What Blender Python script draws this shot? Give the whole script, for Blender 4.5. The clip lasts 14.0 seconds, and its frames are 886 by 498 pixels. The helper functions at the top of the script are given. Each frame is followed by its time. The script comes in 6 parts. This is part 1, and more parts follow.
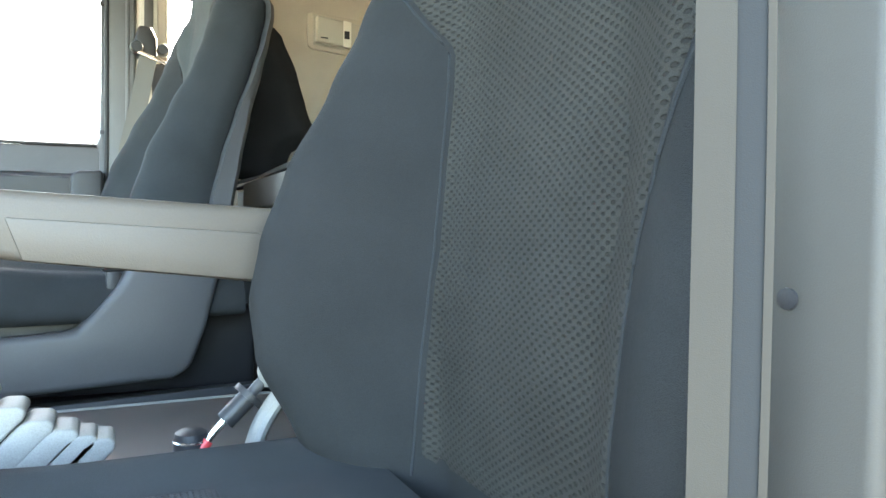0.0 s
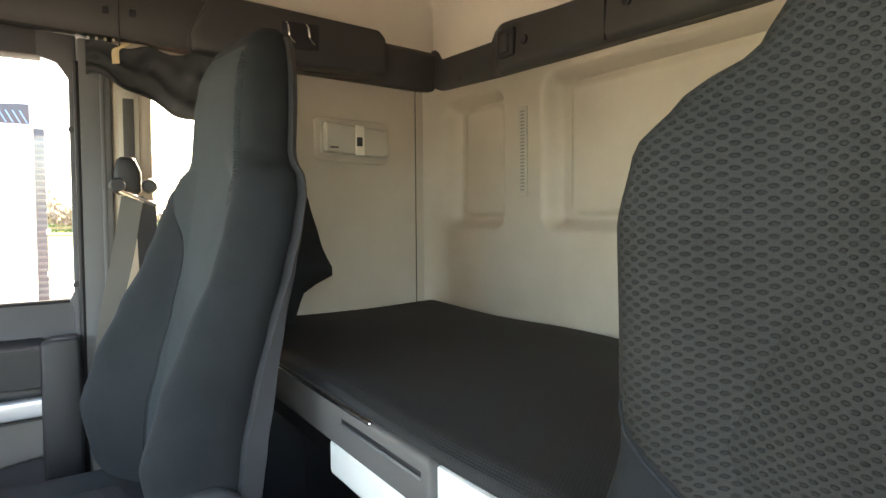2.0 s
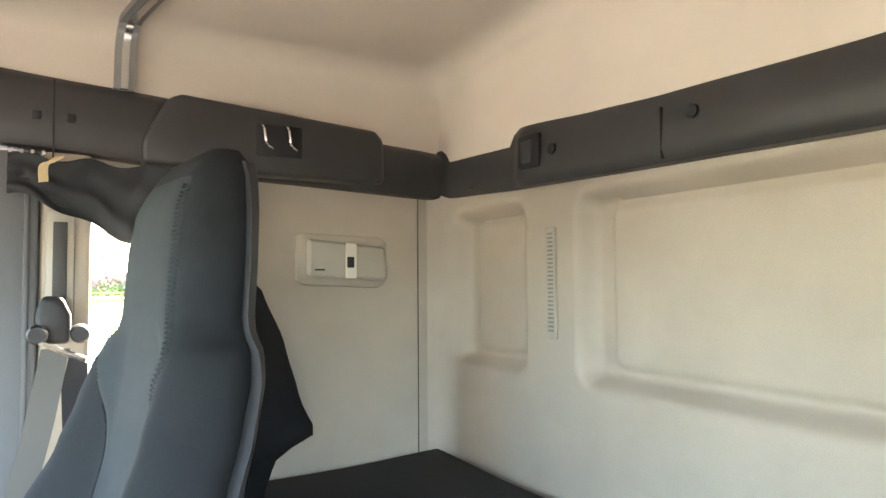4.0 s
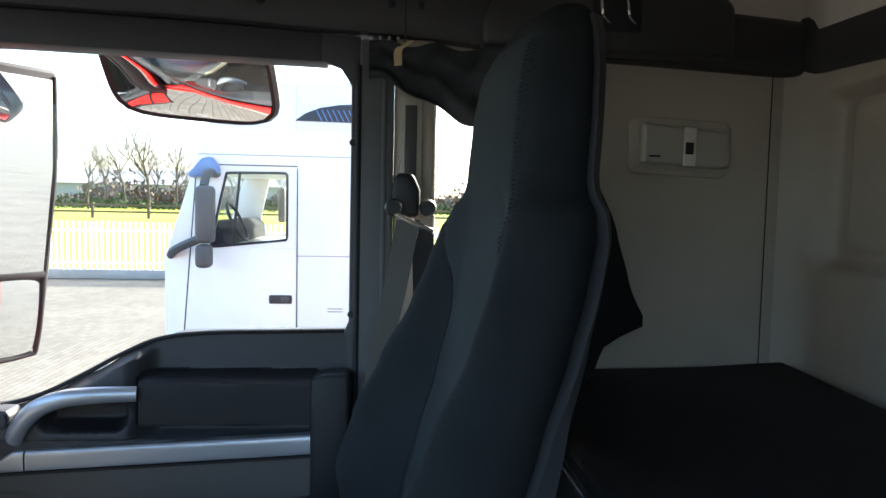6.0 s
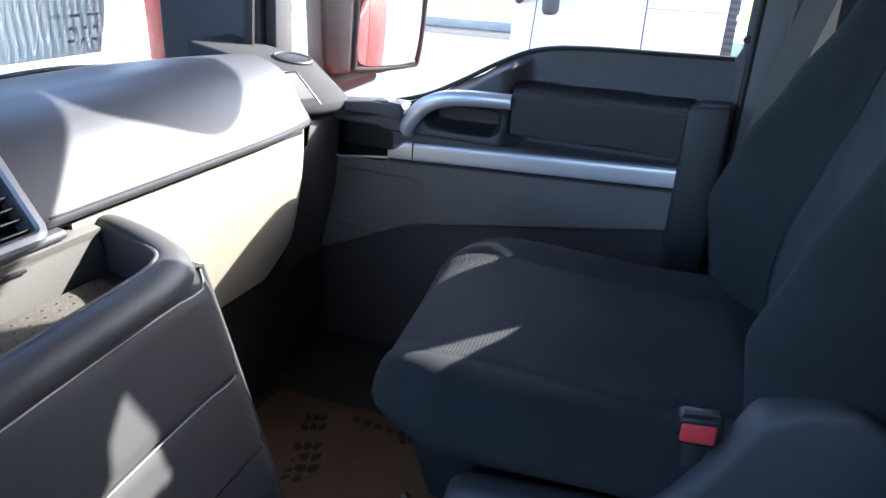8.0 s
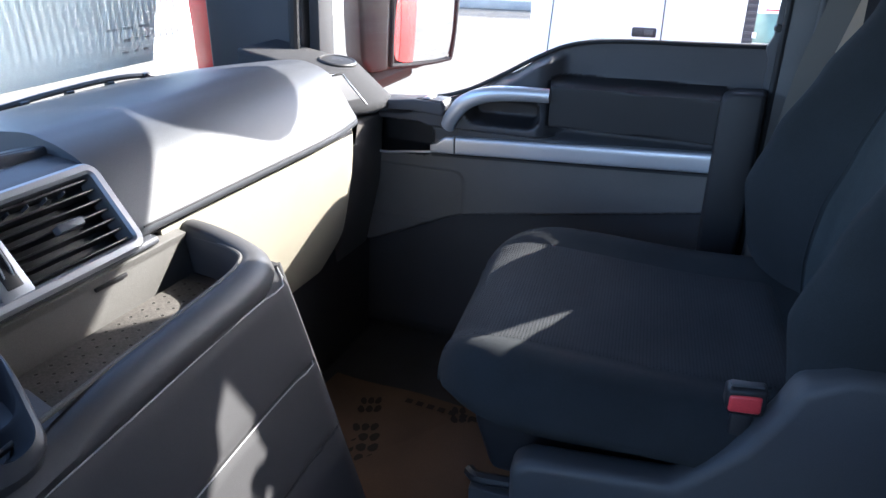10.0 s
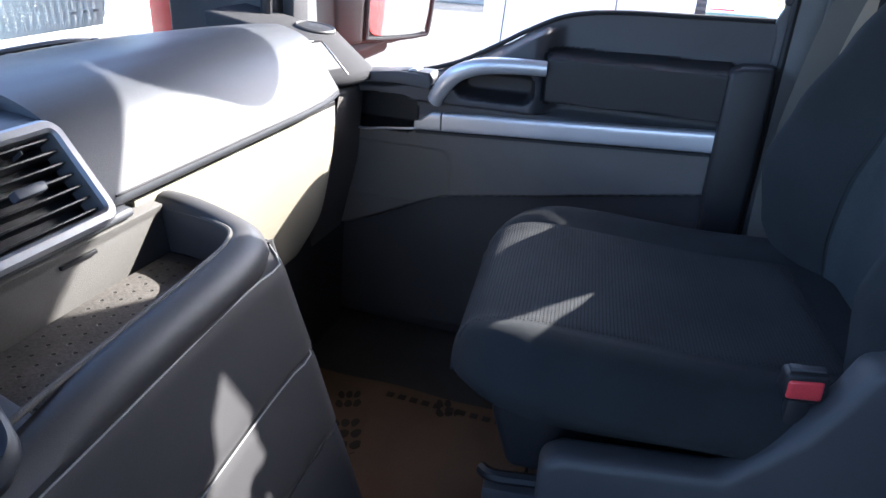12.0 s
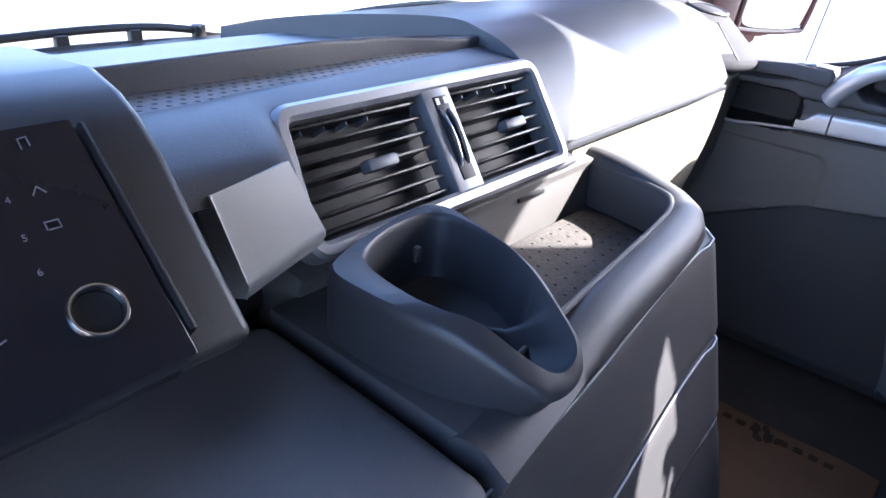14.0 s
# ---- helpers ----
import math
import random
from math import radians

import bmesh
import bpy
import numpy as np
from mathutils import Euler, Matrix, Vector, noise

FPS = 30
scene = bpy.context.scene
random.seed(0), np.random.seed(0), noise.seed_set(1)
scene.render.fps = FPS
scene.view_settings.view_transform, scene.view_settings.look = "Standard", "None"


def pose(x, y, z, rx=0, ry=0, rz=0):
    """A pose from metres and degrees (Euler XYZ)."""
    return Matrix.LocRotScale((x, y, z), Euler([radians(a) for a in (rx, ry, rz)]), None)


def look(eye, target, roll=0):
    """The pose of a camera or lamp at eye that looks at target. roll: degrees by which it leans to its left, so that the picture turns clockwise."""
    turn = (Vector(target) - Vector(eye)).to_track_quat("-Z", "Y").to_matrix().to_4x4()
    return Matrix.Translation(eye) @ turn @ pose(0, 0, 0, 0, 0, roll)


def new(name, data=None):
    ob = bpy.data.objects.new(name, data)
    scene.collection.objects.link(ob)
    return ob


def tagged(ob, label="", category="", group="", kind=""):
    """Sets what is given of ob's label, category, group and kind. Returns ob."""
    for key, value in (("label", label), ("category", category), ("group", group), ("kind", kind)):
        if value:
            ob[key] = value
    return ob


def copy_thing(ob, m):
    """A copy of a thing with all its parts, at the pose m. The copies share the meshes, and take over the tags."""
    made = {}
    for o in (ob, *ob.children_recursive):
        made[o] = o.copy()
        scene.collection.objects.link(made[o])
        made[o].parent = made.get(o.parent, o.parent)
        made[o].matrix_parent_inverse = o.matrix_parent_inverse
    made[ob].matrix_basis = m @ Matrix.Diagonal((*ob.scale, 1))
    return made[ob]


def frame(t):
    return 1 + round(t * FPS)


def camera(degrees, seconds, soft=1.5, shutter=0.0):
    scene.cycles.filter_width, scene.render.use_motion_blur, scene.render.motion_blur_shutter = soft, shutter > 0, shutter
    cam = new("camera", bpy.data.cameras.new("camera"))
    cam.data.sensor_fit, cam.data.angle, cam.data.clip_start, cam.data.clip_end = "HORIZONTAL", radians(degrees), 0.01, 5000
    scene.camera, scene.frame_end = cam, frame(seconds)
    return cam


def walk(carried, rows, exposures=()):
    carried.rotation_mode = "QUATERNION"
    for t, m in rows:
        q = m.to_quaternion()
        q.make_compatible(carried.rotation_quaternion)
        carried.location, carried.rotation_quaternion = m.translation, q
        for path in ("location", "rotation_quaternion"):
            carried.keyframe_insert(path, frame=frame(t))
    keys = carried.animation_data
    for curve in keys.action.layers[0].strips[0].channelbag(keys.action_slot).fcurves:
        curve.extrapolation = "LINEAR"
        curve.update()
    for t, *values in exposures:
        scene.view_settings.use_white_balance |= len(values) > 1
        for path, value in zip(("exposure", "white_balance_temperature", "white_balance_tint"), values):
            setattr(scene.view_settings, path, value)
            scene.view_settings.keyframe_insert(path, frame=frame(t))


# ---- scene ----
cam = camera(66.5, 14.0)
PATH = [
    (0, (-0.29, 0.268, 0.652), (1.505, -0.613, 0.603), 0.8),
    (0.5, (-0.197, 0.315, 0.689), (1.61, -0.54, 0.641), 0.7),
    (1, (-0.116, 0.341, 0.856), (1.653, -0.591, 0.801), 0.0),
    (1.5, (0.0, 0.336, 0.941), (1.749, -0.631, 0.863), 0.3),
    (2, (0.079, 0.347, 1.085), (1.805, -0.66, 0.992), -0.4),
    (2.2, (0.12, 0.356, 1.089), (1.826, -0.684, 1.008), -0.2),
    (4.3, (0.399, 0.171, 1.269), (2.155, -0.774, 1.425), -0.7),
    (4.5, (0.407, 0.174, 1.25), (2.203, -0.678, 1.473), -0.6),
    (5, (0.416, 0.183, 1.235), (2.329, -0.349, 1.474), 0.1),
    (5.5, (0.433, 0.192, 1.204), (2.405, -0.136, 1.271), 0.7),
    (6, (0.456, 0.209, 1.174), (2.445, 0.055, 1.04), 1.2),
    (6.5, (0.449, 0.217, 1.164), (2.4, 0.215, 0.724), 1.6),
    (7, (0.391, 0.24, 1.156), (2.257, 0.368, 0.447), 1.9),
    (7.5, (0.409, 0.286, 1.134), (2.178, 0.74, 0.318), 2.3),
    (8, (0.488, 0.308, 1.067), (2.179, 0.992, 0.248), 2.6),
    (8.5, (0.506, 0.33, 1.032), (2.12, 1.169, 0.201), 2.8),
    (8.7, (0.49, 0.345, 1.033), (2.094, 1.193, 0.194), 1.9),
    (10.8, (0.396, 0.324, 1.15), (2.083, 0.961, 0.285), -0.2),
    (11, (0.408, 0.346, 1.145), (2.107, 0.958, 0.283), 0.1),
    (11.5, (0.4, 0.4, 1.131), (2.104, 0.975, 0.255), 1.0),
    (12, (0.44, 0.458, 1.046), (2.142, 1.03, 0.166), 2.4),
    (12.5, (0.393, 0.504, 1.048), (2.065, 1.142, 0.155), 4.5),
    (13, (0.368, 0.533, 1.028), (1.964, 1.339, 0.131), 4.7),
    (13.5, (0.346, 0.598, 1.004), (1.854, 1.543, 0.093), 4.8),
    (14, (0.302, 0.69, 0.984), (1.683, 1.803, 0.059), 5.0),
]
EXPOSURES = [  # seconds, stops, kelvin, tint
    (0.0, 5.95, 7300, 3), (0.5, 6.4, 7450, 4), (1.0, 5.65, 7450, 6), (2.0, 4.9, 7900, 11), (2.2, 4.9, 7900, 11), (4.3, 5.7, 6500, 11), (5.0, 5.2, 6150, 11), (5.2, 4.7, 6100, 11), (5.5, 3.5, 6150, 12), (5.8, 3.05, 5900, 10),
    (6.2, 2.75, 5800, 5), (6.5, 2.5, 5800, 5), (7.0, 3.1, 5700, 6), (7.5, 3.55, 5450, 12), (8.5, 3.38, 5450, 14), (11.0, 3.35, 5450, 14), (13.0, 3.78, 5400, 19), (14.0, 4.05, 5350, 21),
]
walk(cam, [(t, look(eye, target, roll)) for t, eye, target, roll in PATH], EXPOSURES)

# ---- world and sun ----
SUN_DIR = Vector((-1.0, 0.79, -0.82)).normalized()     # the way the sunlight travels
world = bpy.data.worlds.new("sky_world")
scene.world = world
world.use_nodes = True
wn = world.node_tree.nodes
wl = world.node_tree.links
sky = wn.new("ShaderNodeTexSky")
sky.sky_type = "NISHITA"
sky.sun_disc = False
sky.sun_elevation = math.asin(-SUN_DIR.z)
sky.sun_rotation = math.atan2(-SUN_DIR.x, -SUN_DIR.y)
sky.air_density, sky.dust_density = 1.0, 2.5
wl.new(sky.outputs[0], wn["Background"].inputs[0])
wn["Background"].inputs[1].default_value = 0.128
sun_data = bpy.data.lights.new("sun", "SUN")
sun_data.energy, sun_data.angle, sun_data.color = 3.1, radians(0.55), (1.0, 0.885, 0.68)
sun = new("sun", sun_data)
sun.matrix_world = look(-SUN_DIR * 30, (0, 0, 0))


# ---- materials ----
def mat(name, color, rough=0.5, metal=0.0, var=0.12, vscale=6.0, grain=0.08, gscale=500.0, bump=0.05, spec=0.36, gvar=0.06):
    """A surface with large stains and fine grain, in metres."""
    m = bpy.data.materials.new(name)
    m.use_nodes = True
    n, l = m.node_tree.nodes, m.node_tree.links
    b = n["Principled BSDF"]
    co = n.new("ShaderNodeTexCoord")
    big = n.new("ShaderNodeTexNoise")
    big.inputs["Scale"].default_value, big.inputs["Detail"].default_value = vscale, 5
    fine = n.new("ShaderNodeTexNoise")
    fine.inputs["Scale"].default_value, fine.inputs["Detail"].default_value = gscale, 2
    for t in (big, fine):
        l.new(co.outputs["Object"], t.inputs["Vector"])
    r1 = n.new("ShaderNodeMapRange")
    r1.inputs[1].default_value, r1.inputs[2].default_value = 0.3, 0.7
    r1.inputs[3].default_value, r1.inputs[4].default_value = 1 - var, 1 + var
    l.new(big.outputs[0], r1.inputs[0])
    r2 = n.new("ShaderNodeMapRange")
    r2.inputs[1].default_value, r2.inputs[2].default_value = 0.3, 0.7
    r2.inputs[3].default_value, r2.inputs[4].default_value = 1 - grain, 1 + grain
    l.new(fine.outputs[0], r2.inputs[0])
    mul = n.new("ShaderNodeMath")
    mul.operation = "MULTIPLY"
    l.new(r1.outputs[0], mul.inputs[0])
    l.new(r2.outputs[0], mul.inputs[1])
    mix = n.new("ShaderNodeVectorMath")
    mix.operation = "SCALE"
    mix.inputs[0].default_value = color[:3]
    l.new(mul.outputs[0], mix.inputs["Scale"])
    l.new(mix.outputs[0], b.inputs["Base Color"])
    rr = n.new("ShaderNodeMapRange")
    rr.inputs[3].default_value, rr.inputs[4].default_value = max(rough - gvar, 0.02), min(rough + gvar, 1)
    l.new(big.outputs[0], rr.inputs[0])
    l.new(rr.outputs[0], b.inputs["Roughness"])
    b.inputs["Metallic"].default_value = metal
    b.inputs["Specular IOR Level"].default_value = spec
    if bump:
        bp = n.new("ShaderNodeBump")
        bp.inputs["Strength"].default_value, bp.inputs["Distance"].default_value = bump, 0.002
        l.new(fine.outputs[0], bp.inputs["Height"])
        l.new(bp.outputs[0], b.inputs["Normal"])
    return m


def wave_grid(m, axes, sizes, hole, dark, deep, offset=0.5):
    """Adds rows of small sunk marks to a material: axes are the two object axes, sizes the pitch, hole the marks' half size (0 to 0.5)."""
    n, l = m.node_tree.nodes, m.node_tree.links
    b = n["Principled BSDF"]
    co = next(x for x in n if x.type == "TEX_COORD")
    sep = n.new("ShaderNodeSeparateXYZ")
    l.new(co.outputs["Object"], sep.inputs[0])

    def op(kind, a, c=None, d=None):
        q = n.new("ShaderNodeMath")
        q.operation = kind
        for k, v in enumerate((a, c, d)):
            if v is None:
                continue
            if isinstance(v, (int, float)):
                q.inputs[k].default_value = v
            else:
                l.new(v, q.inputs[k])
        return q.outputs[0]

    u = op("DIVIDE", sep.outputs[axes[0]], sizes[0])
    v = op("DIVIDE", sep.outputs[axes[1]], sizes[1])
    row = op("FLOOR", v)
    odd = op("MULTIPLY", op("FRACT", op("MULTIPLY", row, 0.5)), 2 * offset)
    fu = op("ABSOLUTE", op("SUBTRACT", op("FRACT", op("ADD", u, odd)), 0.5))
    fv = op("ABSOLUTE", op("SUBTRACT", op("FRACT", v), 0.5))
    du = op("DIVIDE", fu, hole[0])
    dv = op("DIVIDE", fv, hole[1])
    dist = op("SQRT", op("ADD", op("MULTIPLY", du, du), op("MULTIPLY", dv, dv)))
    ramp = n.new("ShaderNodeMapRange")
    ramp.interpolation_type = "SMOOTHSTEP"
    ramp.inputs[1].default_value, ramp.inputs[2].default_value = 0.7, 1.25
    l.new(dist, ramp.inputs[0])
    old = b.inputs["Base Color"].links[0].from_socket
    sc = n.new("ShaderNodeVectorMath")
    sc.operation = "SCALE"
    shade = op("MULTIPLY_ADD", ramp.outputs[0], 1 - dark, dark)
    l.new(old, sc.inputs[0])
    l.new(shade, sc.inputs["Scale"])
    l.new(sc.outputs[0], b.inputs["Base Color"])
    bp = n.new("ShaderNodeBump")
    bp.inputs["Strength"].default_value, bp.inputs["Distance"].default_value = deep, 0.002
    l.new(ramp.outputs[0], bp.inputs["Height"])
    if b.inputs["Normal"].links:
        l.new(b.inputs["Normal"].links[0].from_socket, bp.inputs["Normal"])
    l.new(bp.outputs[0], b.inputs["Normal"])
    return m


def glass_mat(name, tint=(0.93, 0.96, 0.95)):
    m = bpy.data.materials.new(name)
    m.use_nodes = True
    n, l = m.node_tree.nodes, m.node_tree.links
    n.remove(n["Principled BSDF"])
    tr, gl, lw, pw5, sc, mx = (n.new(k) for k in ("ShaderNodeBsdfTransparent", "ShaderNodeBsdfGlossy", "ShaderNodeLayerWeight", "ShaderNodeMath", "ShaderNodeMath", "ShaderNodeMixShader"))
    tr.inputs[0].default_value = (*tint, 1)
    gl.inputs["Roughness"].default_value = 0.02
    pw5.operation, pw5.inputs[1].default_value = "POWER", 5
    sc.operation, sc.inputs[1].default_value, sc.inputs[2].default_value = "MULTIPLY_ADD", 0.6, 0.02
    l.new(lw.outputs["Facing"], pw5.inputs[0])
    l.new(pw5.outputs[0], sc.inputs[0])
    l.new(sc.outputs[0], mx.inputs[0])
    l.new(tr.outputs[0], mx.inputs[1])
    l.new(gl.outputs[0], mx.inputs[2])
    l.new(mx.outputs[0], n["Material Output"].inputs[0])
    return m


BEIGE = mat("beige_plastic", (0.36, 0.312, 0.255), 0.6, var=0.07, grain=0.05, gscale=700, bump=0.12)
HEADLINER = mat("beige_headliner", (0.53, 0.472, 0.40), 0.9, var=0.06, vscale=3, grain=0.06, gscale=900, bump=0.1)
TRIM_DARK = mat("dark_trim_plastic", (0.036, 0.035, 0.035), 0.45, var=0.1, grain=0.1, gscale=800, bump=0.15)
DASH = mat("dash_plastic", (0.047, 0.050, 0.058), 0.47, var=0.06, grain=0.12, gscale=760, bump=0.2, spec=0.36)
CONSOLE = mat("console_plastic", (0.043, 0.0425, 0.045), 0.52, var=0.06, grain=0.08, gscale=900, bump=0.1, spec=0.35)
CUP = mat("cup_holder_plastic", (0.029, 0.0292, 0.033), 0.46, var=0.1, grain=0.08, gscale=900, bump=0.06, spec=0.45)
BLACK = mat("black_plastic", (0.012, 0.012, 0.014), 0.5, var=0.15, grain=0.1, gscale=700, bump=0.1)
GLOSSBLACK = mat("gloss_black", (0.011, 0.011, 0.015), 0.16, var=0.05, grain=0.02, bump=0.0)
DOORGREY = mat("door_grey_plastic", (0.098, 0.09, 0.085), 0.6, var=0.08, grain=0.08, gscale=800, bump=0.15)
DOORPOST = mat("door_post_plastic", (0.085, 0.086, 0.09), 0.55, var=0.08, grain=0.08, gscale=800, bump=0.12)
DOORLOW = mat("door_lower_plastic", (0.036, 0.035, 0.037), 0.62, var=0.1, grain=0.1, gscale=800, bump=0.2)
DOORDARK = mat("door_dark_plastic", (0.05, 0.05, 0.055), 0.55, var=0.1, grain=0.08, gscale=800, bump=0.15)
GLOVE = mat("glovebox_cream_plastic", (0.27, 0.25, 0.20), 0.45, var=0.06, grain=0.04, gscale=700, bump=0.1)
SILVER = mat("silver_paint", (0.46, 0.47, 0.50), 0.34, metal=0.55, var=0.05, grain=0.05, gscale=1500, bump=0.02)
SILVER_PANEL = mat("satin_silver_panel", (0.32, 0.325, 0.33), 0.40, metal=0.45, var=0.05, grain=0.05, gscale=1500, bump=0.02)
FRAME_SILVER = mat("satin_vent_frame", (0.255, 0.262, 0.28), 0.38, metal=0.5, var=0.05, grain=0.05, gscale=1500, bump=0.02)
TAB_GREY = mat("grey_vent_tab", (0.095, 0.10, 0.115), 0.4, var=0.05, bump=0.03)
CHROME = mat("brushed_metal", (0.62, 0.62, 0.62), 0.22, metal=1.0, var=0.06, grain=0.05, bump=0.02)
FABRIC = mat("seat_fabric", (0.0180, 0.0202, 0.0225), 0.95, var=0.18, vscale=9, grain=0.25, gscale=1400, bump=0.3, spec=0.15)
KNIT = wave_grid(mat("seat_knit_fabric", (0.0225, 0.0222, 0.0205), 0.95, var=0.18, vscale=7, grain=0.3, gscale=1500, bump=0.25, spec=0.15), (0, 2), (0.0112, 0.0038), (0.21, 0.36), 0.60, 0.65)
KNIT_FLAT = wave_grid(mat("cushion_knit_fabric", (0.032, 0.034, 0.037), 0.95, var=0.18, vscale=7, grain=0.3, gscale=1500, bump=0.25, spec=0.12), (0, 1), (0.0056, 0.0050), (0.30, 0.20), 0.55, 0.8)
FABRIC_BOLSTER = mat("driver_bolster_fabric", (0.0122, 0.0131, 0.0139), 0.95, var=0.18, vscale=9, grain=0.25, gscale=1400, bump=0.3, spec=0.15)
FABRIC_MID = mat("seat_middle_fabric", (0.030, 0.036, 0.039), 0.95, var=0.15, vscale=7, grain=0.3, gscale=1100, bump=0.35, spec=0.15)
SEAT_SHELL = mat("seat_shell_plastic", (0.052, 0.049, 0.047), 0.6, var=0.08, grain=0.08, gscale=800, bump=0.15)
SEAT_BASE = mat("seat_base_plastic", (0.043, 0.044, 0.048), 0.55, var=0.1, grain=0.08, gscale=800, bump=0.15)
ARMREST = mat("armrest_plastic", (0.060, 0.051, 0.042), 0.55, var=0.06, grain=0.06, gscale=700, bump=0.1)
MATTRESS = wave_grid(mat("mattress_cover", (0.0155, 0.0152, 0.0155), 0.75, var=0.15, grain=0.2, gscale=1000, bump=0.2, spec=0.3), (0, 1), (0.0062, 0.0040), (0.36, 0.30), 0.7, 0.4)
PILLOW = mat("black_cloth", (0.018, 0.0185, 0.020), 0.95, var=0.2, grain=0.25, gscale=900, bump=0.3, spec=0.1)
CURTAIN = mat("curtain_cloth", (0.042, 0.044, 0.047), 0.95, var=0.2, grain=0.25, gscale=900, bump=0.3, spec=0.1)
BUNK_METAL = mat("bunk_rail_metal", (0.26, 0.26, 0.26), 0.4, metal=0.7, var=0.08, bump=0.04)
WHITE_BOX = mat("white_box_plastic", (0.74, 0.715, 0.66), 0.5, var=0.05, bump=0.05)
RUBBER = mat("rubber_floor", (0.03, 0.03, 0.032), 0.8, var=0.2, vscale=10, grain=0.2, gscale=300, bump=0.4)
PAPER = mat("brown_paper", (0.095, 0.060, 0.039), 0.85, var=0.12, grain=0.1, gscale=400, bump=0.15, spec=0.2)
PRINT = mat("black_print", (0.03, 0.025, 0.02), 0.85, var=0.1, bump=0.0, spec=0.2)
BELT = mat("grey_belt_webbing", (0.085, 0.080, 0.073), 0.85, var=0.06, grain=0.03, gscale=2200, bump=0.08, spec=0.2)
FOLD = mat("brown_grey_webbing", (0.036, 0.032, 0.027), 0.85, var=0.06, grain=0.03, gscale=2200, bump=0.08, spec=0.15)
STRAP_DARK = mat("blue_grey_webbing", (0.019, 0.0195, 0.020), 0.85, var=0.06, grain=0.04, gscale=2200, bump=0.08, spec=0.15)
POST_GREY = mat("latch_post_plastic", (0.034, 0.032, 0.029), 0.6, var=0.08, grain=0.05, gscale=1500, bump=0.08)
BELT_DARK = mat("dark_belt_webbing", (0.03, 0.03, 0.033), 0.85, var=0.1, grain=0.2, gscale=900, bump=0.3, spec=0.2)
RED_BUTTON = mat("red_button", (0.50, 0.045, 0.05), 0.4, var=0.05, bump=0.0)
STRAP = mat("cream_strap", (0.62, 0.50, 0.30), 0.8, var=0.1, bump=0.2)
GREY_UNIT = mat("grey_speaker_plastic", (0.040, 0.040, 0.042), 0.85, var=0.1, grain=0.25, gscale=900, bump=0.4, spec=0.08)
VENT_BLACK = mat("vent_black_plastic", (0.013, 0.0135, 0.016), 0.35, var=0.1, bump=0.05)
TRAY_MAT = wave_grid(mat("perforated_rubber_mat", (0.06, 0.055, 0.05), 0.75, var=0.25, vscale=14, grain=0.25, gscale=260, bump=0.2), (0, 1), (0.0215, 0.019), (0.10, 0.115), 0.12, 0.8)
BOOT = mat("grey_boot_rubber", (0.165, 0.163, 0.155), 0.6, var=0.12, vscale=20, grain=0.12, gscale=700, bump=0.15)
TRAY_WALL = mat("grey_tray_plastic", (0.078, 0.075, 0.071), 0.6, var=0.1, vscale=8, grain=0.15, gscale=900, bump=0.25)
SHELF_MAT = wave_grid(mat("perforated_shelf_mat", (0.196, 0.196, 0.203), 0.6, var=0.1, vscale=14, grain=0.15, gscale=400, bump=0.15), (0, 1), (0.0135, 0.012), (0.2, 0.22), 0.2, 0.8)
LAMP_GREY = mat("lamp_grey_plastic", (0.34, 0.31, 0.26), 0.45, var=0.05, bump=0.05)
LENS = mat("lamp_lens", (0.62, 0.58, 0.50), 0.25, var=0.05, bump=0.0)
SILVER_CAR = mat("silver_car_paint", (0.55, 0.58, 0.60), 0.3, metal=0.2, var=0.04, bump=0.0)
AMBER = mat("yellow_plate", (0.75, 0.46, 0.03), 0.5, var=0.05, bump=0.0)
RED_PAINT = mat("red_cab_paint", (0.42, 0.012, 0.010), 0.25, var=0.04, bump=0.0)
WHITE_PAINT = mat("white_truck_paint", (0.80, 0.775, 0.70), 0.3, var=0.03, bump=0.0)
MIRROR = mat("mirror_glass", (0.86, 0.87, 0.88), 0.01, metal=1.0, var=0.0, grain=0.0, bump=0.0, gvar=0.0)
MIRROR_SHELL = mat("mirror_housing_plastic", (0.028, 0.025, 0.025), 0.55, var=0.1, bump=0.1)
SEAL = mat("rubber_seal", (0.015, 0.015, 0.017), 0.7, var=0.1, bump=0.1)
GLASS = glass_mat("window_glass", (0.96, 0.975, 0.97))
CAR_GLASS = mat("car_rear_window", (0.10, 0.17, 0.16), 0.06, var=0.35, vscale=3, bump=0.0)
GRASS = mat("field_grass", (0.26, 0.28, 0.04), 0.95, var=0.2, vscale=0.2, grain=0.3, gscale=6, bump=0.3, spec=0.1)
FENCE_WHITE = mat("white_fence_paint", (0.84, 0.83, 0.79), 0.6, var=0.08, bump=0.1)
WOOD = mat("weathered_wood", (0.12, 0.085, 0.055), 0.9, var=0.2, vscale=8, bump=0.3)
BARK = mat("bare_bark", (0.11, 0.085, 0.065), 0.95, var=0.25, vscale=3, bump=0.3)
TWIGS = mat("bare_twigs", (0.15, 0.11, 0.085), 0.95, var=0.25, vscale=1, bump=0.2)
EVERGREEN = mat("evergreen_leaves", (0.045, 0.07, 0.02), 0.9, var=0.35, vscale=2, bump=0.2)
TYRE = mat("tyre_rubber", (0.02, 0.02, 0.02), 0.85, var=0.15, bump=0.2)
CONCRETE = mat("concrete", (0.34, 0.325, 0.30), 0.9, var=0.15, vscale=2, bump=0.3)
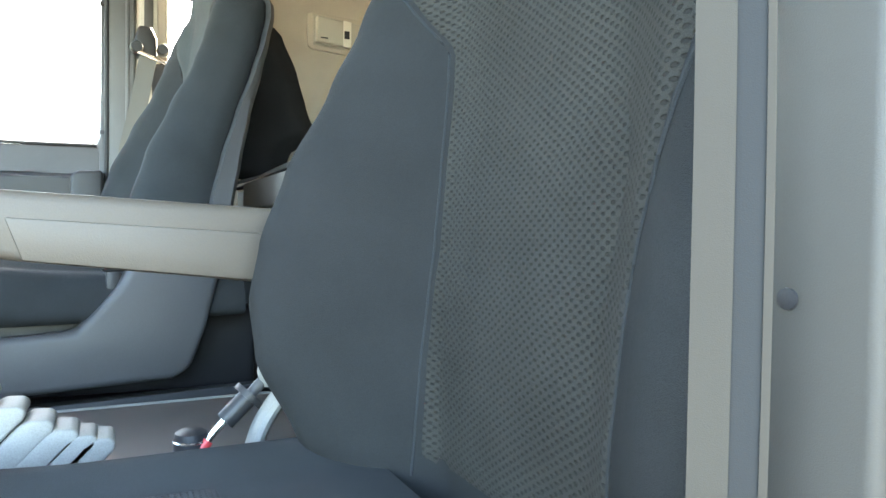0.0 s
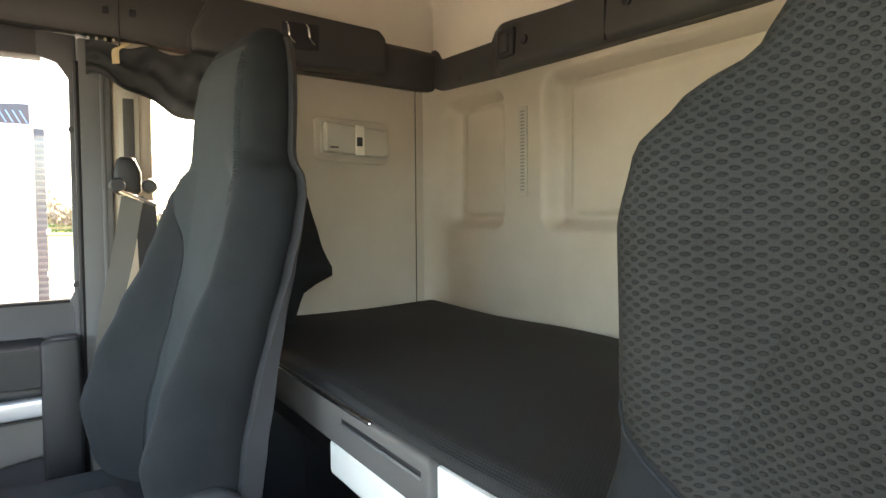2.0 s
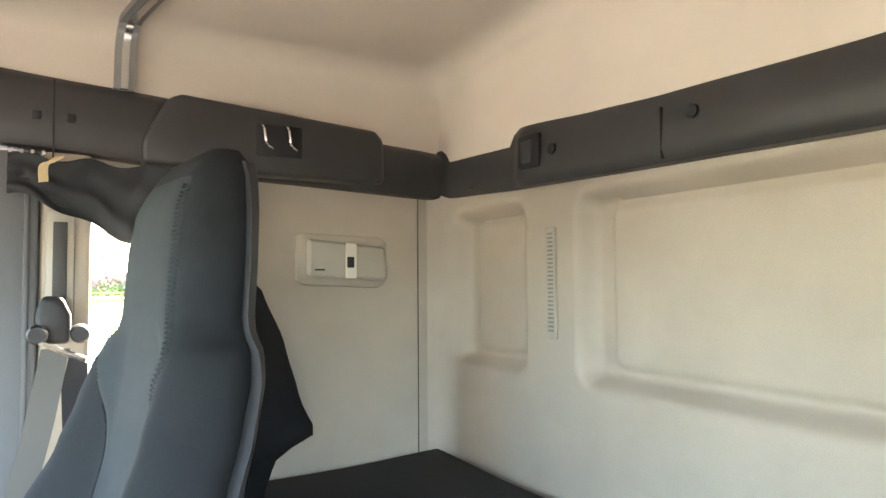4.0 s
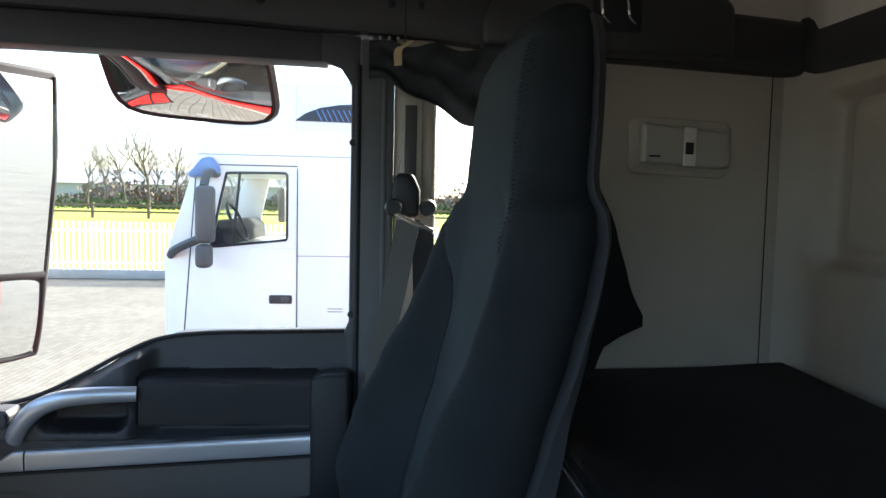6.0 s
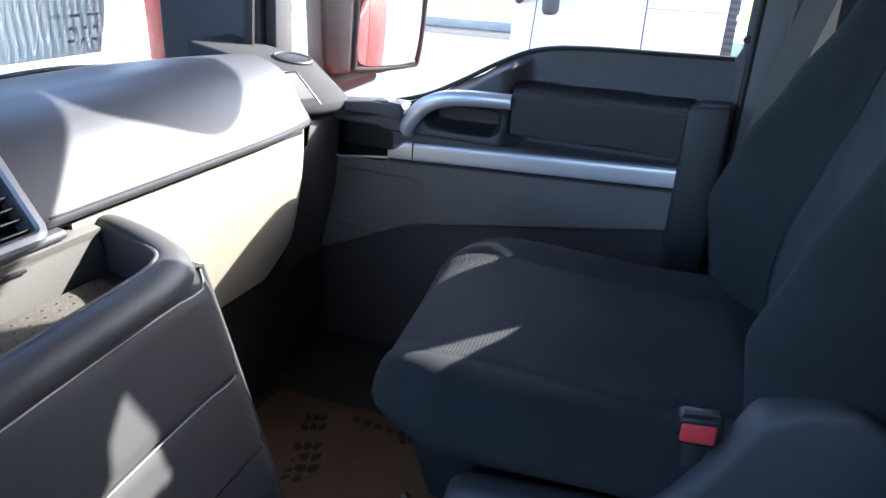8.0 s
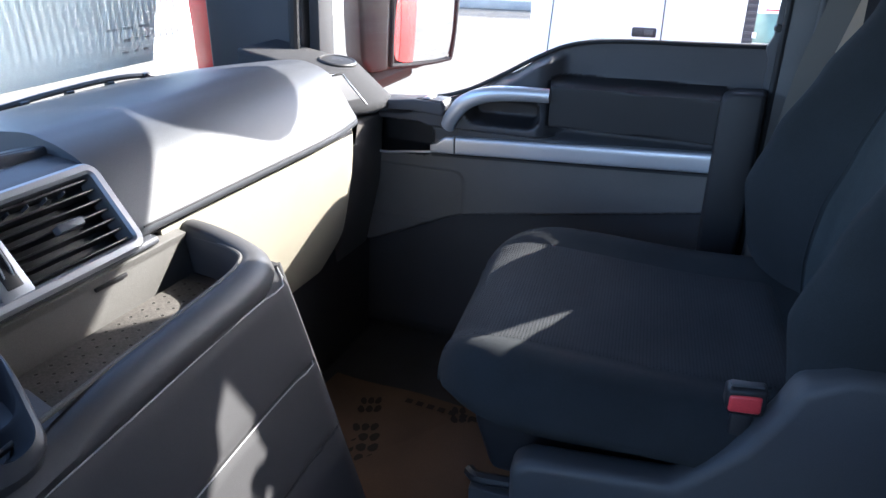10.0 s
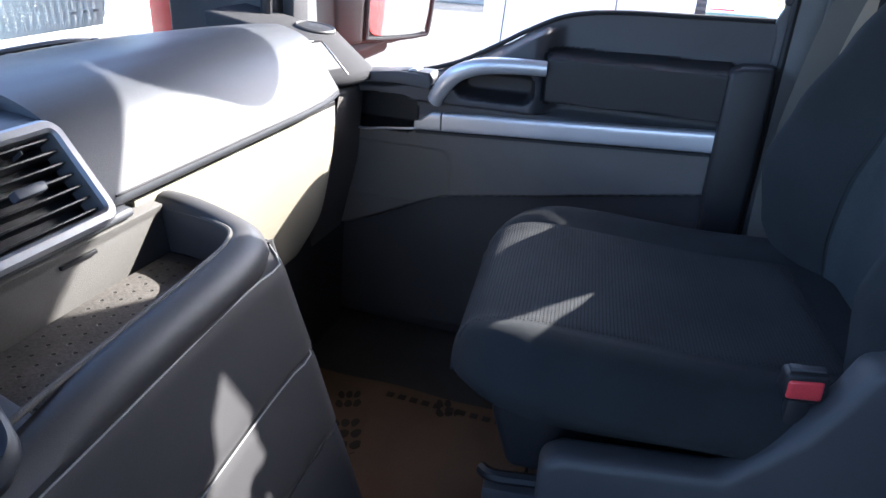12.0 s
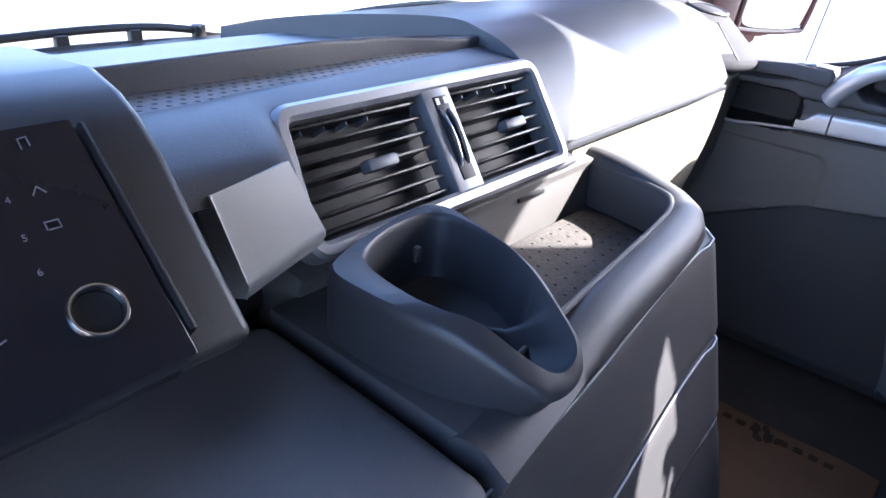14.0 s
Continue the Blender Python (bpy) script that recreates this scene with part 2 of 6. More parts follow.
BLUE = mat("blue_film", (0.10, 0.18, 0.36), 0.3, var=0.1, bump=0.0)
SHEET = mat("white_paper_sheet", (0.88, 0.95, 0.925), 0.8, var=0.05, bump=0.05)
SHEET.node_tree.nodes["Principled BSDF"].inputs["Alpha"].default_value = 0.78
INK = mat("grey_ink", (0.58, 0.64, 0.62), 0.8, var=0.1, bump=0.0)
ICON = mat("pale_icon_print", (0.20, 0.19, 0.21), 0.5, var=0.05, bump=0.0)


def paving():
    m = mat("block_paving", (0.150, 0.134, 0.113), 0.9, var=0.18, vscale=0.5, grain=0.15, gscale=40, bump=0.2, spec=0.2)
    n, l = m.node_tree.nodes, m.node_tree.links
    b = n["Principled BSDF"]
    co = next(x for x in n if x.type == "TEX_COORD")
    br = n.new("ShaderNodeTexBrick")
    br.inputs["Scale"].default_value = 1.0
    br.inputs["Brick Width"].default_value, br.inputs["Row Height"].default_value = 0.21, 0.105
    br.inputs["Mortar Size"].default_value = 0.006
    br.inputs["Color1"].default_value, br.inputs["Color2"].default_value = (1, 1, 1, 1), (0.78, 0.76, 0.74, 1)
    br.inputs["Mortar"].default_value = (0.45, 0.43, 0.4, 1)
    l.new(co.outputs["Object"], br.inputs["Vector"])
    mx = n.new("ShaderNodeVectorMath")
    mx.operation = "MULTIPLY"
    old = b.inputs["Base Color"].links[0].from_socket
    l.new(old, mx.inputs[0])
    l.new(br.outputs[0], mx.inputs[1])
    l.new(mx.outputs[0], b.inputs["Base Color"])
    return m


PAVING = paving()


def paver_mat():
    """One paving block; each takes its own tone."""
    m = mat("paving_block", (0.150, 0.134, 0.113), 0.9, var=0.15, vscale=12, grain=0.2, gscale=160, bump=0.3, spec=0.2)
    n, l = m.node_tree.nodes, m.node_tree.links
    b = n["Principled BSDF"]
    info, tone, sc = n.new("ShaderNodeObjectInfo"), n.new("ShaderNodeMapRange"), n.new("ShaderNodeVectorMath")
    tone.inputs[3].default_value, tone.inputs[4].default_value = 0.72, 1.12
    sc.operation = "SCALE"
    l.new(info.outputs["Random"], tone.inputs[0])
    l.new(b.inputs["Base Color"].links[0].from_socket, sc.inputs[0])
    l.new(tone.outputs[0], sc.inputs["Scale"])
    l.new(sc.outputs[0], b.inputs["Base Color"])
    return m


PAVER = paver_mat()


# ---- mesh helpers ----
def mesh_of(name, bm, material, sharp=35):
    bmesh.ops.remove_doubles(bm, verts=bm.verts, dist=1e-5)
    bmesh.ops.recalc_face_normals(bm, faces=bm.faces)
    me = bpy.data.meshes.new(name)
    bm.to_mesh(me)
    bm.free()
    for p in me.polygons:
        p.use_smooth = True
    me.set_sharp_from_angle(angle=radians(sharp))
    for m in material if isinstance(material, (list, tuple)) else (material,):
        me.materials.append(m)
    return me


def part(name, bm, material, parent=None, label="", sharp=35):
    ob = new(name, mesh_of(name, bm, material, sharp))
    if parent is not None:
        ob.parent = parent
    if label:
        tagged(ob, label)
    return ob


def thing(name, label, category, at=(0, 0, 0), group="", kind=""):
    ob = new(name)
    ob.location = at
    ob.empty_display_size = 0.05
    bpy.context.view_layer.update()
    return tagged(ob, label, category, group, kind)


def solid(name, bm, material, label, category="", kind="", group="", sharp=35):
    return tagged(part(name, bm, material, None, "", sharp), label, category, group, kind)


def bev(bm, w, seg=2, angle=30):
    if w:
        edges = [e for e in bm.edges if len(e.link_faces) == 2 and e.calc_face_angle(0) > radians(angle)]
        bmesh.ops.bevel(bm, geom=edges, offset=w, segments=seg, affect="EDGES", profile=0.5, clamp_overlap=True)
    return bm


def box(x0, x1, y0, y1, z0, z1, w=0.004, seg=2, bm=None):
    b = bmesh.new()
    bmesh.ops.create_cube(b, size=1)
    for v in b.verts:
        v.co = ((x0 + x1) / 2 + v.co.x * (x1 - x0), (y0 + y1) / 2 + v.co.y * (y1 - y0), (z0 + z1) / 2 + v.co.z * (z1 - z0))
    bev(b, w, seg)
    return join(bm, b)


def join(bm, b):
    if bm is None:
        return b
    me = bpy.data.meshes.new("tmp")
    b.to_mesh(me)
    b.free()
    bm.from_mesh(me)
    bpy.data.meshes.remove(me)
    return bm


def prism(poly, axis, a, b, w=0.004, seg=2, bm=None):
    """A polygon drawn in the two other axes (in order), drawn out along axis from a to b."""
    q = bmesh.new()

    def put(p, s):
        c = list(p)
        c.insert("xyz".index(axis), s)
        return q.verts.new(c)

    lo, hi = [put(p, a) for p in poly], [put(p, b) for p in poly]
    q.faces.new(lo)
    q.faces.new(hi[::-1])
    for i in range(len(poly)):
        j = (i + 1) % len(poly)
        q.faces.new((lo[i], hi[i], hi[j], lo[j]))
    bmesh.ops.recalc_face_normals(q, faces=q.faces)
    bev(q, w, seg)
    return join(bm, q)


def loft(rings, bm=None, caps=True, closed=True):
    q = bm or bmesh.new()
    vs = [[q.verts.new(p) for p in ring] for ring in rings]
    n = len(rings[0])
    for a, b in zip(vs, vs[1:]):
        for i in range(n if closed else n - 1):
            j = (i + 1) % n
            q.faces.new((a[i], a[j], b[j], b[i]))
    if caps:
        q.faces.new(vs[0])
        q.faces.new(vs[-1][::-1])
    return q


def spline(points, steps=8):
    """A smooth line through the points."""
    pts = [Vector(p) for p in points]
    pts = [pts[0] * 2 - pts[1], *pts, pts[-1] * 2 - pts[-2]]
    out = []
    for a, b, c, d in zip(pts, pts[1:], pts[2:], pts[3:]):
        for k in range(steps):
            t = k / steps
            out.append(0.5 * (2 * b + (c - a) * t + (2 * a - 5 * b + 4 * c - d) * t * t + (3 * b - a - 3 * c + d) * t ** 3))
    out.append(pts[-2])
    return out


def tube(points, r, n=10, bm=None, flat=1.0, up=(0, 0, 1), steps=6):
    """A rod along a smooth line; r is a radius or one for each end; flat squeezes it across the up direction."""
    line = spline(points, steps) if len(points) > 2 else [Vector(p) for p in points]
    rings = []
    for i, p in enumerate(line):
        d = (line[min(i + 1, len(line) - 1)] - line[max(i - 1, 0)]).normalized()
        u = Vector(up)
        if abs(d.dot(u)) > 0.95:
            u = Vector((0, 1, 0)) if abs(d.y) < 0.9 else Vector((1, 0, 0))
        s = d.cross(u).normalized()
        u = s.cross(d).normalized()
        f = i / (len(line) - 1)
        rad = r if isinstance(r, (int, float)) else r[0] + (r[1] - r[0]) * f
        rings.append([p + s * math.cos(k * math.tau / n) * rad * flat + u * math.sin(k * math.tau / n) * rad for k in range(n)])
    return loft(rings, bm)


def strip(points, width, thick, side, bm=None, steps=6):
    """A flat band along a smooth line; side is the direction of its width."""
    line = spline(points, steps)
    rings = []
    for i, p in enumerate(line):
        d = (line[min(i + 1, len(line) - 1)] - line[max(i - 1, 0)]).normalized()
        s = Vector(side).normalized()
        u = d.cross(s).normalized() * thick / 2
        s = s * width / 2
        rings.append([p - s - u, p + s - u, p + s + u, p - s + u])
    return loft(rings, bm)


def lathe(profile, center, axis="z", n=32, bm=None):
    """Turns a list of (radius, height) round an axis through the centre."""
    q = bmesh.new()
    rings = []
    for r, h in profile:
        ring = []
        for k in range(n):
            a = k * math.tau / n
            c = [max(r, 1e-5) * math.cos(a), max(r, 1e-5) * math.sin(a)]
            c.insert("xyz".index(axis), h)
            ring.append(Vector(c) + Vector(center))
        rings.append(ring)
    loft(rings, q, caps=False)
    return join(bm, q)


def sheet(us, vs, place, zone=None, bm=None, thick=None):
    """A grid of points place(u, v), with a material number from zone(u, v); thick: a vector to the back side."""
    q = bm or bmesh.new()
    g = [[q.verts.new(place(u, v)) for v in vs] for u in us]
    for i in range(len(us) - 1):
        for j in range(len(vs) - 1):
            f = q.faces.new((g[i][j], g[i + 1][j], g[i + 1][j + 1], g[i][j + 1]))
            if zone:
                f.material_index = zone((us[i] + us[i + 1]) / 2, (vs[j] + vs[j + 1]) / 2)
    if thick is not None:
        t = Vector(thick)
        rim = [(i, 0) for i in range(len(us))] + [(len(us) - 1, j) for j in range(1, len(vs))]
        rim += [(i, len(vs) - 1) for i in range(len(us) - 2, -1, -1)] + [(0, j) for j in range(len(vs) - 2, 0, -1)]
        front = [g[i][j] for i, j in rim]
        back = [q.verts.new(v.co + t) for v in front]
        for k in range(len(rim)):
            m = (k + 1) % len(rim)
            q.faces.new((front[k], back[k], back[m], front[m]))
        q.faces.new(back)
    return q


def lin(a, b, n):
    return [a + (b - a) * i / (n - 1) for i in range(n)]


def smooth(e0, e1, x):
    t = min(max((x - e0) / (e1 - e0), 0), 1)
    return t * t * (3 - 2 * t)


def rrect(u, v, u0, u1, v0, v1, r):
    """Signed distance to a rounded rectangle; negative inside."""
    du, dv = abs(u - (u0 + u1) / 2) - (u1 - u0) / 2 + r, abs(v - (v0 + v1) / 2) - (v1 - v0) / 2 + r
    return math.hypot(max(du, 0), max(dv, 0)) + min(max(du, dv), 0) - r


def interp(x, table):
    for (x0, *a), (x1, *b) in zip(table, table[1:]):
        if x <= x1:
            f = min(max((x - x0) / (x1 - x0), 0), 1)
            f = f * f * (3 - 2 * f) * 0.4 + f * 0.6
            return [p + (q - p) * f for p, q in zip(a, b)]
    return list(table[-1][1:])


# ---- the cab's shell ----
XC = 0.825                       # the cab's middle
XR, XL = 1.93, -0.28             # inner faces of the side walls
YB = -0.715                      # rear wall
ZC = 1.82                        # ceiling

solid("floor", box(XL - 0.1, XR + 0.1, YB - 0.05, 1.95, -0.06, 0.0, 0.0), RUBBER, "dark rubber cab floor", "floor", "structure")


def rear_depth(x, z):
    """How far the moulded rear wall comes forward."""
    h = 0.0
    for a, b, in ((1.570, 1.885), (2 * XC - 1.412, 1.412), (2 * XC - 1.885, 2 * XC - 1.570)):
        d = rrect(x, z, a, b, 1.048, 1.436, 0.045)
        h -= 0.046 * (1 - smooth(-0.034, 0.003, d))
        d2 = rrect(x, z, a + 0.045, b - 0.068, 1.088, 1.406, 0.025)
        h += 0.013 * (1 - smooth(-0.009, 0.001, d2))
    for side in (-1, 1):
        e = (x - XC) * side - (XR - XC - 0.075)
        if e > 0:
            h += 0.085 * (1 - math.sqrt(max(1 - (min(e, 0.075) / 0.075) ** 2, 0)))
    return h


wall = solid("wall_rear", sheet(lin(XL + 0.005, XR - 0.005, 340), lin(0.0, 1.50, 200), lambda x, z: Vector((x, YB + rear_depth(x, z), z)), thick=(0, -0.06, 0)),
             BEIGE, "beige moulded plastic rear wall with sunk panels", "wall", "structure", sharp=60)

# side walls behind the doors, with a small window
QW = (-0.16, 0.115, 1.0, 1.44)    # y and z of the quarter window


def side_wall(x0, x1, name, label, shift=0.0):
    a, c = QW[0] + shift, QW[1] + shift
    b = box(x0, x1, YB - 0.05, a, 0.0, 1.60, 0.0)
    b = box(x0, x1, a, c, 0.0, QW[2], 0.0, bm=b)
    b = box(x0, x1, a, c, QW[3], 1.60, 0.0, bm=b)
    return solid(name, b, BEIGE, label, "wall", "structure")


side_wall(XR, XR + 0.07, "wall_right", "beige plastic side wall of the sleeping area")
side_wall(XL - 0.07, XL, "wall_left", "beige plastic side wall of the sleeping area", -0.225)


pr = solid("pillar_right", box(XR - 0.02, XR + 0.08, QW[1], 0.206, 0.0, 1.52, 0.012, 3), BEIGE, "beige door pillar with the belt slider", "pillar", "structure")
dp = solid("door_post", prism([(XR - 0.026, 0.2063), (XR + 0.07, 0.2063), (XR + 0.07, 0.220), (XR + 0.028, 0.253), (XR - 0.006, 0.279), (XR - 0.026, 0.279)], "z", 0.0, 1.515, 0.008, 3), DOORPOST, "dark grey plastic post between door and belt pillar", "pillar", "structure")
part("post_ridge", box(XR - 0.030, XR - 0.024, 0.222, 0.232, 0.3, 1.48, 0.003), DOORPOST, dp)
part("post_seal", tube([(XR - 0.020, 0.281, 0.1), (XR - 0.022, 0.281, 0.8), (XR - 0.022, 0.281, 1.46)], 0.007, 8), SEAL, dp, "black rubber seal")
part("slider_rail", box(XR - 0.028, XR - 0.019, 0.145, 0.195, 1.16, 1.40, 0.006), LAMP_GREY, pr, "grey plastic slider rail")
part("slider_groove", box(XR - 0.031, XR - 0.026, 0.158, 0.183, 1.18, 1.38, 0.002), SEAT_SHELL, pr)
pl = solid("pillar_left", box(XL - 0.08, -0.145, -0.11, 0.014, 0.0, 1.52, 0.01, 3), BEIGE, "beige door pillar beside the driver's seat, with a grey latch post", "pillar", "structure")
part("latch_post", box(-0.1445, -0.094, -0.09, 0.022, 0.0, 1.50, 0.006, 3), POST_GREY, pl, "grey plastic latch post")
# black discs on the solid post stand for the shade inside the holes
for x, z in ((-0.1065, 0.627), (-0.1335, 0.752)):
    part("latch_hole_shade", lathe([(0.0, 0.0010), (0.0035, 0.0010), (0.0045, 0.0008), (0.0052, -0.003)], (x, 0.0222, z), "y", 18), BLACK, pl)
part("pillar_seal", tube([(-0.0935, 0.020, 0.02), (-0.0935, 0.020, 0.7), (-0.0935, 0.020, 1.48)], 0.0018, 8), BELT, pl, "pale rubber edge")

for x0, x1, nm, d in ((XR + 0.03, XR + 0.036, "window_2", 0.0), (XL - 0.036, XL - 0.03, "window_3", -0.225)):
    w = solid(nm, box(x0, x1, QW[0] + d, QW[1] + d, QW[2], QW[3], 0.0), GLASS, "small clear side window behind the door pillar", "window", "structure")
    w.visible_shadow = False

# seam in the rear corner
solid("trim", box(XR - 0.0055, XR - 0.002, YB + 0.0792, YB + 0.0808, 0.78, 1.49, 0.001), SEAL, "dark joint between rear and side wall panels", "trim", "structure")

# dark trim band round the rear and the sides
def rear_band():
    """Stands proud along the middle, steps back and up a little towards each corner."""
    rings = []
    for x in lin(XL, XR, 110):
        e = abs(x - XC)
        step = smooth(0.700, 0.775, e)
        d = -0.024 * step + 0.014 * smooth(XR - XC - 0.07, XR - XC, e) ** 2
        low = interp(e, [(0.0, 1.444), (0.33, 1.450), (0.735, 1.459), (1.03, 1.471), (1.11, 1.476)])[0]
        top = interp(e, [(0.0, 1.566), (0.33, 1.574), (0.48, 1.582), (0.70, 1.597), (0.77, 1.604), (1.11, 1.611)])[0]
        poly = [(-0.03, low), (0.030, low), (0.037, low + 0.006), (0.045, low + 0.022), (0.037, top - 0.022), (0.030, top - 0.010), (-0.03, top)]
        rings.append([Vector((x, YB + y + (d if y > 0 else 0), z)) for y, z in poly])
    return loft(rings)


band = solid("trim_band_rear", rear_band(), TRIM_DARK, "dark plastic band round the top of the rear wall", "trim", "structure")
for x in (1.425, 1.085, 0.30):
    part("screw_hole", lathe([(0.0, 0.0), (0.008, 0.0), (0.011, 0.002), (0.012, -0.004)], (x, YB + 0.044, 1.520), "y", 16), BLACK, band)
part("screw_hole", lathe([(0.0, 0.0), (0.006, 0.0), (0.008, 0.002), (0.009, -0.006)], (1.762, YB + 0.019, 1.490), "y", 16), BLACK, band)
part("panel_joint", box(1.1460, 1.1472, YB + 0.03, YB + 0.0455, 1.455, 1.54, 0.0), SEAL, band)
latch = part("latch", box(1.462, 1.532, YB + 0.035, YB + 0.05, 1.490, 1.562, 0.006), BLACK, band, "black band latch")
part("latch_lever", box(1.478, 1.512, YB + 0.046, YB + 0.058, 1.500, 1.548, 0.006), TRIM_DARK, latch)


def side_band(s):
    """Rises towards the windscreen."""
    x = (lambda d: XR - d) if s > 0 else (lambda d: XL + d)
    rings = []
    for y in lin(YB, 1.62, 60):
        low = interp(y, [(-0.715, 1.469), (-0.21, 1.489), (0.25, 1.524), (0.67, 1.546), (1.62, 1.575)])[0]
        top = interp(y, [(-0.715, 1.590), (-0.624, 1.598), (0.088, 1.663), (0.685, 1.713), (1.62, 1.77)])[0]
        rings.append([Vector((x(d), y, z)) for d, z in ((-0.06, low), (0.012, low), (0.022, low + 0.005), (0.030, low + 0.022), (0.030, top - 0.022), (0.024, top - 0.010), (0.010, top), (-0.06, top))])
    return loft(rings)


for s, nm in ((1, "trim_band_right"), (-1, "trim_band_left")):
    sb = solid(nm, side_band(s), TRIM_DARK, "dark plastic band above door and side wall", "trim", "structure")
    x = (lambda d: XR - d) if s > 0 else (lambda d: XL + d)
    for y in (0.155, 0.215):
        a, c = sorted((x(0.028), x(0.034)))
        part("screw_hole", box(a, c, y - 0.008, y + 0.008, 1.578, 1.596, 0.003), BLACK, sb)
    a, c = sorted((x(0.029), x(0.0315)))
    part("panel_joint", box(a, c, 0.184, 0.187, 1.50, 1.66, 0.0), SEAL, sb)

# side box on the band, with its clip
sbx = thing("side_box", "dark plastic storage box on the trim band", "storage box", (XR, -0.24, 1.6))
inv = lambda o, b: (b.transform(Matrix.Translation(-Vector(o.location))), b)[1]
part("box_body", inv(sbx, prism([(0.028, 1.500), (0.032, 1.548), (-0.018, 1.640), (-0.045, 1.651), (-0.482, 1.619), (-0.503, 1.597), (-0.505, 1.492), (-0.20, 1.494)], "x", XR - 0.085, XR - 0.02, 0.012, 3)), TRIM_DARK, sbx)
clip = part("clip_recess", inv(sbx, box(XR - 0.088, XR - 0.08, -0.300, -0.196, 1.534, 1.606, 0.004)), BLACK, sbx)
for y in (-0.207, -0.262):
    part("clip", inv(sbx, tube([(XR - 0.088, y, 1.602), (XR - 0.098, y - 0.003, 1.592), (XR - 0.098, y - 0.008, 1.562), (XR - 0.088, y - 0.024, 1.552)], 0.0032, 8)), CHROME, sbx, "bright metal clip")

# grab handle over the door
gh = thing("grab_handle", "dark plastic grab handle above the door", "handle", (XR - 0.03, 0.7, 1.6))
part("grip", inv(gh, tube([(XR - 0.03, 0.485, 1.597), (XR - 0.072, 0.51, 1.598), (XR - 0.078, 0.72, 1.604), (XR - 0.072, 0.93, 1.612), (XR - 0.03, 0.96, 1.613)], 0.023, 12, flat=0.7)), TRIM_DARK, gh)
part("backing_plate", inv(gh, box(XR - 0.034, XR - 0.028, 0.54, 0.98, 1.592, 1.646, 0.008)), BLACK, gh)


# headlining: upper side walls, slanted rear, flat middle
def ceiling_place(u, v):
    """u across from -1 to 1, v from front 0 to rear 1."""
    half = XR - XC - 0.004
    a = abs(u)
    if a < 0.82:
        x, z = half * 0.93 * a / 0.82, ZC + 0.02 - 0.035 * (a / 0.82) ** 2
    else:
        f = (a - 0.82) / 0.18
        ang = min(f / 0.6, 1) * math.pi / 2
        x = half * (0.93 + 0.07 * math.sin(ang))
        z = ZC - 0.015 - 0.05 * (1 - math.cos(ang)) - 0.16 * max(f - 0.6, 0) / 0.4
    if v < 0.80:
        y, drop = 1.62 + (YB + 0.10 - 1.62) * v / 0.80, 0.0
    else:
        f = (v - 0.80) / 0.20
        ang = min(f / 0.55, 1) * math.pi / 2
        y = YB + 0.10 - 0.085 * math.sin(ang)
        drop = 0.055 * (1 - math.cos(ang)) + 0.25 * max(f - 0.55, 0) / 0.45
    return Vector((XC + math.copysign(x, u), y, z - drop))


solid("ceiling", sheet(lin(-1, 1, 121), lin(0, 1, 81), ceiling_place), HEADLINER, "beige fabric headlining of the cab roof", "ceiling", "structure", sharp=80)

solid("roof", box(XL - 0.12, XR + 0.12, YB - 0.12, 1.70, ZC + 0.05, ZC + 0.12, 0.02), RED_PAINT, "red painted cab roof", "roof", "structure")
rail = thing("ceiling_rail", "grey metal rail bent from the side band over the headlining", "rail", (XR, 0.06, 1.66))
part("rail_track", inv(rail, strip([(XR - 0.035, 0.062, 1.655), (XR - 0.035, 0.06, 1.74), (XR - 0.045, 0.055, 1.785), (XR - 0.10, 0.045, 1.80), (1.5, -0.02, 1.815), (0.9, -0.08, 1.822), (0.2, -0.02, 1.815)], 0.04, 0.014, (0, 1, 0))), BUNK_METAL, rail)
part("rail_bead", inv(rail, strip([(XR - 0.043, 0.062, 1.655), (XR - 0.043, 0.06, 1.735), (XR - 0.055, 0.055, 1.778), (XR - 0.10, 0.045, 1.792), (1.5, -0.02, 1.807), (0.9, -0.08, 1.814), (0.2, -0.02, 1.807)], 0.014, 0.008, (0, 1, 0))), CHROME, rail, "bright rail bead")

# front: bulkhead, windscreen frame
solid("wall_front", box(XL - 0.05, XR + 0.05, 1.86, 1.95, 0.0, 0.70, 0.0), BLACK, "black firewall behind the dashboard", "wall", "structure")
solid("header", box(XL - 0.05, XR + 0.05, 1.50, 1.66, 1.56, ZC + 0.2, 0.02), TRIM_DARK, "dark header above the windscreen", "trim", "structure")
ws = solid("windscreen", prism([(1.93, 0.66), (1.936, 0.66), (1.636, 1.60), (1.63, 1.60)], "x", XL, XR + 0.06, 0.0), GLASS, "clear windscreen glass", "window", "structure")
ws.visible_shadow = False
for s, nm in ((1, "pillar_front_right"), (-1, "pillar_front_left")):
    x0, x1 = (XR - 0.03, XR + 0.09) if s > 0 else (XL - 0.09, XL + 0.03)
    b = prism([(1.40, 0.70), (1.71, 0.70), (1.70, 0.95), (1.58, 1.58), (1.36, 1.58), (1.385, 1.0)], "x", x0, x1, 0.012, 3)
    fp = solid(nm, b, DOORDARK, "dark plastic windscreen pillar trim", "pillar", "structure")
    part("grab_bar", tube([(x0 - 0.012 if s > 0 else x1 + 0.012, 1.405, 0.74), (x0 - 0.03 if s > 0 else x1 + 0.03, 1.40, 0.80), (x0 - 0.03 if s > 0 else x1 + 0.03, 1.385, 1.0), (x0 - 0.03 if s > 0 else x1 + 0.03, 1.375, 1.25)], 0.014, 10), BLACK, fp)

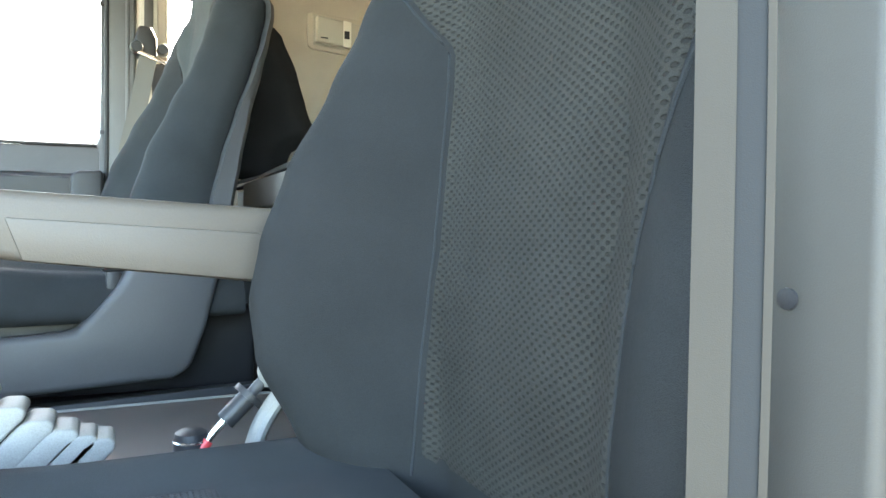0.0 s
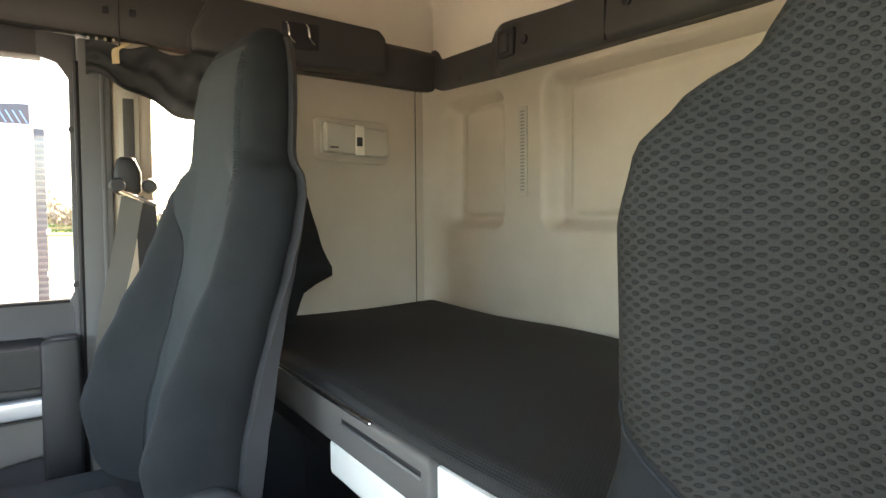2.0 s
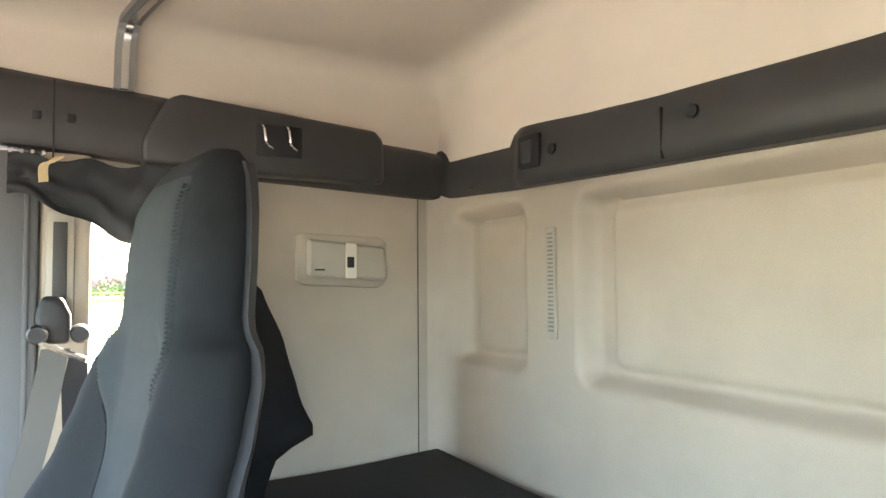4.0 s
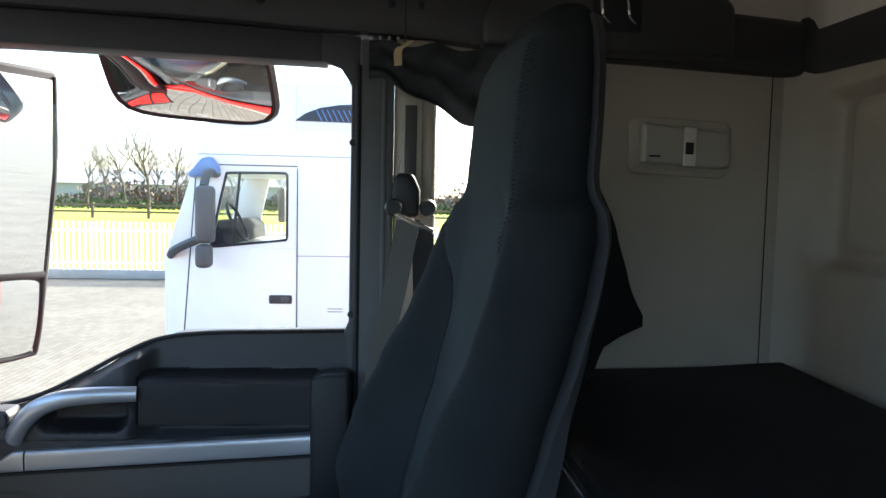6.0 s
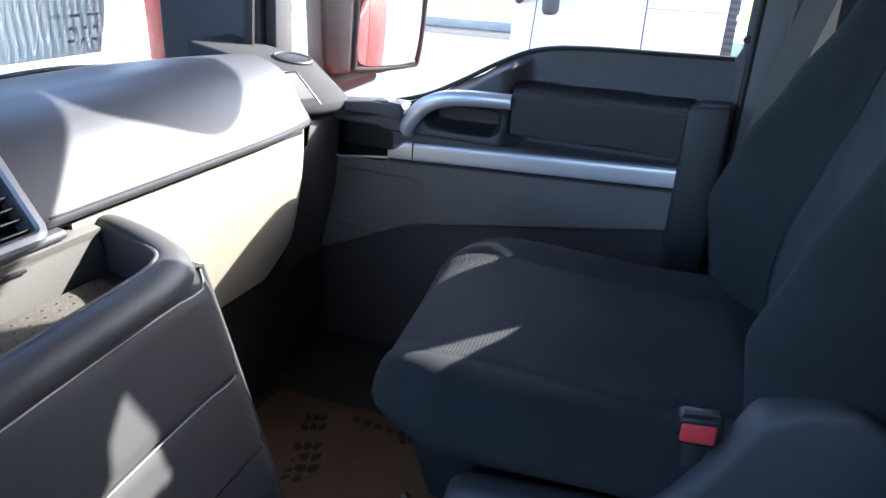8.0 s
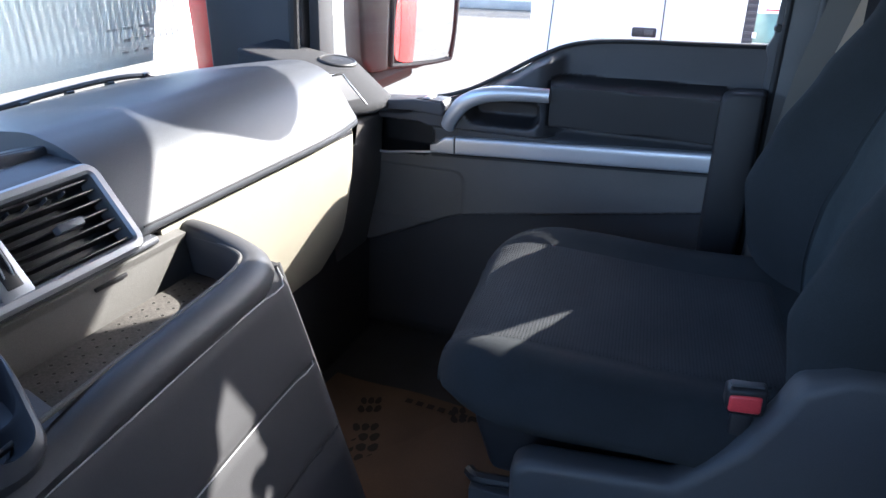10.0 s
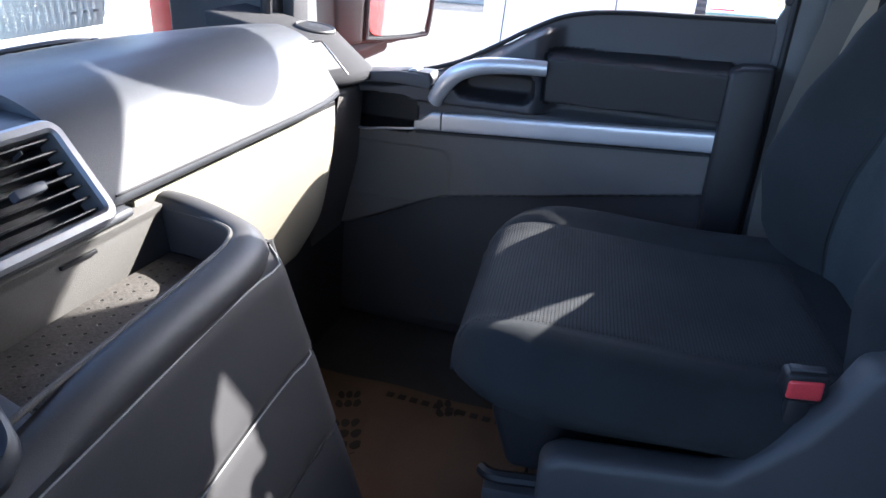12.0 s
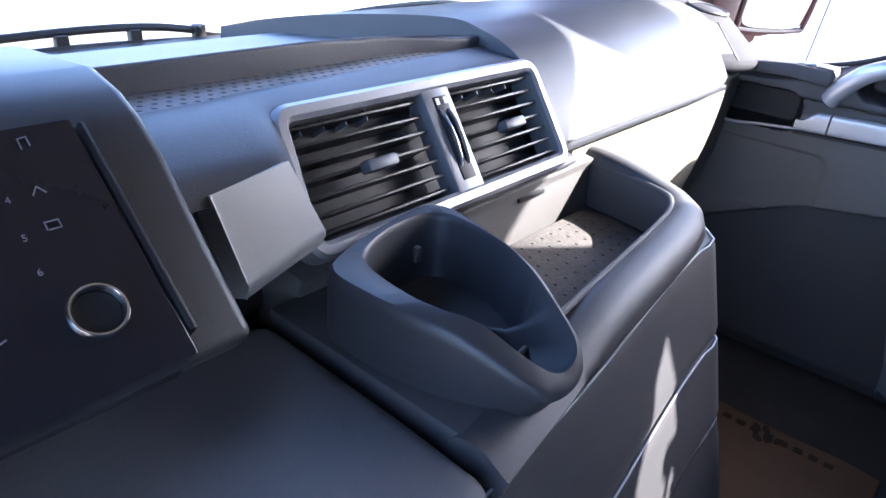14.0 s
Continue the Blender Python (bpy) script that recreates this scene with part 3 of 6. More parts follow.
# ---- passenger door ----
SILL = [(0.28, 0.888), (0.66, 0.880), (0.74, 0.856), (0.84, 0.798), (0.93, 0.752), (1.00, 0.726), (1.12, 0.708), (1.32, 0.698)]


def sill(y):
    return interp(y, SILL)[0]


def panel_low(y):
    """Lower edge of the grey middle panel, rising to the rear."""
    return 0.522 - 0.170 * (y - 0.39) - 0.075 * smooth(0.92, 1.28, y)


def door_out(y, z):
    """How far the door trim stands out from the window line, into the cab."""
    h = 0.0
    # arm pad and ledge bulge
    d = rrect(y, z, 0.36, 0.735, 0.690, 0.803, 0.012)
    h = max(h, 0.075 * (1 - smooth(-0.012, 0.004, d)))
    ledge = 0.06 * smooth(0.650, 0.668, z) * (1 - smooth(sill(y) - 0.022, sill(y) - 0.002, z)) * smooth(0.70, 0.76, y)
    h = max(h, ledge)
    # hollow behind the pull handle
    d = rrect(y, z, 0.75, 0.935, 0.683, 0.752, 0.03)
    h -= 0.05 * (1 - smooth(-0.02, 0.004, d)) * (h > 0.01)
    # mid panel
    mid = 0.035 * smooth(panel_low(y) - 0.006, panel_low(y) + 0.008, z) * (1 - smooth(0.655, 0.675, z))
    h = max(h, mid)
    # bottle pocket under the ledge
    d = rrect(y, z, 1.03, 1.238, 0.582, 0.672, 0.030)
    h -= 0.055 * (1 - smooth(-0.014, 0.003, d))
    # speaker field
    d = rrect(y, z, 0.945, 1.26, 0.40, 0.548, 0.03)
    h -= 0.004 * (1 - smooth(-0.004, 0.002, d))
    if z < panel_low(y):
        h = max(h, 0.012 * smooth(0.02, 0.06, z))
    return h


def door_zone(y, z):
    if rrect(y, z, 1.03, 1.238, 0.582, 0.672, 0.030) < 0.003 or rrect(y, z, 0.36, 0.735, 0.690, 0.803, 0.012) < 0.004:
        return 1
    if rrect(y, z, 0.75, 0.935, 0.683, 0.752, 0.03) < 0.002:
        return 1
    if z > 0.806:
        return 2
    if z > 0.638 + 0.03 * (1 - smooth(0.38, 0.98, y)) - 0.012:
        return 0
    if z > panel_low(y) - 0.002:
        return 3
    return 4


door = thing("door_1", "dark and grey plastic truck door trim with window, closed", "door", (XR, 0.8, 0.0), kind="structure")
vs = lin(0.03, 1.0, 240)
part("door_trim", inv(door, sheet(lin(0.285, 1.32, 190), vs, lambda y, v: Vector((XR + 0.012 - door_out(y, v * sill(y)), y, v * sill(y))), lambda y, v: door_zone(y, v * sill(y)), thick=(0.06, 0, 0))),
     [DOORDARK, BLACK, DOORDARK, DOORGREY, DOORLOW], door, sharp=50)
part("window_pane", inv(door, prism([(0.262, 0.88), (0.75, 0.85), (1.0, 0.70), (1.40, 0.68), (1.40, 1.0), (1.33, 1.49), (0.262, 1.49)], "x", XR + 0.045, XR + 0.05, 0.0)), GLASS, door, "clear door window pane").visible_shadow = False
# frame: rear post, top rail, front post
part("rear_post", inv(door, prism([(0.278, 0.0), (0.30, 0.0), (0.30, 0.868), (0.308, 0.892), (0.298, 0.915), (0.297, 1.42), (0.32, 1.455), (0.36, 1.468), (0.36, 1.527), (0.278, 1.522)], "x", XR - 0.012, XR + 0.004, 0.004)), DOORDARK, door)
part("top_rail", inv(door, prism([(0.35, 1.466), (1.0, 1.482), (1.36, 1.484), (1.36, 1.565), (0.70, 1.545), (0.35, 1.528)], "x", XR - 0.010, XR + 0.063, 0.006)), DOORDARK, door)
part("front_post", inv(door, prism([(1.365, 0.66), (1.40, 0.66), (1.375, 1.0), (1.35, 1.50), (1.32, 1.50), (1.345, 1.0)], "x", XR - 0.01, XR + 0.06, 0.005)), DOORDARK, door)
part("window_seal", inv(door, tube([(XR + 0.006, y, sill(y) + 0.004) for y in (0.305, 0.45, 0.60, 0.70, 0.78, 0.86, 0.95, 1.05, 1.2, 1.34)], 0.005, 8)), SEAL, door)
for z in (0.93, 1.30):
    part("screw", inv(door, lathe([(0.0, -0.004), (0.006, -0.004), (0.008, 0.0), (0.008, 0.005)], (XR - 0.012, 0.293, z), "x", 12)), BLACK, door)
part("pull_handle", inv(door, tube([(XR - 0.062, 0.725, 0.770), (XR - 0.072, 0.80, 0.770), (XR - 0.074, 0.87, 0.762), (XR - 0.07, 0.925, 0.738), (XR - 0.055, 0.965, 0.695), (XR - 0.045, 0.978, 0.672)], (0.016, 0.021), 14, flat=0.8)), SILVER, door, "silver painted pull handle")
sw = part("switch_panel", inv(door, prism([(0.985, 0.698), (0.980, 0.712), (0.985, 0.731), (1.06, 0.733), (1.15, 0.722), (1.170, 0.708), (1.168, 0.700), (1.06, 0.704)], "x", XR - 0.068, XR - 0.008, 0.004, 3)), DOORDARK, door, "dark raised switch ledge")
part("switch_bezel", inv(door, prism([(0.978, 0.708), (0.976, 0.722), (0.984, 0.7345), (1.016, 0.7355), (1.016, 0.729), (0.992, 0.728), (0.986, 0.708)], "x", XR - 0.064, XR - 0.014, 0.002)), DOORDARK, sw, "dark end of the switch ledge")
part("switch_well", inv(door, box(XR - 0.060, XR - 0.018, 1.017, 1.056, 0.728, 0.7342, 0.001)), BLACK, sw)
part("window_switch", inv(door, prism([(1.018, 0.731), (1.018, 0.7385), (1.026, 0.7395), (1.040, 0.735), (1.040, 0.731)], "x", XR - 0.058, XR - 0.020, 0.001)), SILVER_PANEL, sw, "silver window switch")


def strip_z(y):
    """Middle of the silver strip, falling to the front."""
    return 0.6165 + 0.054 * (0.97 - y)


def strip_face(y, v, cut=0.0):
    """A nearly flat face whose lower edge turns under."""
    return Vector((XR - 0.034 - 0.005 * max(1 - v ** 4, 0) ** 0.5 + 0.010 * smooth(-0.72, -1.0, v), y, strip_z(y) + 0.0235 * v - cut * smooth(0.0, 1.0, v)))


part("trim_strip", inv(door, sheet(lin(0.372, 0.962, 40), lin(-1, 1, 17), strip_face, thick=(0.02, 0, 0))), SILVER, door, "silver painted trim strip")
part("trim_strip_end", inv(door, sheet(lin(0.966, 1.03, 14), lin(-1, 1, 17), lambda y, v: strip_face(y, v, 0.024 * smooth(0.985, 1.03, y)), thick=(0.02, 0, 0))), SILVER, door, "silver painted end of the trim strip")
part("strip_lip", inv(door, tube([(XR - 0.034, 1.03, strip_z(1.03) - 0.018), (XR - 0.034, 1.10, strip_z(1.10) - 0.022), (XR - 0.034, 1.17, strip_z(1.17) - 0.026), (XR - 0.03, 1.225, strip_z(1.2) - 0.012)], 0.0035, 8)), SILVER, door)
part("strip_edge", inv(door, strip([(XR - 0.026, y, strip_z(y) - 0.0265) for y in (0.37, 0.6, 0.8, 1.03)], 0.006, 0.008, (0, 0, 1))), BLACK, door)
# dark post between door and seat
part("edge_post", inv(door, prism([(0.30, 0.10), (0.365, 0.10), (0.372, 0.55), (0.372, 0.80), (0.35, 0.812), (0.29, 0.815), (0.286, 0.6)], "x", XR - 0.075, XR - 0.01, 0.01, 3)), BLACK, door)

# outer skin of the cab side, seen in the mirrors
skin = thing("cab_side", "red painted outer side of the truck cab", "vehicle", (2.05, 0.3, 0.0))
for y0, y1 in ((-0.9, 0.27), (0.28, 1.52)):
    part("side_panel", inv(skin, prism([(y0, -0.55), (y1, -0.55), (y1, 0.64 if y0 > 0 else 0.86), (max(y0, 0.9) if y0 > 0 else y1, 0.66 if y0 > 0 else 0.86), (y0, 0.86)], "x", 2.02, 2.06, 0.015, 3)), RED_PAINT, skin)
part("roof_side", inv(skin, box(2.00, 2.06, -0.9, 1.5, 1.52, 2.15, 0.03)), RED_PAINT, skin)
part("sleeper_side", inv(skin, box(2.02, 2.055, -0.9, -0.17, 0.87, 1.515, 0.01)), RED_PAINT, skin)
part("step_panel", inv(skin, box(1.96, 2.05, -0.7, 1.5, -1.02, -0.57, 0.03)), WHITE_PAINT, skin, "pale grey step panel")
part("corner_fairing", inv(skin, prism([(1.985, 1.76), (2.06, 1.60), (2.10, 1.63), (2.07, 1.80), (2.01, 1.87)], "z", -0.4, 1.55, 0.02, 3)), RED_PAINT, skin, "red corner fairing")


# ---- mirrors ----
def mirror_thing():
    m = thing("door_mirror", "dark truck mirror with a tall and a small wide-angle glass", "mirror", (2.30, 1.25, 1.0))
    m.rotation_euler = (radians(2.6), 0, radians(-34))
    part("housing", prism([(-0.17, -0.285), (0.0, -0.292), (0.112, -0.272), (0.146, -0.21), (0.166, 0.0), (0.186, 0.25), (0.18, 0.52), (-0.18, 0.52), (-0.10, 0.0), (-0.11, -0.26)], "y", 0.012, 0.13, 0.025, 4), MIRROR_SHELL, m)
    part("inner_shell", prism([(-0.165, -0.285), (-0.105, -0.283), (-0.088, 0.0), (-0.088, 0.52), (-0.19, 0.52), (-0.197, 0.0), (-0.192, -0.25)], "y", -0.004, 0.12, 0.014, 3), MIRROR_SHELL, m)
    part("tall_glass", prism([(-0.078, -0.038), (0.136, -0.038), (0.160, 0.25), (0.156, 0.49), (-0.074, 0.49)], "y", 0.0, 0.012, 0.0), MIRROR, m, "tall mirror glass")
    n = 25

    def wide(u, v):
        k = 0.11 * (u * u * v * v) ** 2
        x, z = 0.026 + 0.104 * u * (1 - k) + 0.008 * v, -0.162 + 0.104 * v * (1 - k)
        return Vector((x, 0.001 + 0.30 * ((x - 0.026) ** 2 + (z + 0.162) ** 2), z))

    part("wide_glass", sheet(lin(-1, 1, n), lin(-1, 1, n), wide, thick=(0, 0.012, 0)), MIRROR, m, "curved wide-angle mirror glass")
    part("divider", box(-0.082, 0.14, -0.006, 0.014, -0.056, -0.037, 0.004), SEAL, m)
    part("rim", tube([(-0.082, 0.004, 0.5), (-0.083, 0.004, -0.06), (-0.091, 0.004, -0.245), (-0.075, 0.004, -0.272), (0.09, 0.004, -0.270), (0.122, 0.004, -0.24), (0.142, 0.004, -0.04), (0.168, 0.004, 0.25), (0.164, 0.004, 0.5)], 0.007, 8), SEAL, m)
    part("lower_arm", tube([(-0.02, 0.07, -0.28), (-0.14, 0.07, -0.315), (-0.26, 0.10, -0.37), (-0.37, 0.16, -0.42)], 0.045, 12, flat=1.3), MIRROR_SHELL, m)
    part("upper_arm", tube([(-0.10, 0.06, 0.48), (-0.28, 0.08, 0.55), (-0.37, 0.16, 0.56)], 0.03, 10), MIRROR_SHELL, m)
    return m


mirror_thing()
km = thing("kerb_mirror", "round-edged convex kerb mirror hanging above the door window", "mirror", (2.214, 0.712, 1.487))
km.rotation_euler = (radians(8), radians(52), radians(-4))


def oval(u, v):
    """A point on a rounded rectangle disc, u round, v outward."""
    a = u * math.tau
    c, s = math.cos(a), math.sin(a)
    p = 4.5
    k = v / (abs(c) ** p + abs(s) ** p) ** (1 / p)
    return k * c * 0.124, k * s * 0.222


part("kerb_glass", sheet(lin(0, 1, 41), lin(0.0001, 0.94, 8), lambda u, v: Vector((*oval(u, v), -0.05 + 0.03 * v * v)), thick=None), MIRROR, km, "convex mirror glass")
part("kerb_housing", loft([[Vector((*oval(k / 40, v), h)) for k in range(40)] for v, h in ((0.93, -0.022), (0.99, -0.028), (1.02, -0.015), (0.98, 0.015), (0.8, 0.04), (0.4, 0.052), (0.05, 0.055))]), MIRROR_SHELL, km)
part("kerb_arm", tube([(0.0, 0.0, 0.04), (-0.06, 0.02, 0.10), (-0.16, 0.03, 0.12)], 0.018, 8), MIRROR_SHELL, km)


# ---- seats ----
BACK_PASSENGER = [  # height, half width, front, bolster, outer bolster, rear
    (0.46, 0.205, 0.150, 0.040, 0.040, 0.080),
    (0.52, 0.240, 0.150, 0.080, 0.080, 0.080),
    (0.60, 0.263, 0.148, 0.132, 0.132, 0.075),
    (0.70, 0.273, 0.142, 0.160, 0.160, 0.066),
    (0.80, 0.271, 0.127, 0.142, 0.142, 0.048),
    (0.90, 0.261, 0.106, 0.112, 0.112, 0.026),
    (1.00, 0.248, 0.086, 0.076, 0.076, -0.002),
    (1.07, 0.236, 0.074, 0.060, 0.060, -0.022),
    (1.13, 0.221, 0.067, 0.046, 0.046, -0.038),
    (1.165, 0.200, 0.064, 0.028, 0.028, -0.044),
    (1.19, 0.162, 0.065, 0.010, 0.010, -0.046),
    (1.21, 0.149, 0.067, 0.004, 0.004, -0.048),
    (1.30, 0.144, 0.064, 0.000, 0.000, -0.054),
    (1.36, 0.135, 0.055, 0.000, 0.000, -0.058),
    (1.41, 0.116, 0.036, 0.000, 0.000, -0.062),
    (1.44, 0.092, 0.014, 0.000, 0.000, -0.064),
    (1.458, 0.058, -0.014, 0.000, 0.000, -0.060),
]
BACK_DRIVER = [
    (0.48, 0.215, 0.005, 0.085, 0.030, -0.090),
    (0.54, 0.240, 0.006, 0.150, 0.050, -0.090),
    (0.62, 0.256, 0.006, 0.196, 0.062, -0.095),
    (0.68, 0.263, 0.002, 0.208, 0.066, -0.100),
    (0.74, 0.266, -0.004, 0.202, 0.066, -0.105),
    (0.81, 0.265, -0.010, 0.180, 0.062, -0.110),
    (0.90, 0.261, -0.018, 0.136, 0.056, -0.120),
    (0.97, 0.258, -0.021, 0.102, 0.052, -0.125),
    (1.02, 0.257, -0.022, 0.082, 0.050, -0.130),
    (1.10, 0.257, -0.020, 0.080, 0.050, -0.135),
    (1.18, 0.255, -0.018, 0.084, 0.050, -0.140),
    (1.23, 0.247, -0.017, 0.074, 0.046, -0.142),
    (1.265, 0.224, -0.017, 0.046, 0.030, -0.145),
    (1.29, 0.182, -0.015, 0.016, 0.012, -0.146),
    (1.33, 0.160, -0.014, 0.004, 0.004, -0.147),
    (1.40, 0.150, -0.018, 0.000, 0.000, -0.148),
    (1.45, 0.132, -0.032, 0.000, 0.000, -0.145),
    (1.49, 0.096, -0.060, 0.000, 0.000, -0.140),
]


def back_front(x, z, table):
    w, f, b, o, r = interp(z, table)
    p = min(abs(x) / w, 1.0)
    b = b if x > 0 else o
    mid = r + 0.45 * (f + b - r)
    g = smooth(0.42, 0.93, p)
    return mid + (f + b * g - mid) * max(1 - p ** 8, 0) ** 0.5


def back_ring(z, table, n=36):
    w, f, b, o, r = interp(z, table)
    out = []
    for k in range(n + 1):
        p = math.cos(math.pi * (1 - k / n))
        p = math.copysign(abs(p) ** 0.85, p)
        out.append((p * w, back_front(p * w, z, table), z))
    for k in range(1, n):
        p = math.cos(math.pi * k / n)
        p = math.copysign(abs(p) ** 0.85, p)
        mid = r + 0.45 * (f + (b if p > 0 else o) - r)
        out.append((p * w, mid + (r - mid) * max(1 - abs(p) ** 5, 0) ** 0.5, z))
    return out


def bend(y):
    """0 along the cushion, rising to 1 at its rounded front edge."""
    t = min(max((y - 0.592) / 0.130, 0), 1)
    return 1 - math.sqrt(max(1 - t ** 2.4, 0))


def cushion_half(y):
    t = min(max((y - 0.52) / 0.202, 0), 1)
    return 0.275 - 0.120 * (1 - math.sqrt(max(1 - t ** 2.2, 0)))


def cushion_top(x, y):
    p = min(abs(x) / cushion_half(y), 1.0)
    side = 0.024 * smooth(0.55, 0.86, p) - 0.085 * (1 - math.sqrt(max(1 - (max(p - 0.72, 0) / 0.28) ** 2.2, 0)))
    return 0.515 + 0.02 * smooth(0.3, 0.62, y) + side * (1 - 0.75 * bend(y)) - 0.075 * bend(y)


def seat(name, label, at, inner, armrest, table, lift=0.0, floor=0.0):
    """A truck seat whose middle is at x; inner is the side of the cab's middle: -1 or 1; table shapes the back; lift raises the cushion."""
    s = thing(name, label, "seat", at, "cab seats")
    z_low, z_high = table[0][0], table[-1][0]
    part("backrest", loft([back_ring(z, table) for z in lin(z_low, z_high, 110)]), FABRIC_BOLSTER if armrest else FABRIC, s, "dark blue-grey cloth backrest with side bolsters", sharp=70)

    def edges(z):
        """Half widths of the middle panel, outer and inner side, at a height."""
        full = interp(z, table)[0]
        if armrest:          # narrow at the waist, then spreads over the shoulders
            near = interp(z, [(0.50, 0.130), (0.56, 0.130), (0.73, 0.131), (0.84, 0.132), (0.932, 0.134), (0.98, 0.166), (1.05, 0.232), (1.10, 0.26)])[0]
            far = interp(z, [(0.50, 0.155), (0.62, 0.165), (0.72, 0.178), (0.78, 0.200), (0.844, 0.222), (0.90, 0.25)])[0]
            return min(far, 0.95 * full), min(near, 0.95 * full)
        w = full * (0.50 + 0.06 * smooth(0.9, 0.6, z) + 0.36 * smooth(1.00, 1.19, z))
        return w, w

    def insert(u, v):
        z = z_low + 0.03 + v * (z_high - z_low - 0.065)
        far, near = edges(z)
        x = inner * (near * (u + 1) / 2 - far * (1 - u) / 2)
        e = max(abs(u), abs(v - 0.5) * 2)
        return Vector((x, back_front(x, z, table) + 0.007 * (1 - smooth(0.93, 1.0, e)) - 0.003, z))

    part("back_insert", sheet(lin(-1, 1, 41), lin(0, 1, 100), insert, thick=(0, -0.02, 0)), KNIT if armrest else FABRIC_MID, s, "grey knitted insert of the backrest" if armrest else "smooth grey-blue cloth middle of the backrest", sharp=70)
    for side in (-1, 1):
        part("seam", tube([insert(side, v) + Vector((0, 0.003, 0)) for v in lin(0.0, 0.62, 40)], 0.0018, 6, steps=1), FABRIC, s)

    if not armrest:
        for side in (-1, 1):
            zig = [insert(side * (0.915 if k % 2 else 0.985), 0.66 + 0.31 * k / 95) + Vector((0, 0.0015, 0)) for k in range(96)]
            part("stitching", tube(zig, 0.0010, 5, steps=1), KNIT, s, "dark zigzag stitching")

    def shell_ring(z):
        w, f, b, o, r = interp(z, table)
        w += 0.004
        d = 0.022 + 0.040 * smooth(1.10, 0.70, z)
        ps = lin(-1, 1, 17)
        fr = [(p * w, r + d * (0.9 if abs(p) > 0.95 else 1), z) for p in ps]
        bk = [(p * w * 0.985, r - 0.012 + 0.03 * abs(p) ** 6, z) for p in ps[::-1]]
        return fr + bk

    part("back_shell", loft([shell_ring(z) for z in lin(z_low + 0.10, z_high - 0.022, 80)]), SEAT_SHELL if armrest else SEAT_BASE, s, "grey plastic back shell", sharp=50)

    ys = lin(0.05, 0.720, 48)

    def cring(y):
        out = []
        hw = cushion_half(y)
        for p in lin(-1, 1, 41):
            q = math.sin(p * math.pi / 2)
            out.append((q * hw, y, cushion_top(q * hw, y) + lift))
        low = min(0.442 + lift, cushion_top(hw, y) + lift - 0.003)
        for p in lin(1, -1, 9):      # the underside, drawn in below the bulging sides and nose
            out.append((p * (hw - 0.018), y - 0.012 * bend(y), low))
        return out

    nose = [[(px * k, py + d, pz - h) for px, py, pz in cring(ys[-1])] for k, d, h in ((0.995, 0.003, 0.004), (0.975, 0.001, 0.009), (0.94, -0.006, 0.013))]
    part("cushion", loft([cring(y) for y in ys] + nose), FABRIC, s, "dark blue-grey cloth seat cushion", sharp=60)

    def cins(u, v):
        y = 0.20 + 0.514 * v
        x = u * (0.165 + 0.012 * v - 0.03 * bend(y))
        e = max(abs(u), abs(v - 0.5) * 2)
        return Vector((x, y + 0.002, cushion_top(x, y) + lift + 0.006 * (1 - smooth(0.93, 1.0, e)) - 0.003))

    part("cushion_insert", sheet(lin(-1, 1, 31), lin(0, 1, 50), cins, thick=(0, 0, -0.02)), KNIT_FLAT, s, "grey knitted insert of the cushion", sharp=70)
    part("seat_pan", prism([(0.00, 0.30), (0.63, 0.33), (0.660, 0.40 + lift), (0.645, 0.456 + lift), (0.00, 0.456 + lift)], "x", -0.195, 0.195, 0.015, 3), BLACK, s, "black seat pan")
    for side in (-1, 1):
        a, b = sorted((side * 0.24, side * 0.292))
        outline = [(0.50, 0.335), (0.52, 0.40), (0.20, 0.43), (0.12, 0.50), (0.05, 0.53), (-0.03, 0.50), (-0.05, 0.42), (-0.03, 0.33)]
        if not armrest and side == inner:
            outline = [(0.56, 0.345), (0.585, 0.36), (0.585, 0.435), (0.56, 0.450), (0.372, 0.458), (0.335, 0.497), (0.300, 0.537), (0.272, 0.592), (0.256, 0.634), (0.21, 0.660), (0.165, 0.664), (0.125, 0.636), (0.108, 0.56), (0.135, 0.45), (0.165, 0.37), (0.20, 0.352)]
        part("side_cover", prism(outline, "x", a, b, 0.02, 4), SEAT_BASE, s, "dark plastic side cover")
    part("pedestal", prism([(-0.02, floor), (0.52, floor), (0.60, 0.12), (0.56, 0.30), (0.0, 0.30)], "x", -0.19, 0.19, 0.02, 3), BLACK, s)
    for side in (-1, 1):
        part("slide_rail", box(side * 0.20 - 0.02, side * 0.20 + 0.02, 0.0, 0.66, 0.27, 0.31, 0.006), SEAT_BASE, s)
    part("lever", tube([(inner * 0.205, 0.58, 0.325), (inner * 0.205, 0.645, 0.322), (inner * 0.19, 0.665, 0.318)], 0.010, 8), BLACK, s, "dark adjusting lever")
    # buckle
    if not armrest:
        c = inner * 0.252
        bk = part("buckle", prism([(0.284, 0.567), (0.322, 0.567), (0.327, 0.580), (0.327, 0.604), (0.280, 0.608), (0.279, 0.580)], "x", c - 0.012, c + 0.012, 0.005, 3), BLACK, s, "black belt buckle")
        part("buckle_stalk", prism([(0.290, 0.44), (0.316, 0.44), (0.316, 0.574), (0.290, 0.574)], "x", c - 0.008, c + 0.008, 0.004), BLACK, bk)
        lo, hi = sorted((c + inner * 0.004, c + inner * 0.0145))
        part("buckle_button", prism([(0.2845, 0.574), (0.3225, 0.572), (0.3235, 0.597), (0.2855, 0.600)], "x", lo, hi, 0.004, 3), RED_BUTTON, bk, "red release button")
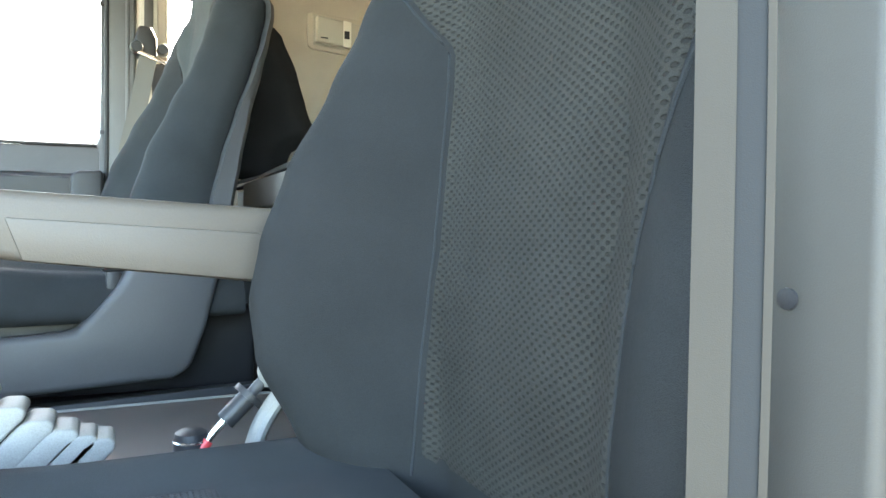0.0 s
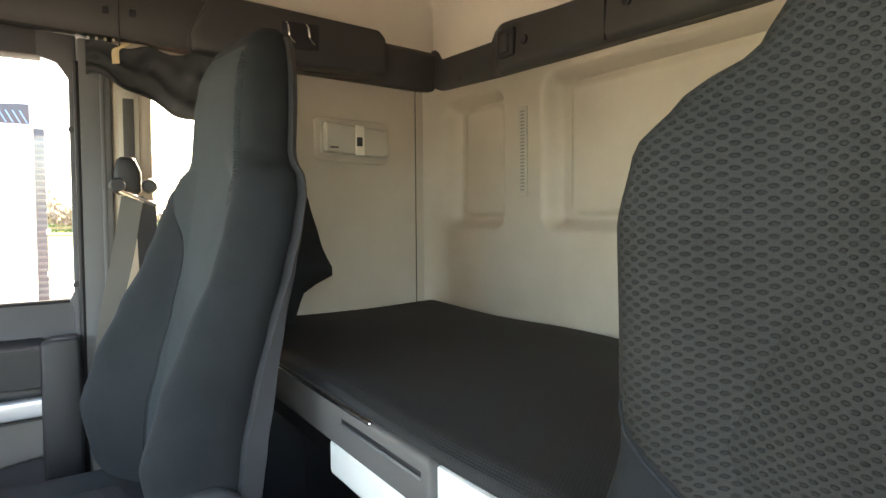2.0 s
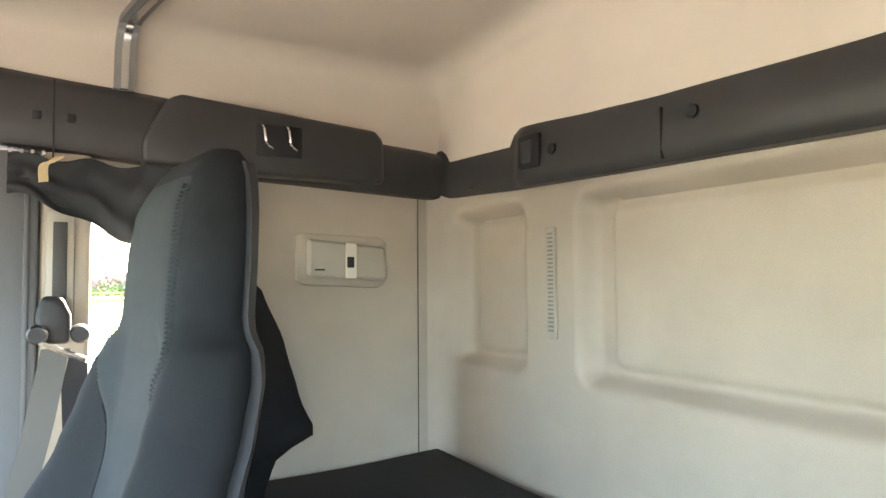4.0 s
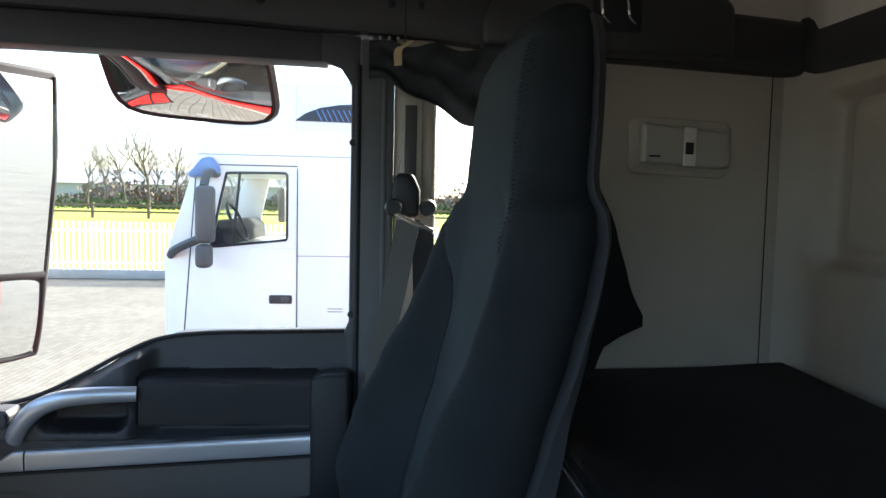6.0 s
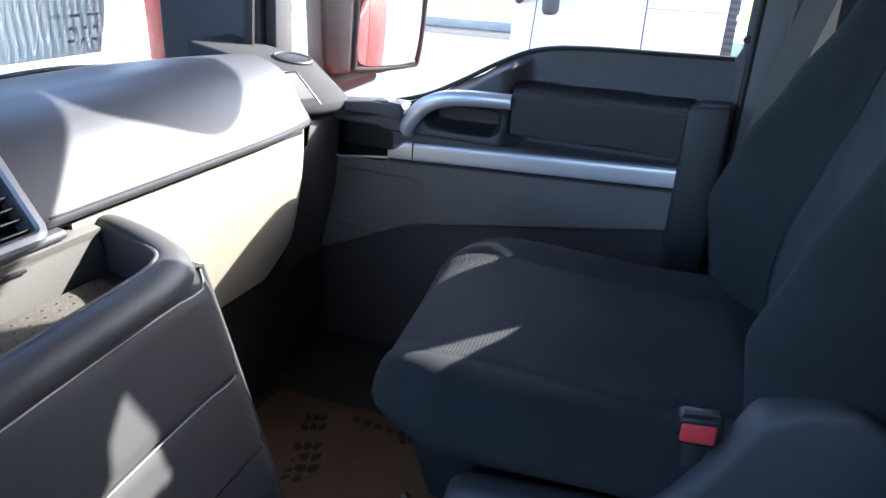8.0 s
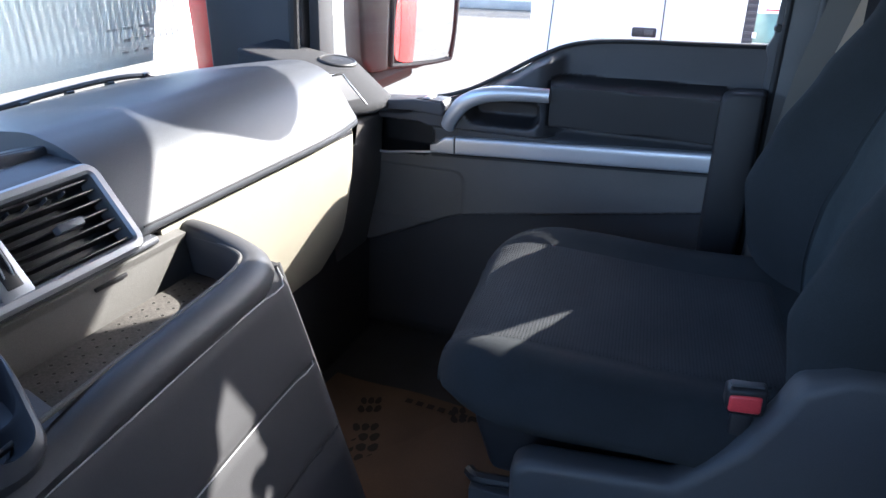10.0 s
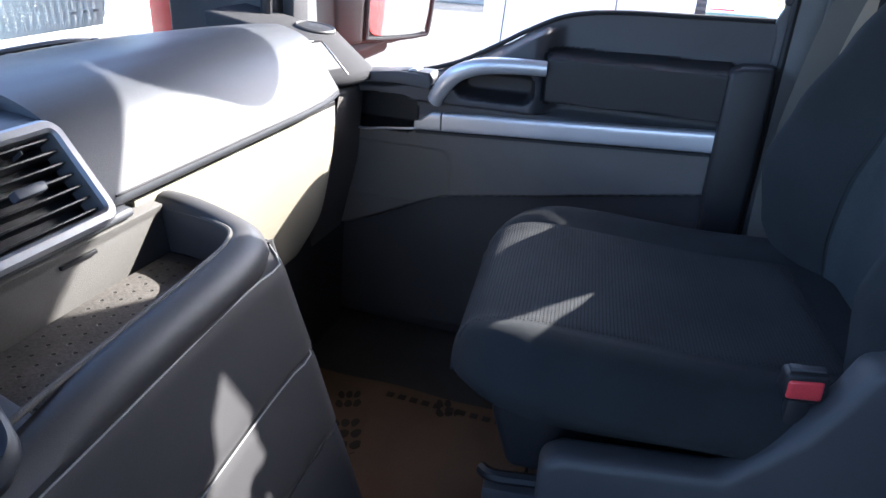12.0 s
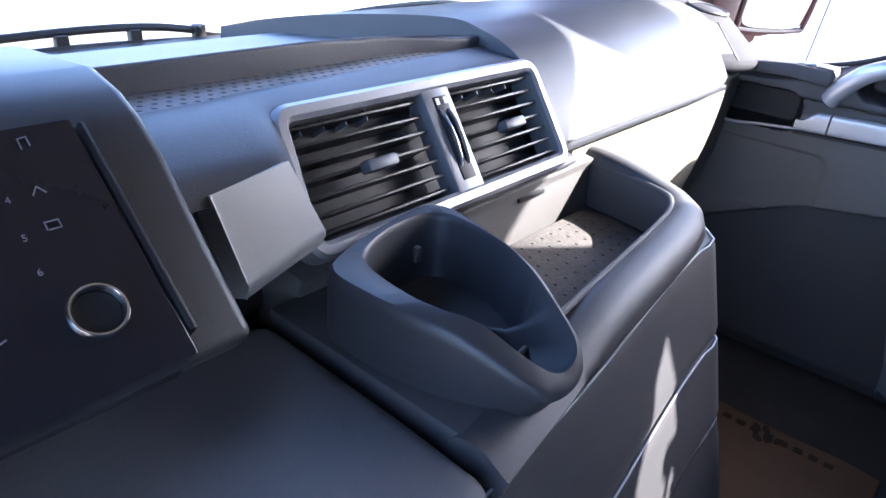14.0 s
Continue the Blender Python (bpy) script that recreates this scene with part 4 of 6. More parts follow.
        part("buckle_slot", box(c - 0.005, c + 0.005, 0.285, 0.322, 0.598, 0.609, 0.001), SEAT_BASE, bk)
    if armrest:
        def slant(bm):       # the arm swings out towards the wheel
            for v in bm.verts:
                v.co.x -= inner * (-0.020 + 0.075 * smooth(0.0, 0.7, v.co.y))
                v.co.z -= 0.012 * smooth(0.2, 0.7, v.co.y)
            return bm

        ar = part("armrest", slant(prism([(0.05, 0.682), (0.05, 0.773), (0.43, 0.793), (0.462, 0.790), (0.474, 0.774), (0.468, 0.743), (0.455, 0.738), (0.378, 0.723), (0.13, 0.691)], "x", inner * 0.305 - 0.03, inner * 0.305 + 0.03, 0.012, 4)), ARMREST, s, "grey-brown plastic folding armrest")
        for side in (-1, 1):
            c = inner * 0.305 + side * 0.031
            part("armrest_cover", slant(prism([(0.06, 0.686), (0.06, 0.744), (0.386, 0.764), (0.372, 0.7235)], "x", c - 0.003, c + 0.003, 0.002)), ARMREST, ar)
    return s


ps_ = seat("passenger_seat", "dark cloth truck seat with red belt buckle, beside closed door", (1.46, 0.0, 0.0), -1, False, BACK_PASSENGER, 0.028)
ps_.rotation_euler = (0, 0, radians(8))
seat("driver_seat", "dark cloth truck seat with grey folding armrest, beside open doorway", (0.190, -0.03, -0.10), 1, True, BACK_DRIVER, 0.0, 0.10)


# ---- seat belts ----
def belt(side, nm):
    """The belt on the door pillar: adjuster, guide and webbing."""
    x = (lambda d: XR - d) if side > 0 else (lambda d: -0.165 + 0.5 * d)
    o = 0.0 if side > 0 else -0.145
    b = thing(nm, "grey and black seat belt with height adjuster on door pillar", "seat belt", (x(0.03), 0.16 + o, 1.15), "seat belts")
    part("adjuster", inv(b, prism([(y + o, z) for y, z in ((0.15, 1.145), (0.205, 1.145), (0.21, 1.20), (0.20, 1.235), (0.165, 1.235), (0.15, 1.20))], "x", *sorted((x(0.03), x(0.085))), 0.01, 3)), BLACK, b)
    for y in (0.135, 0.205):
        part("adjuster_knob", inv(b, lathe([(0.0, -0.016), (0.014, -0.016), (0.018, -0.008), (0.018, 0.008), (0.014, 0.016), (0.0, 0.016)], (x(0.10), y + o, 1.165), "x", 16)), BLACK, b)
    part("guide_bar", inv(b, tube([(x(0.105), 0.205 + o, 1.155), (x(0.125), 0.165 + o, 1.135), (x(0.135), 0.125 + o, 1.118)], 0.006, 8)), CHROME, b, "bright steel guide loop")
    if side < 0:
        run = [(-0.104, 0.048, 1.13), (-0.108, 0.053, 0.85), (-0.115, 0.059, 0.70), (-0.117, 0.061, 0.62), (-0.115, 0.059, 0.54), (-0.108, 0.053, 0.45), (-0.104, 0.048, 0.20)]

        def beside(d, lift=0.0):      # the webbing's run, moved across it by d
            return [(px + 0.77 * d - 0.64 * lift, py + 0.64 * d + 0.77 * lift, pz) for px, py, pz in run]

        part("shoulder_strap", inv(b, strip(beside(0.0035), 0.023, 0.0024, (0.77, 0.64, 0.0))), STRAP_DARK, b)
        part("strap_fold", inv(b, strip(beside(0.0105, 0.0015), 0.0145, 0.0034, (0.74, 0.67, 0.0))), FOLD, b, "pale folded belt edge")
        part("strap_edge", inv(b, strip(beside(-0.0085, 0.0008), 0.0030, 0.0030, (0.77, 0.64, 0.0))), FOLD, b, "pale belt edge")
        return b
    part("shoulder_strap", inv(b, strip([(x(0.12), 0.175, 1.140), (x(0.12), 0.20, 1.0), (x(0.11), 0.230, 0.85), (x(0.08), 0.250, 0.62), (x(0.075), 0.245, 0.42), (x(0.075), 0.235, 0.22)], 0.048, 0.0016, (0.25 * side, 1, 0.0))), BELT, b)
    part("retractor_strap", inv(b, strip([(x(0.10), 0.145, 1.125), (x(0.085), 0.14, 1.0), (x(0.075), 0.135, 0.85), (x(0.07), 0.14, 0.55), (x(0.06), 0.15, 0.30)], 0.046, 0.0016, (0.3 * side, 1, 0.0))), BELT_DARK, b, "dark belt webbing")
    part("lower_anchor", inv(b, box(*sorted((x(0.04), x(0.10))), 0.19, 0.28, 0.18, 0.24, 0.01)), BLACK, b)
    return b


belt(1, "seat_belt")
belt(-1, "seat_belt")

# ---- curtain at the quarter window ----
def curtain_place(u, v):
    y = 0.26 - 0.41 * u
    top = 1.505 - 0.015 * u
    drop = 0.075 + 0.065 * smooth(0.0, 0.5, u) + 0.085 * smooth(0.35, 1, u)
    fold = 0.008 * math.sin(v * 13 - u * 11) * (0.35 + v) + 0.004 * math.sin(u * 34 + v * 9)
    return Vector((XR - 0.05 + fold, y, top - drop * v + 0.006 * math.sin(u * 23)))


cu = thing("curtain", "black cloth curtain gathered at the top of the side window", "curtain", (XR, 0.0, 1.5))
part("cloth", inv(cu, sheet(lin(0, 1, 70), lin(0, 1, 26), curtain_place, thick=(0.012, 0, 0))), CURTAIN, cu, sharp=80)
for k in range(4):
    y = 0.255 - 0.018 * k
    part("runner", inv(cu, box(XR - 0.066, XR - 0.058, y - 0.003, y + 0.003, 1.506, 1.512, 0.001)), LAMP_GREY, cu, "pale plastic curtain runner")
part("tie_strap", inv(cu, strip([(XR - 0.09, 0.175, 1.498), (XR - 0.098, 0.186, 1.488), (XR - 0.098, 0.20, 1.478), (XR - 0.096, 0.20, 1.448)], 0.016, 0.003, (0.3, -1, 0.2))), STRAP, cu, "cream tie strap")

# ---- reading lamp on the side wall ----
lp = thing("reading_lamp", "grey plastic reading lamp set into the beige side wall", "lamp", (XR, -0.43, 1.31))
part("bezel", inv(lp, prism([(-0.312, 1.262), (-0.310, 1.366), (-0.325, 1.375), (-0.530, 1.368), (-0.546, 1.352), (-0.540, 1.254), (-0.52, 1.242), (-0.325, 1.252)], "x", XR - 0.008, XR + 0.004, 0.004, 2)), BEIGE, lp)
part("lamp_body", inv(lp, prism([(-0.335, 1.273), (-0.335, 1.36), (-0.53, 1.343), (-0.535, 1.27), (-0.515, 1.262)], "x", XR - 0.032, XR - 0.006, 0.008, 3)), LAMP_GREY, lp)
part("lamp_gap", inv(lp, prism([(-0.328, 1.268), (-0.328, 1.366), (-0.536, 1.349), (-0.542, 1.266), (-0.518, 1.256)], "x", XR - 0.0125, XR - 0.007, 0.002)), LAMP_GREY, lp)
part("lamp_lens", inv(lp, prism([(-0.424, 1.266), (-0.424, 1.3525), (-0.452, 1.350), (-0.452, 1.266)], "x", XR - 0.036, XR - 0.031, 0.002)), LENS, lp, "pale lamp lens")
part("rocker_switch", inv(lp, box(XR - 0.038, XR - 0.033, -0.445, -0.427, 1.292, 1.318, 0.001)), BLACK, lp, "black rocker switch")
part("lamp_slit", inv(lp, box(XR - 0.0345, XR - 0.031, -0.372, -0.348, 1.285, 1.289, 0.0)), BLACK, lp)

# ---- ventilation strip on the rear wall ----
vstrip = thing("vent_strip", "narrow beige plastic ventilation strip on the rear wall", "vent", (1.483, YB, 1.25))
part("vent_frame", inv(vstrip, box(1.466, 1.500, YB - 0.002, YB + 0.006, 1.138, 1.368, 0.002)), LAMP_GREY, vstrip)
for k in range(24):
    z = 1.155 + 0.2 * k / 23
    part("vent_slot", inv(vstrip, box(1.472, 1.489, YB + 0.004, YB + 0.0068, z - 0.0020, z + 0.0020, 0.0)), BOOT, vstrip)

# ---- bunk ----
bunk = thing("bunk", "lower bunk with dark mattress, metal front rail and white box below", "bunk", (XC, -0.4, 0.6))


def mattress(u, v):
    x = XL + 0.02 + (XR - XL - 0.04) * u
    prof = [(-0.090, 0.772), (-0.074, 0.774), (-0.066, 0.781), (-0.070, 0.793), (-0.09, 0.803), (-0.16, 0.808), (-0.40, 0.820), (-0.68, 0.826), (-0.70, 0.80), (-0.70, 0.735)]
    k = v * (len(prof) - 1)
    i = min(int(k), len(prof) - 2)
    y, z = [a + (b - a) * (k - i) for a, b in zip(prof[i], prof[i + 1])]
    return Vector((x, y, z + 0.004 * math.sin(x * 9) * math.sin(y * 11)))


part("mattress", inv(bunk, sheet(lin(0, 1, 60), lin(0, 1, 46), mattress)), MATTRESS, bunk, "dark woven mattress cover", sharp=60)
part("front_rail", inv(bunk, box(0.815, XR - 0.02, -0.110, -0.088, 0.705, 0.770, 0.004)), BUNK_METAL, bunk, "grey metal front rail")
part("white_box", inv(bunk, box(XL + 0.3, 1.178, -0.115, -0.062, 0.642, 0.706, 0.010, 3)), WHITE_BOX, bunk, "white plastic box front")
part("white_rail", inv(bunk, box(XL + 0.3, 0.811, -0.100, -0.068, 0.708, 0.772, 0.004)), WHITE_BOX, bunk, "white painted rail")
part("rail_bead", inv(bunk, box(0.99, XR - 0.02, -0.063, -0.0545, 0.7745, 0.7815, 0.003)), CHROME, bunk, "bright rail bead")
part("bunk_base", inv(bunk, box(XL + 0.01, XR - 0.01, -0.70, -0.115, 0.62, 0.770, 0.0)), BLACK, bunk)
hp = part("handle_plate", inv(bunk, prism([(0.820, 0.706), (0.810, 0.718), (0.810, 0.770), (0.818, 0.780), (1.62, 0.780), (1.62, 0.706)], "y", -0.085, -0.056, 0.007, 4)), DOORGREY, bunk, "grey plastic pull plate")
part("handle_groove", inv(bunk, box(0.830, 1.10, -0.0585, -0.0552, 0.752, 0.7595, 0.001)), BLACK, hp)
part("handle_ridge", inv(bunk, box(0.828, 1.10, -0.058, -0.0545, 0.7475, 0.7515, 0.001)), BUNK_METAL, hp)
# lockers under the bunk
lk = thing("bunk_locker", "black storage lockers under the bunk", "locker", (XC, -0.4, 0.0))
part("locker_front", inv(lk, box(XL + 0.01, XR - 0.01, -0.30, -0.26, 0.0, 0.61, 0.01)), BLACK, lk)
part("locker_side", inv(lk, box(XR - 0.014, XR - 0.002, -0.62, 0.112, 0.005, 0.70, 0.003)), BLACK, lk)
part("gas_strut", inv(lk, tube([(0.86, -0.09, 0.67), (0.95, -0.10, 0.52), (1.10, -0.16, 0.10)], 0.018, 10, steps=3)), BUNK_METAL, lk, "grey metal strut")
part("spare_tyre", inv(lk, lathe([(0.10, -0.02), (0.15, -0.02), (0.16, 0.0), (0.15, 0.02), (0.10, 0.02)], (1.12, -0.24, 0.44), "y", 36)), BLACK, lk, "black round cover ring")

# pillow
pw = thing("pillow", "black cloth pillow standing against the side wall on the bunk", "pillow", (1.80, -0.2, 0.8))


def pillow_ring(f):
    z = 0.81 + 0.49 * f
    back_y = interp(z, [(0.81, -0.20), (0.89, -0.222), (0.925, -0.27), (0.945, -0.325), (0.965, -0.30), (1.02, -0.275), (1.12, -0.245), (1.24, -0.195), (1.30, -0.12)])[0]
    front_y = 0.03
    half = 0.085 * math.sin(math.pi * min(max(f * 0.9 + 0.06, 0), 1)) ** 0.6 + 0.004
    ring = []
    for k in range(36):
        a = k * math.tau / 36
        c, s = math.cos(a), math.sin(a)
        w = 0.35 + 0.65 * smooth(-1.0, -0.3, c)
        ring.append((1.79 + half * w * math.copysign(abs(s) ** 0.9, s), (back_y + front_y) / 2 + (front_y - back_y) / 2 * math.copysign(abs(c) ** 0.7, c), z + 0.006 * math.sin(a * 3 + f * 6)))
    return ring


part("pillow_body", inv(pw, loft([pillow_ring(f) for f in lin(0, 1, 24)])), PILLOW, pw, sharp=80)

# ---- dashboard ----
# profile of the pad in y and z, from the lower lip over the front and the top to the windscreen
PAD = [(1.150, 0.690), (1.118, 0.694), (1.108, 0.702), (1.110, 0.715), (1.128, 0.742), (1.152, 0.772), (1.178, 0.797), (1.210, 0.816), (1.255, 0.830), (1.32, 0.836), (1.50, 0.812), (1.70, 0.775), (1.88, 0.730)]
dash = thing("dashboard", "dark grained plastic dashboard with cream glovebox and silver vents", "dashboard", (1.2, 1.3, 0.0))


def pad_point(x, v):
    k = v * (len(PAD) - 1)
    i = min(int(k), len(PAD) - 2)
    pts = spline([(0, *p) for p in PAD], 6)
    q = pts[min(int(round(v * (len(pts) - 1))), len(pts) - 1)]
    shift = 0.06 * smooth(1.45, 1.85, x) ** 2
    return Vector((x, q.y + shift * (1 - smooth(0.3, 0.8, v)), q.z - 0.012 * smooth(1.55, 1.85, x)))


part("pad_right", inv(dash, sheet(lin(1.045, 1.748, 50), lin(0, 1, 73), pad_point, thick=(0, 0.01, -0.05))), DASH, dash, "dark grained soft dashboard pad", sharp=60)
part("pad_groove", inv(dash, tube([pad_point(x, 0.235) + Vector((0, -0.0006, 0)) for x in lin(1.06, 1.745, 16)], 0.0016, 6, steps=1)), SEAL, dash, "dark groove above the pad lip")
# pad above the vents, with the open shelf behind it
PAD_MID = [(1.176, 0.797), (1.182, 0.8015), (1.190, 0.8055), (1.200, 0.8085), (1.208, 0.8095), (1.216, 0.8085)]
PAD_LEFT = [(1.098, 0.772), (1.102, 0.782), (1.128, 0.793), (1.165, 0.803), (1.192, 0.808), (1.208, 0.8085)]


def pad_ring(x):
    f = smooth(0.615, 0.655, x)
    front = [(a * (1 - f) + c * f, b * (1 - f) + d * f) for (a, b), (c, d) in zip(PAD_LEFT, PAD_MID)]
    return [Vector((x, y, z)) for y, z in [(y + 0.09 * max(x - 0.55, 0) * smooth(0.803, 0.8085, z), z) for y, z in front] + [(1.262, 0.800), (1.262, 0.70), (1.20 - 0.05 * (1 - f), 0.70), (1.20 - 0.06 * (1 - f), 0.797 - 0.035 * (1 - f))]]


part("pad_middle", inv(dash, loft([pad_ring(x) for x in lin(0.40, 1.05, 40)])), DASH, dash, "dark grained dashboard pad over the vents", sharp=60)
part("shelf_floor", inv(dash, box(0.36, 1.02, 1.22, 1.33, 0.784, 0.798, 0.002)), CONSOLE, dash)
part("shelf_mat", inv(dash, prism([(0.37, 1.205), (0.55, 1.208), (1.02, 1.256), (0.92, 1.290), (0.37, 1.278)], "z", 0.796, 0.8055, 0.001)), SHELF_MAT, dash, "grey perforated rubber shelf mat")
def shelf_wall():
    b = prism([(1.02, 1.258), (1.06, 1.258), (1.06, 1.325), (0.36, 1.325), (0.36, 1.276), (0.78, 1.284), (0.90, 1.289), (0.96, 1.276)], "z", 0.77, 0.833, 0.004, 3)
    for v in b.verts:
        if v.co.z > 0.80:
            v.co.z -= 0.012 * smooth(0.79, 1.02, v.co.x) + 0.012 * smooth(1.30, 1.325, v.co.y)
    return b


part("shelf_wall", inv(dash, shelf_wall()), DASH, dash)
part("dash_top", inv(dash, prism([(1.32, 0.66), (1.32, 0.790), (1.45, 0.780), (1.70, 0.750), (1.90, 0.695), (1.90, 0.66)], "x", XL + 0.02, 1.06, 0.005)), DASH, dash)
part("dash_core", inv(dash, box(0.10, 1.74, 1.24, 1.86, 0.30, 0.69, 0.0)), BLACK, dash)

# glovebox
gb = [(1.145, 0.688), (1.150, 0.60), (1.165, 0.50), (1.20, 0.36)]


def glove_point(x, v):
    k = v * (len(gb) - 1)
    i = min(int(k), len(gb) - 2)
    y, z = [a + (b - a) * (k - i) for a, b in zip(gb[i], gb[i + 1])]
    cut = 0.50 + (x - 1.735) * 1.05
    z = max(z, min(cut, 0.52)) if x > 1.57 else z
    f = (0.688 - z) / 0.328
    y = 1.120 + 0.070 * max(f, 0) ** 1.7
    return Vector((x, y + 0.04 * smooth(1.64, 1.74, x) ** 2, z))


part("glovebox", inv(dash, sheet(lin(1.10, 1.735, 60), lin(0, 1, 50), glove_point, thick=(0, 0.05, 0))), GLOVE, dash, "cream plastic glovebox lid", sharp=50)
part("glovebox_gap", inv(dash, box(1.06, 1.68, 1.124, 1.17, 0.686, 0.698, 0.002)), BLACK, dash)
part("kick_panel", inv(dash, prism([(1.26, 0.0), (1.235, 0.35), (1.30, 0.69), (1.80, 0.69), (1.86, 0.0)], "x", 1.12, XR - 0.01, 0.0)), DOORLOW, dash)
part("dash_cheek", inv(dash, prism([(1.165, 0.69), (1.185, 0.50), (1.24, 0.30), (1.30, 0.10), (1.36, 0.10), (1.36, 0.70)], "x", 1.738, XR - 0.018, 0.012, 3)), DOORGREY, dash, "grey plastic cheek of the dashboard")

# end unit with the round loudspeaker
eu = thing("speaker_unit", "grey plastic loudspeaker and vent unit at the end of the dashboard", "speaker", (1.84, 1.26, 0.70))
def unit_body():
    low = [(1.742, 1.135), (1.80, 1.100), (1.875, 1.085), (XR - 0.012, 1.10), (XR - 0.012, 1.44), (1.742, 1.44)]
    top = [(1.752, 1.200), (1.80, 1.180), (1.850, 1.175), (XR - 0.014, 1.20), (XR - 0.014, 1.44), (1.752, 1.44)]
    b = loft([[Vector((x, y, z + (0.17 * (y - 1.19) if z > 0.75 else 0.0))) for x, y in ring] for ring, z in ((low, 0.697), (low, 0.716), (top, 0.797))])
    bmesh.ops.recalc_face_normals(b, faces=b.faces)
    return bev(b, 0.012, 4, 20)


part("unit_body", inv(eu, unit_body()), GREY_UNIT, eu, sharp=60)
def unit_face(u, v, out=0.0):
    """A point on the unit's sloping face towards the seat."""
    p = Vector((1.742, 1.135, 0.712)).lerp(Vector((1.80, 1.100, 0.712)), u)
    q = Vector((1.752, 1.200, 0.797)).lerp(Vector((1.80, 1.180, 0.797)), u)
    return p.lerp(q, v) + Vector((-0.46, -0.66, 0.60)) * out


part("unit_vent", inv(eu, sheet(lin(0.12, 0.97, 8), lin(0.10, 0.86, 8), lambda u, v: unit_face(u, v, 0.0012), thick=(0.002, 0.003, -0.003))), DOORDARK, eu, "dark square vent flap")
# chrome line stands for light caught on the flap's edge
part("unit_vent_glint", inv(eu, tube([unit_face(0.99, 0.10, 0.0015), unit_face(0.99, 0.5, 0.0015), unit_face(0.97, 0.88, 0.0015), unit_face(0.5, 0.90, 0.0015), unit_face(0.14, 0.90, 0.0015)], 0.0014, 6, steps=1)), CHROME, eu, "bright line for the lit edge of the vent flap")
TILT = Matrix.Translation((1.862, 1.222, 0.800)) @ Matrix.Rotation(math.atan(0.17), 4, "X")


def disc(profile):
    b = lathe(profile, (0, 0, 0), "z", 36)
    b.transform(TILT)
    return b


part("speaker_ring", inv(eu, disc([(0.047, -0.004), (0.047, 0.006), (0.044, 0.0085), (0.041, 0.007), (0.040, 0.004)])), TRIM_DARK, eu)
part("speaker_grille", inv(eu, disc([(0.0, 0.0075), (0.03, 0.007), (0.0405, 0.0055)])), BLACK, eu, "black speaker grille")
part("grille_mark", inv(eu, disc([(0.006, 0.0082), (0.010, 0.0086), (0.014, 0.0078)])), TRIM_DARK, eu)
eu.location += Vector((-0.006, 0.042, 0.006))

part("vent_lip", inv(dash, prism([(1.103, 0.679), (1.097, 0.685), (1.100, 0.693), (1.135, 0.696), (1.135, 0.679)], "x", 0.655, 1.075, 0.003, 3)), DASH, dash, "dark grained lip under the vents")

# centre vents
VY0, VZ0, VY1, VZ1 = 1.104, 0.697, 1.174, 0.797       # the tilted face: bottom and top


def on_face(x, v, out=0.0):
    """A point on the tilted vent face: v 0 at the bottom, 1 at the top; out towards the driver."""
    d = Vector((0, VY1 - VY0, VZ1 - VZ0))
    nrm = Vector((0, -d.z, d.y)).normalized()
    return Vector((x, VY0, VZ0)) + d * v + nrm * out


def face_box(x0, x1, v0, v1, o0, o1, w=0.002, seg=2, bm=None):
    b = bmesh.new()
    bmesh.ops.create_cube(b, size=1)
    for p in b.verts:
        p.co = on_face(x0 if p.co.x < 0 else x1, v0 if p.co.z < 0 else v1, o0 if p.co.y < 0 else o1)
    bmesh.ops.recalc_face_normals(b, faces=b.faces)
    bev(b, w, seg)
    return join(bm, b)


vt = thing("centre_vents", "pair of dark slatted air vents in a silver frame", "vent", (0.85, 1.12, 0.75))


def vent_frame():
    b = bmesh.new()
    rings = []
    for grow, out in ((0.012, -0.02), (0.012, 0.004), (0.008, 0.009), (0.0, 0.009), (-0.004, 0.005), (-0.004, -0.03)):
        ring = []
        for cx, cv, a0 in ((1.030, 0.90, 0), (0.664, 0.90, 90), (0.652, 0.10, 180), (1.030, 0.10, 270)):
            for k in range(7):
                a = radians(a0 + k * 15)
                r = 0.010 + grow
                ring.append(on_face(cx + math.cos(a) * r, cv + math.sin(a) * r / 0.113, out))
        rings.append(ring)
    loft(rings, b, caps=False)
    return b


part("silver_frame", inv(vt, vent_frame()), FRAME_SILVER, vt, "silver vent frame")
part("frame_bridge", inv(vt, face_box(0.832, 0.876, 0.0, 1.0, -0.02, 0.007, 0.003)), FRAME_SILVER, vt, "silver bridge between the vents")
part("vent_back", inv(vt, face_box(0.635, 1.045, 0.0, 1.0, -0.058, -0.047, 0.0)), BLACK, vt)
for x0, x1 in ((0.643, 0.831), (0.877, 1.036)):
    vb = part("vent_insert", inv(vt, face_box(x0, x1, 0.02, 0.98, -0.046, -0.036, 0.002)), BLACK, vt, "dark slatted vent")
    for k in range(7):
        v = 0.10 + k * 0.135
        part("slat", inv(vt, face_box(x0 + 0.003, x1 - 0.003, v - 0.014, v + 0.014, -0.038, -0.001, 0.0012)), VENT_BLACK, vb)
    xm = (x0 + x1) / 2 + 0.008
    for k in range(4):
        part("vane", inv(vt, face_box(x0 + 0.035 + 0.028 * k, x0 + 0.0365 + 0.028 * k, 0.86, 0.96, -0.036, -0.010, 0.0)), TAB_GREY, vb)
    part("slat_tab", inv(vt, face_box(xm - 0.022, xm + 0.018, 0.43, 0.53, -0.004, 0.013, 0.003)), TAB_GREY, vb, "dark slider tab")
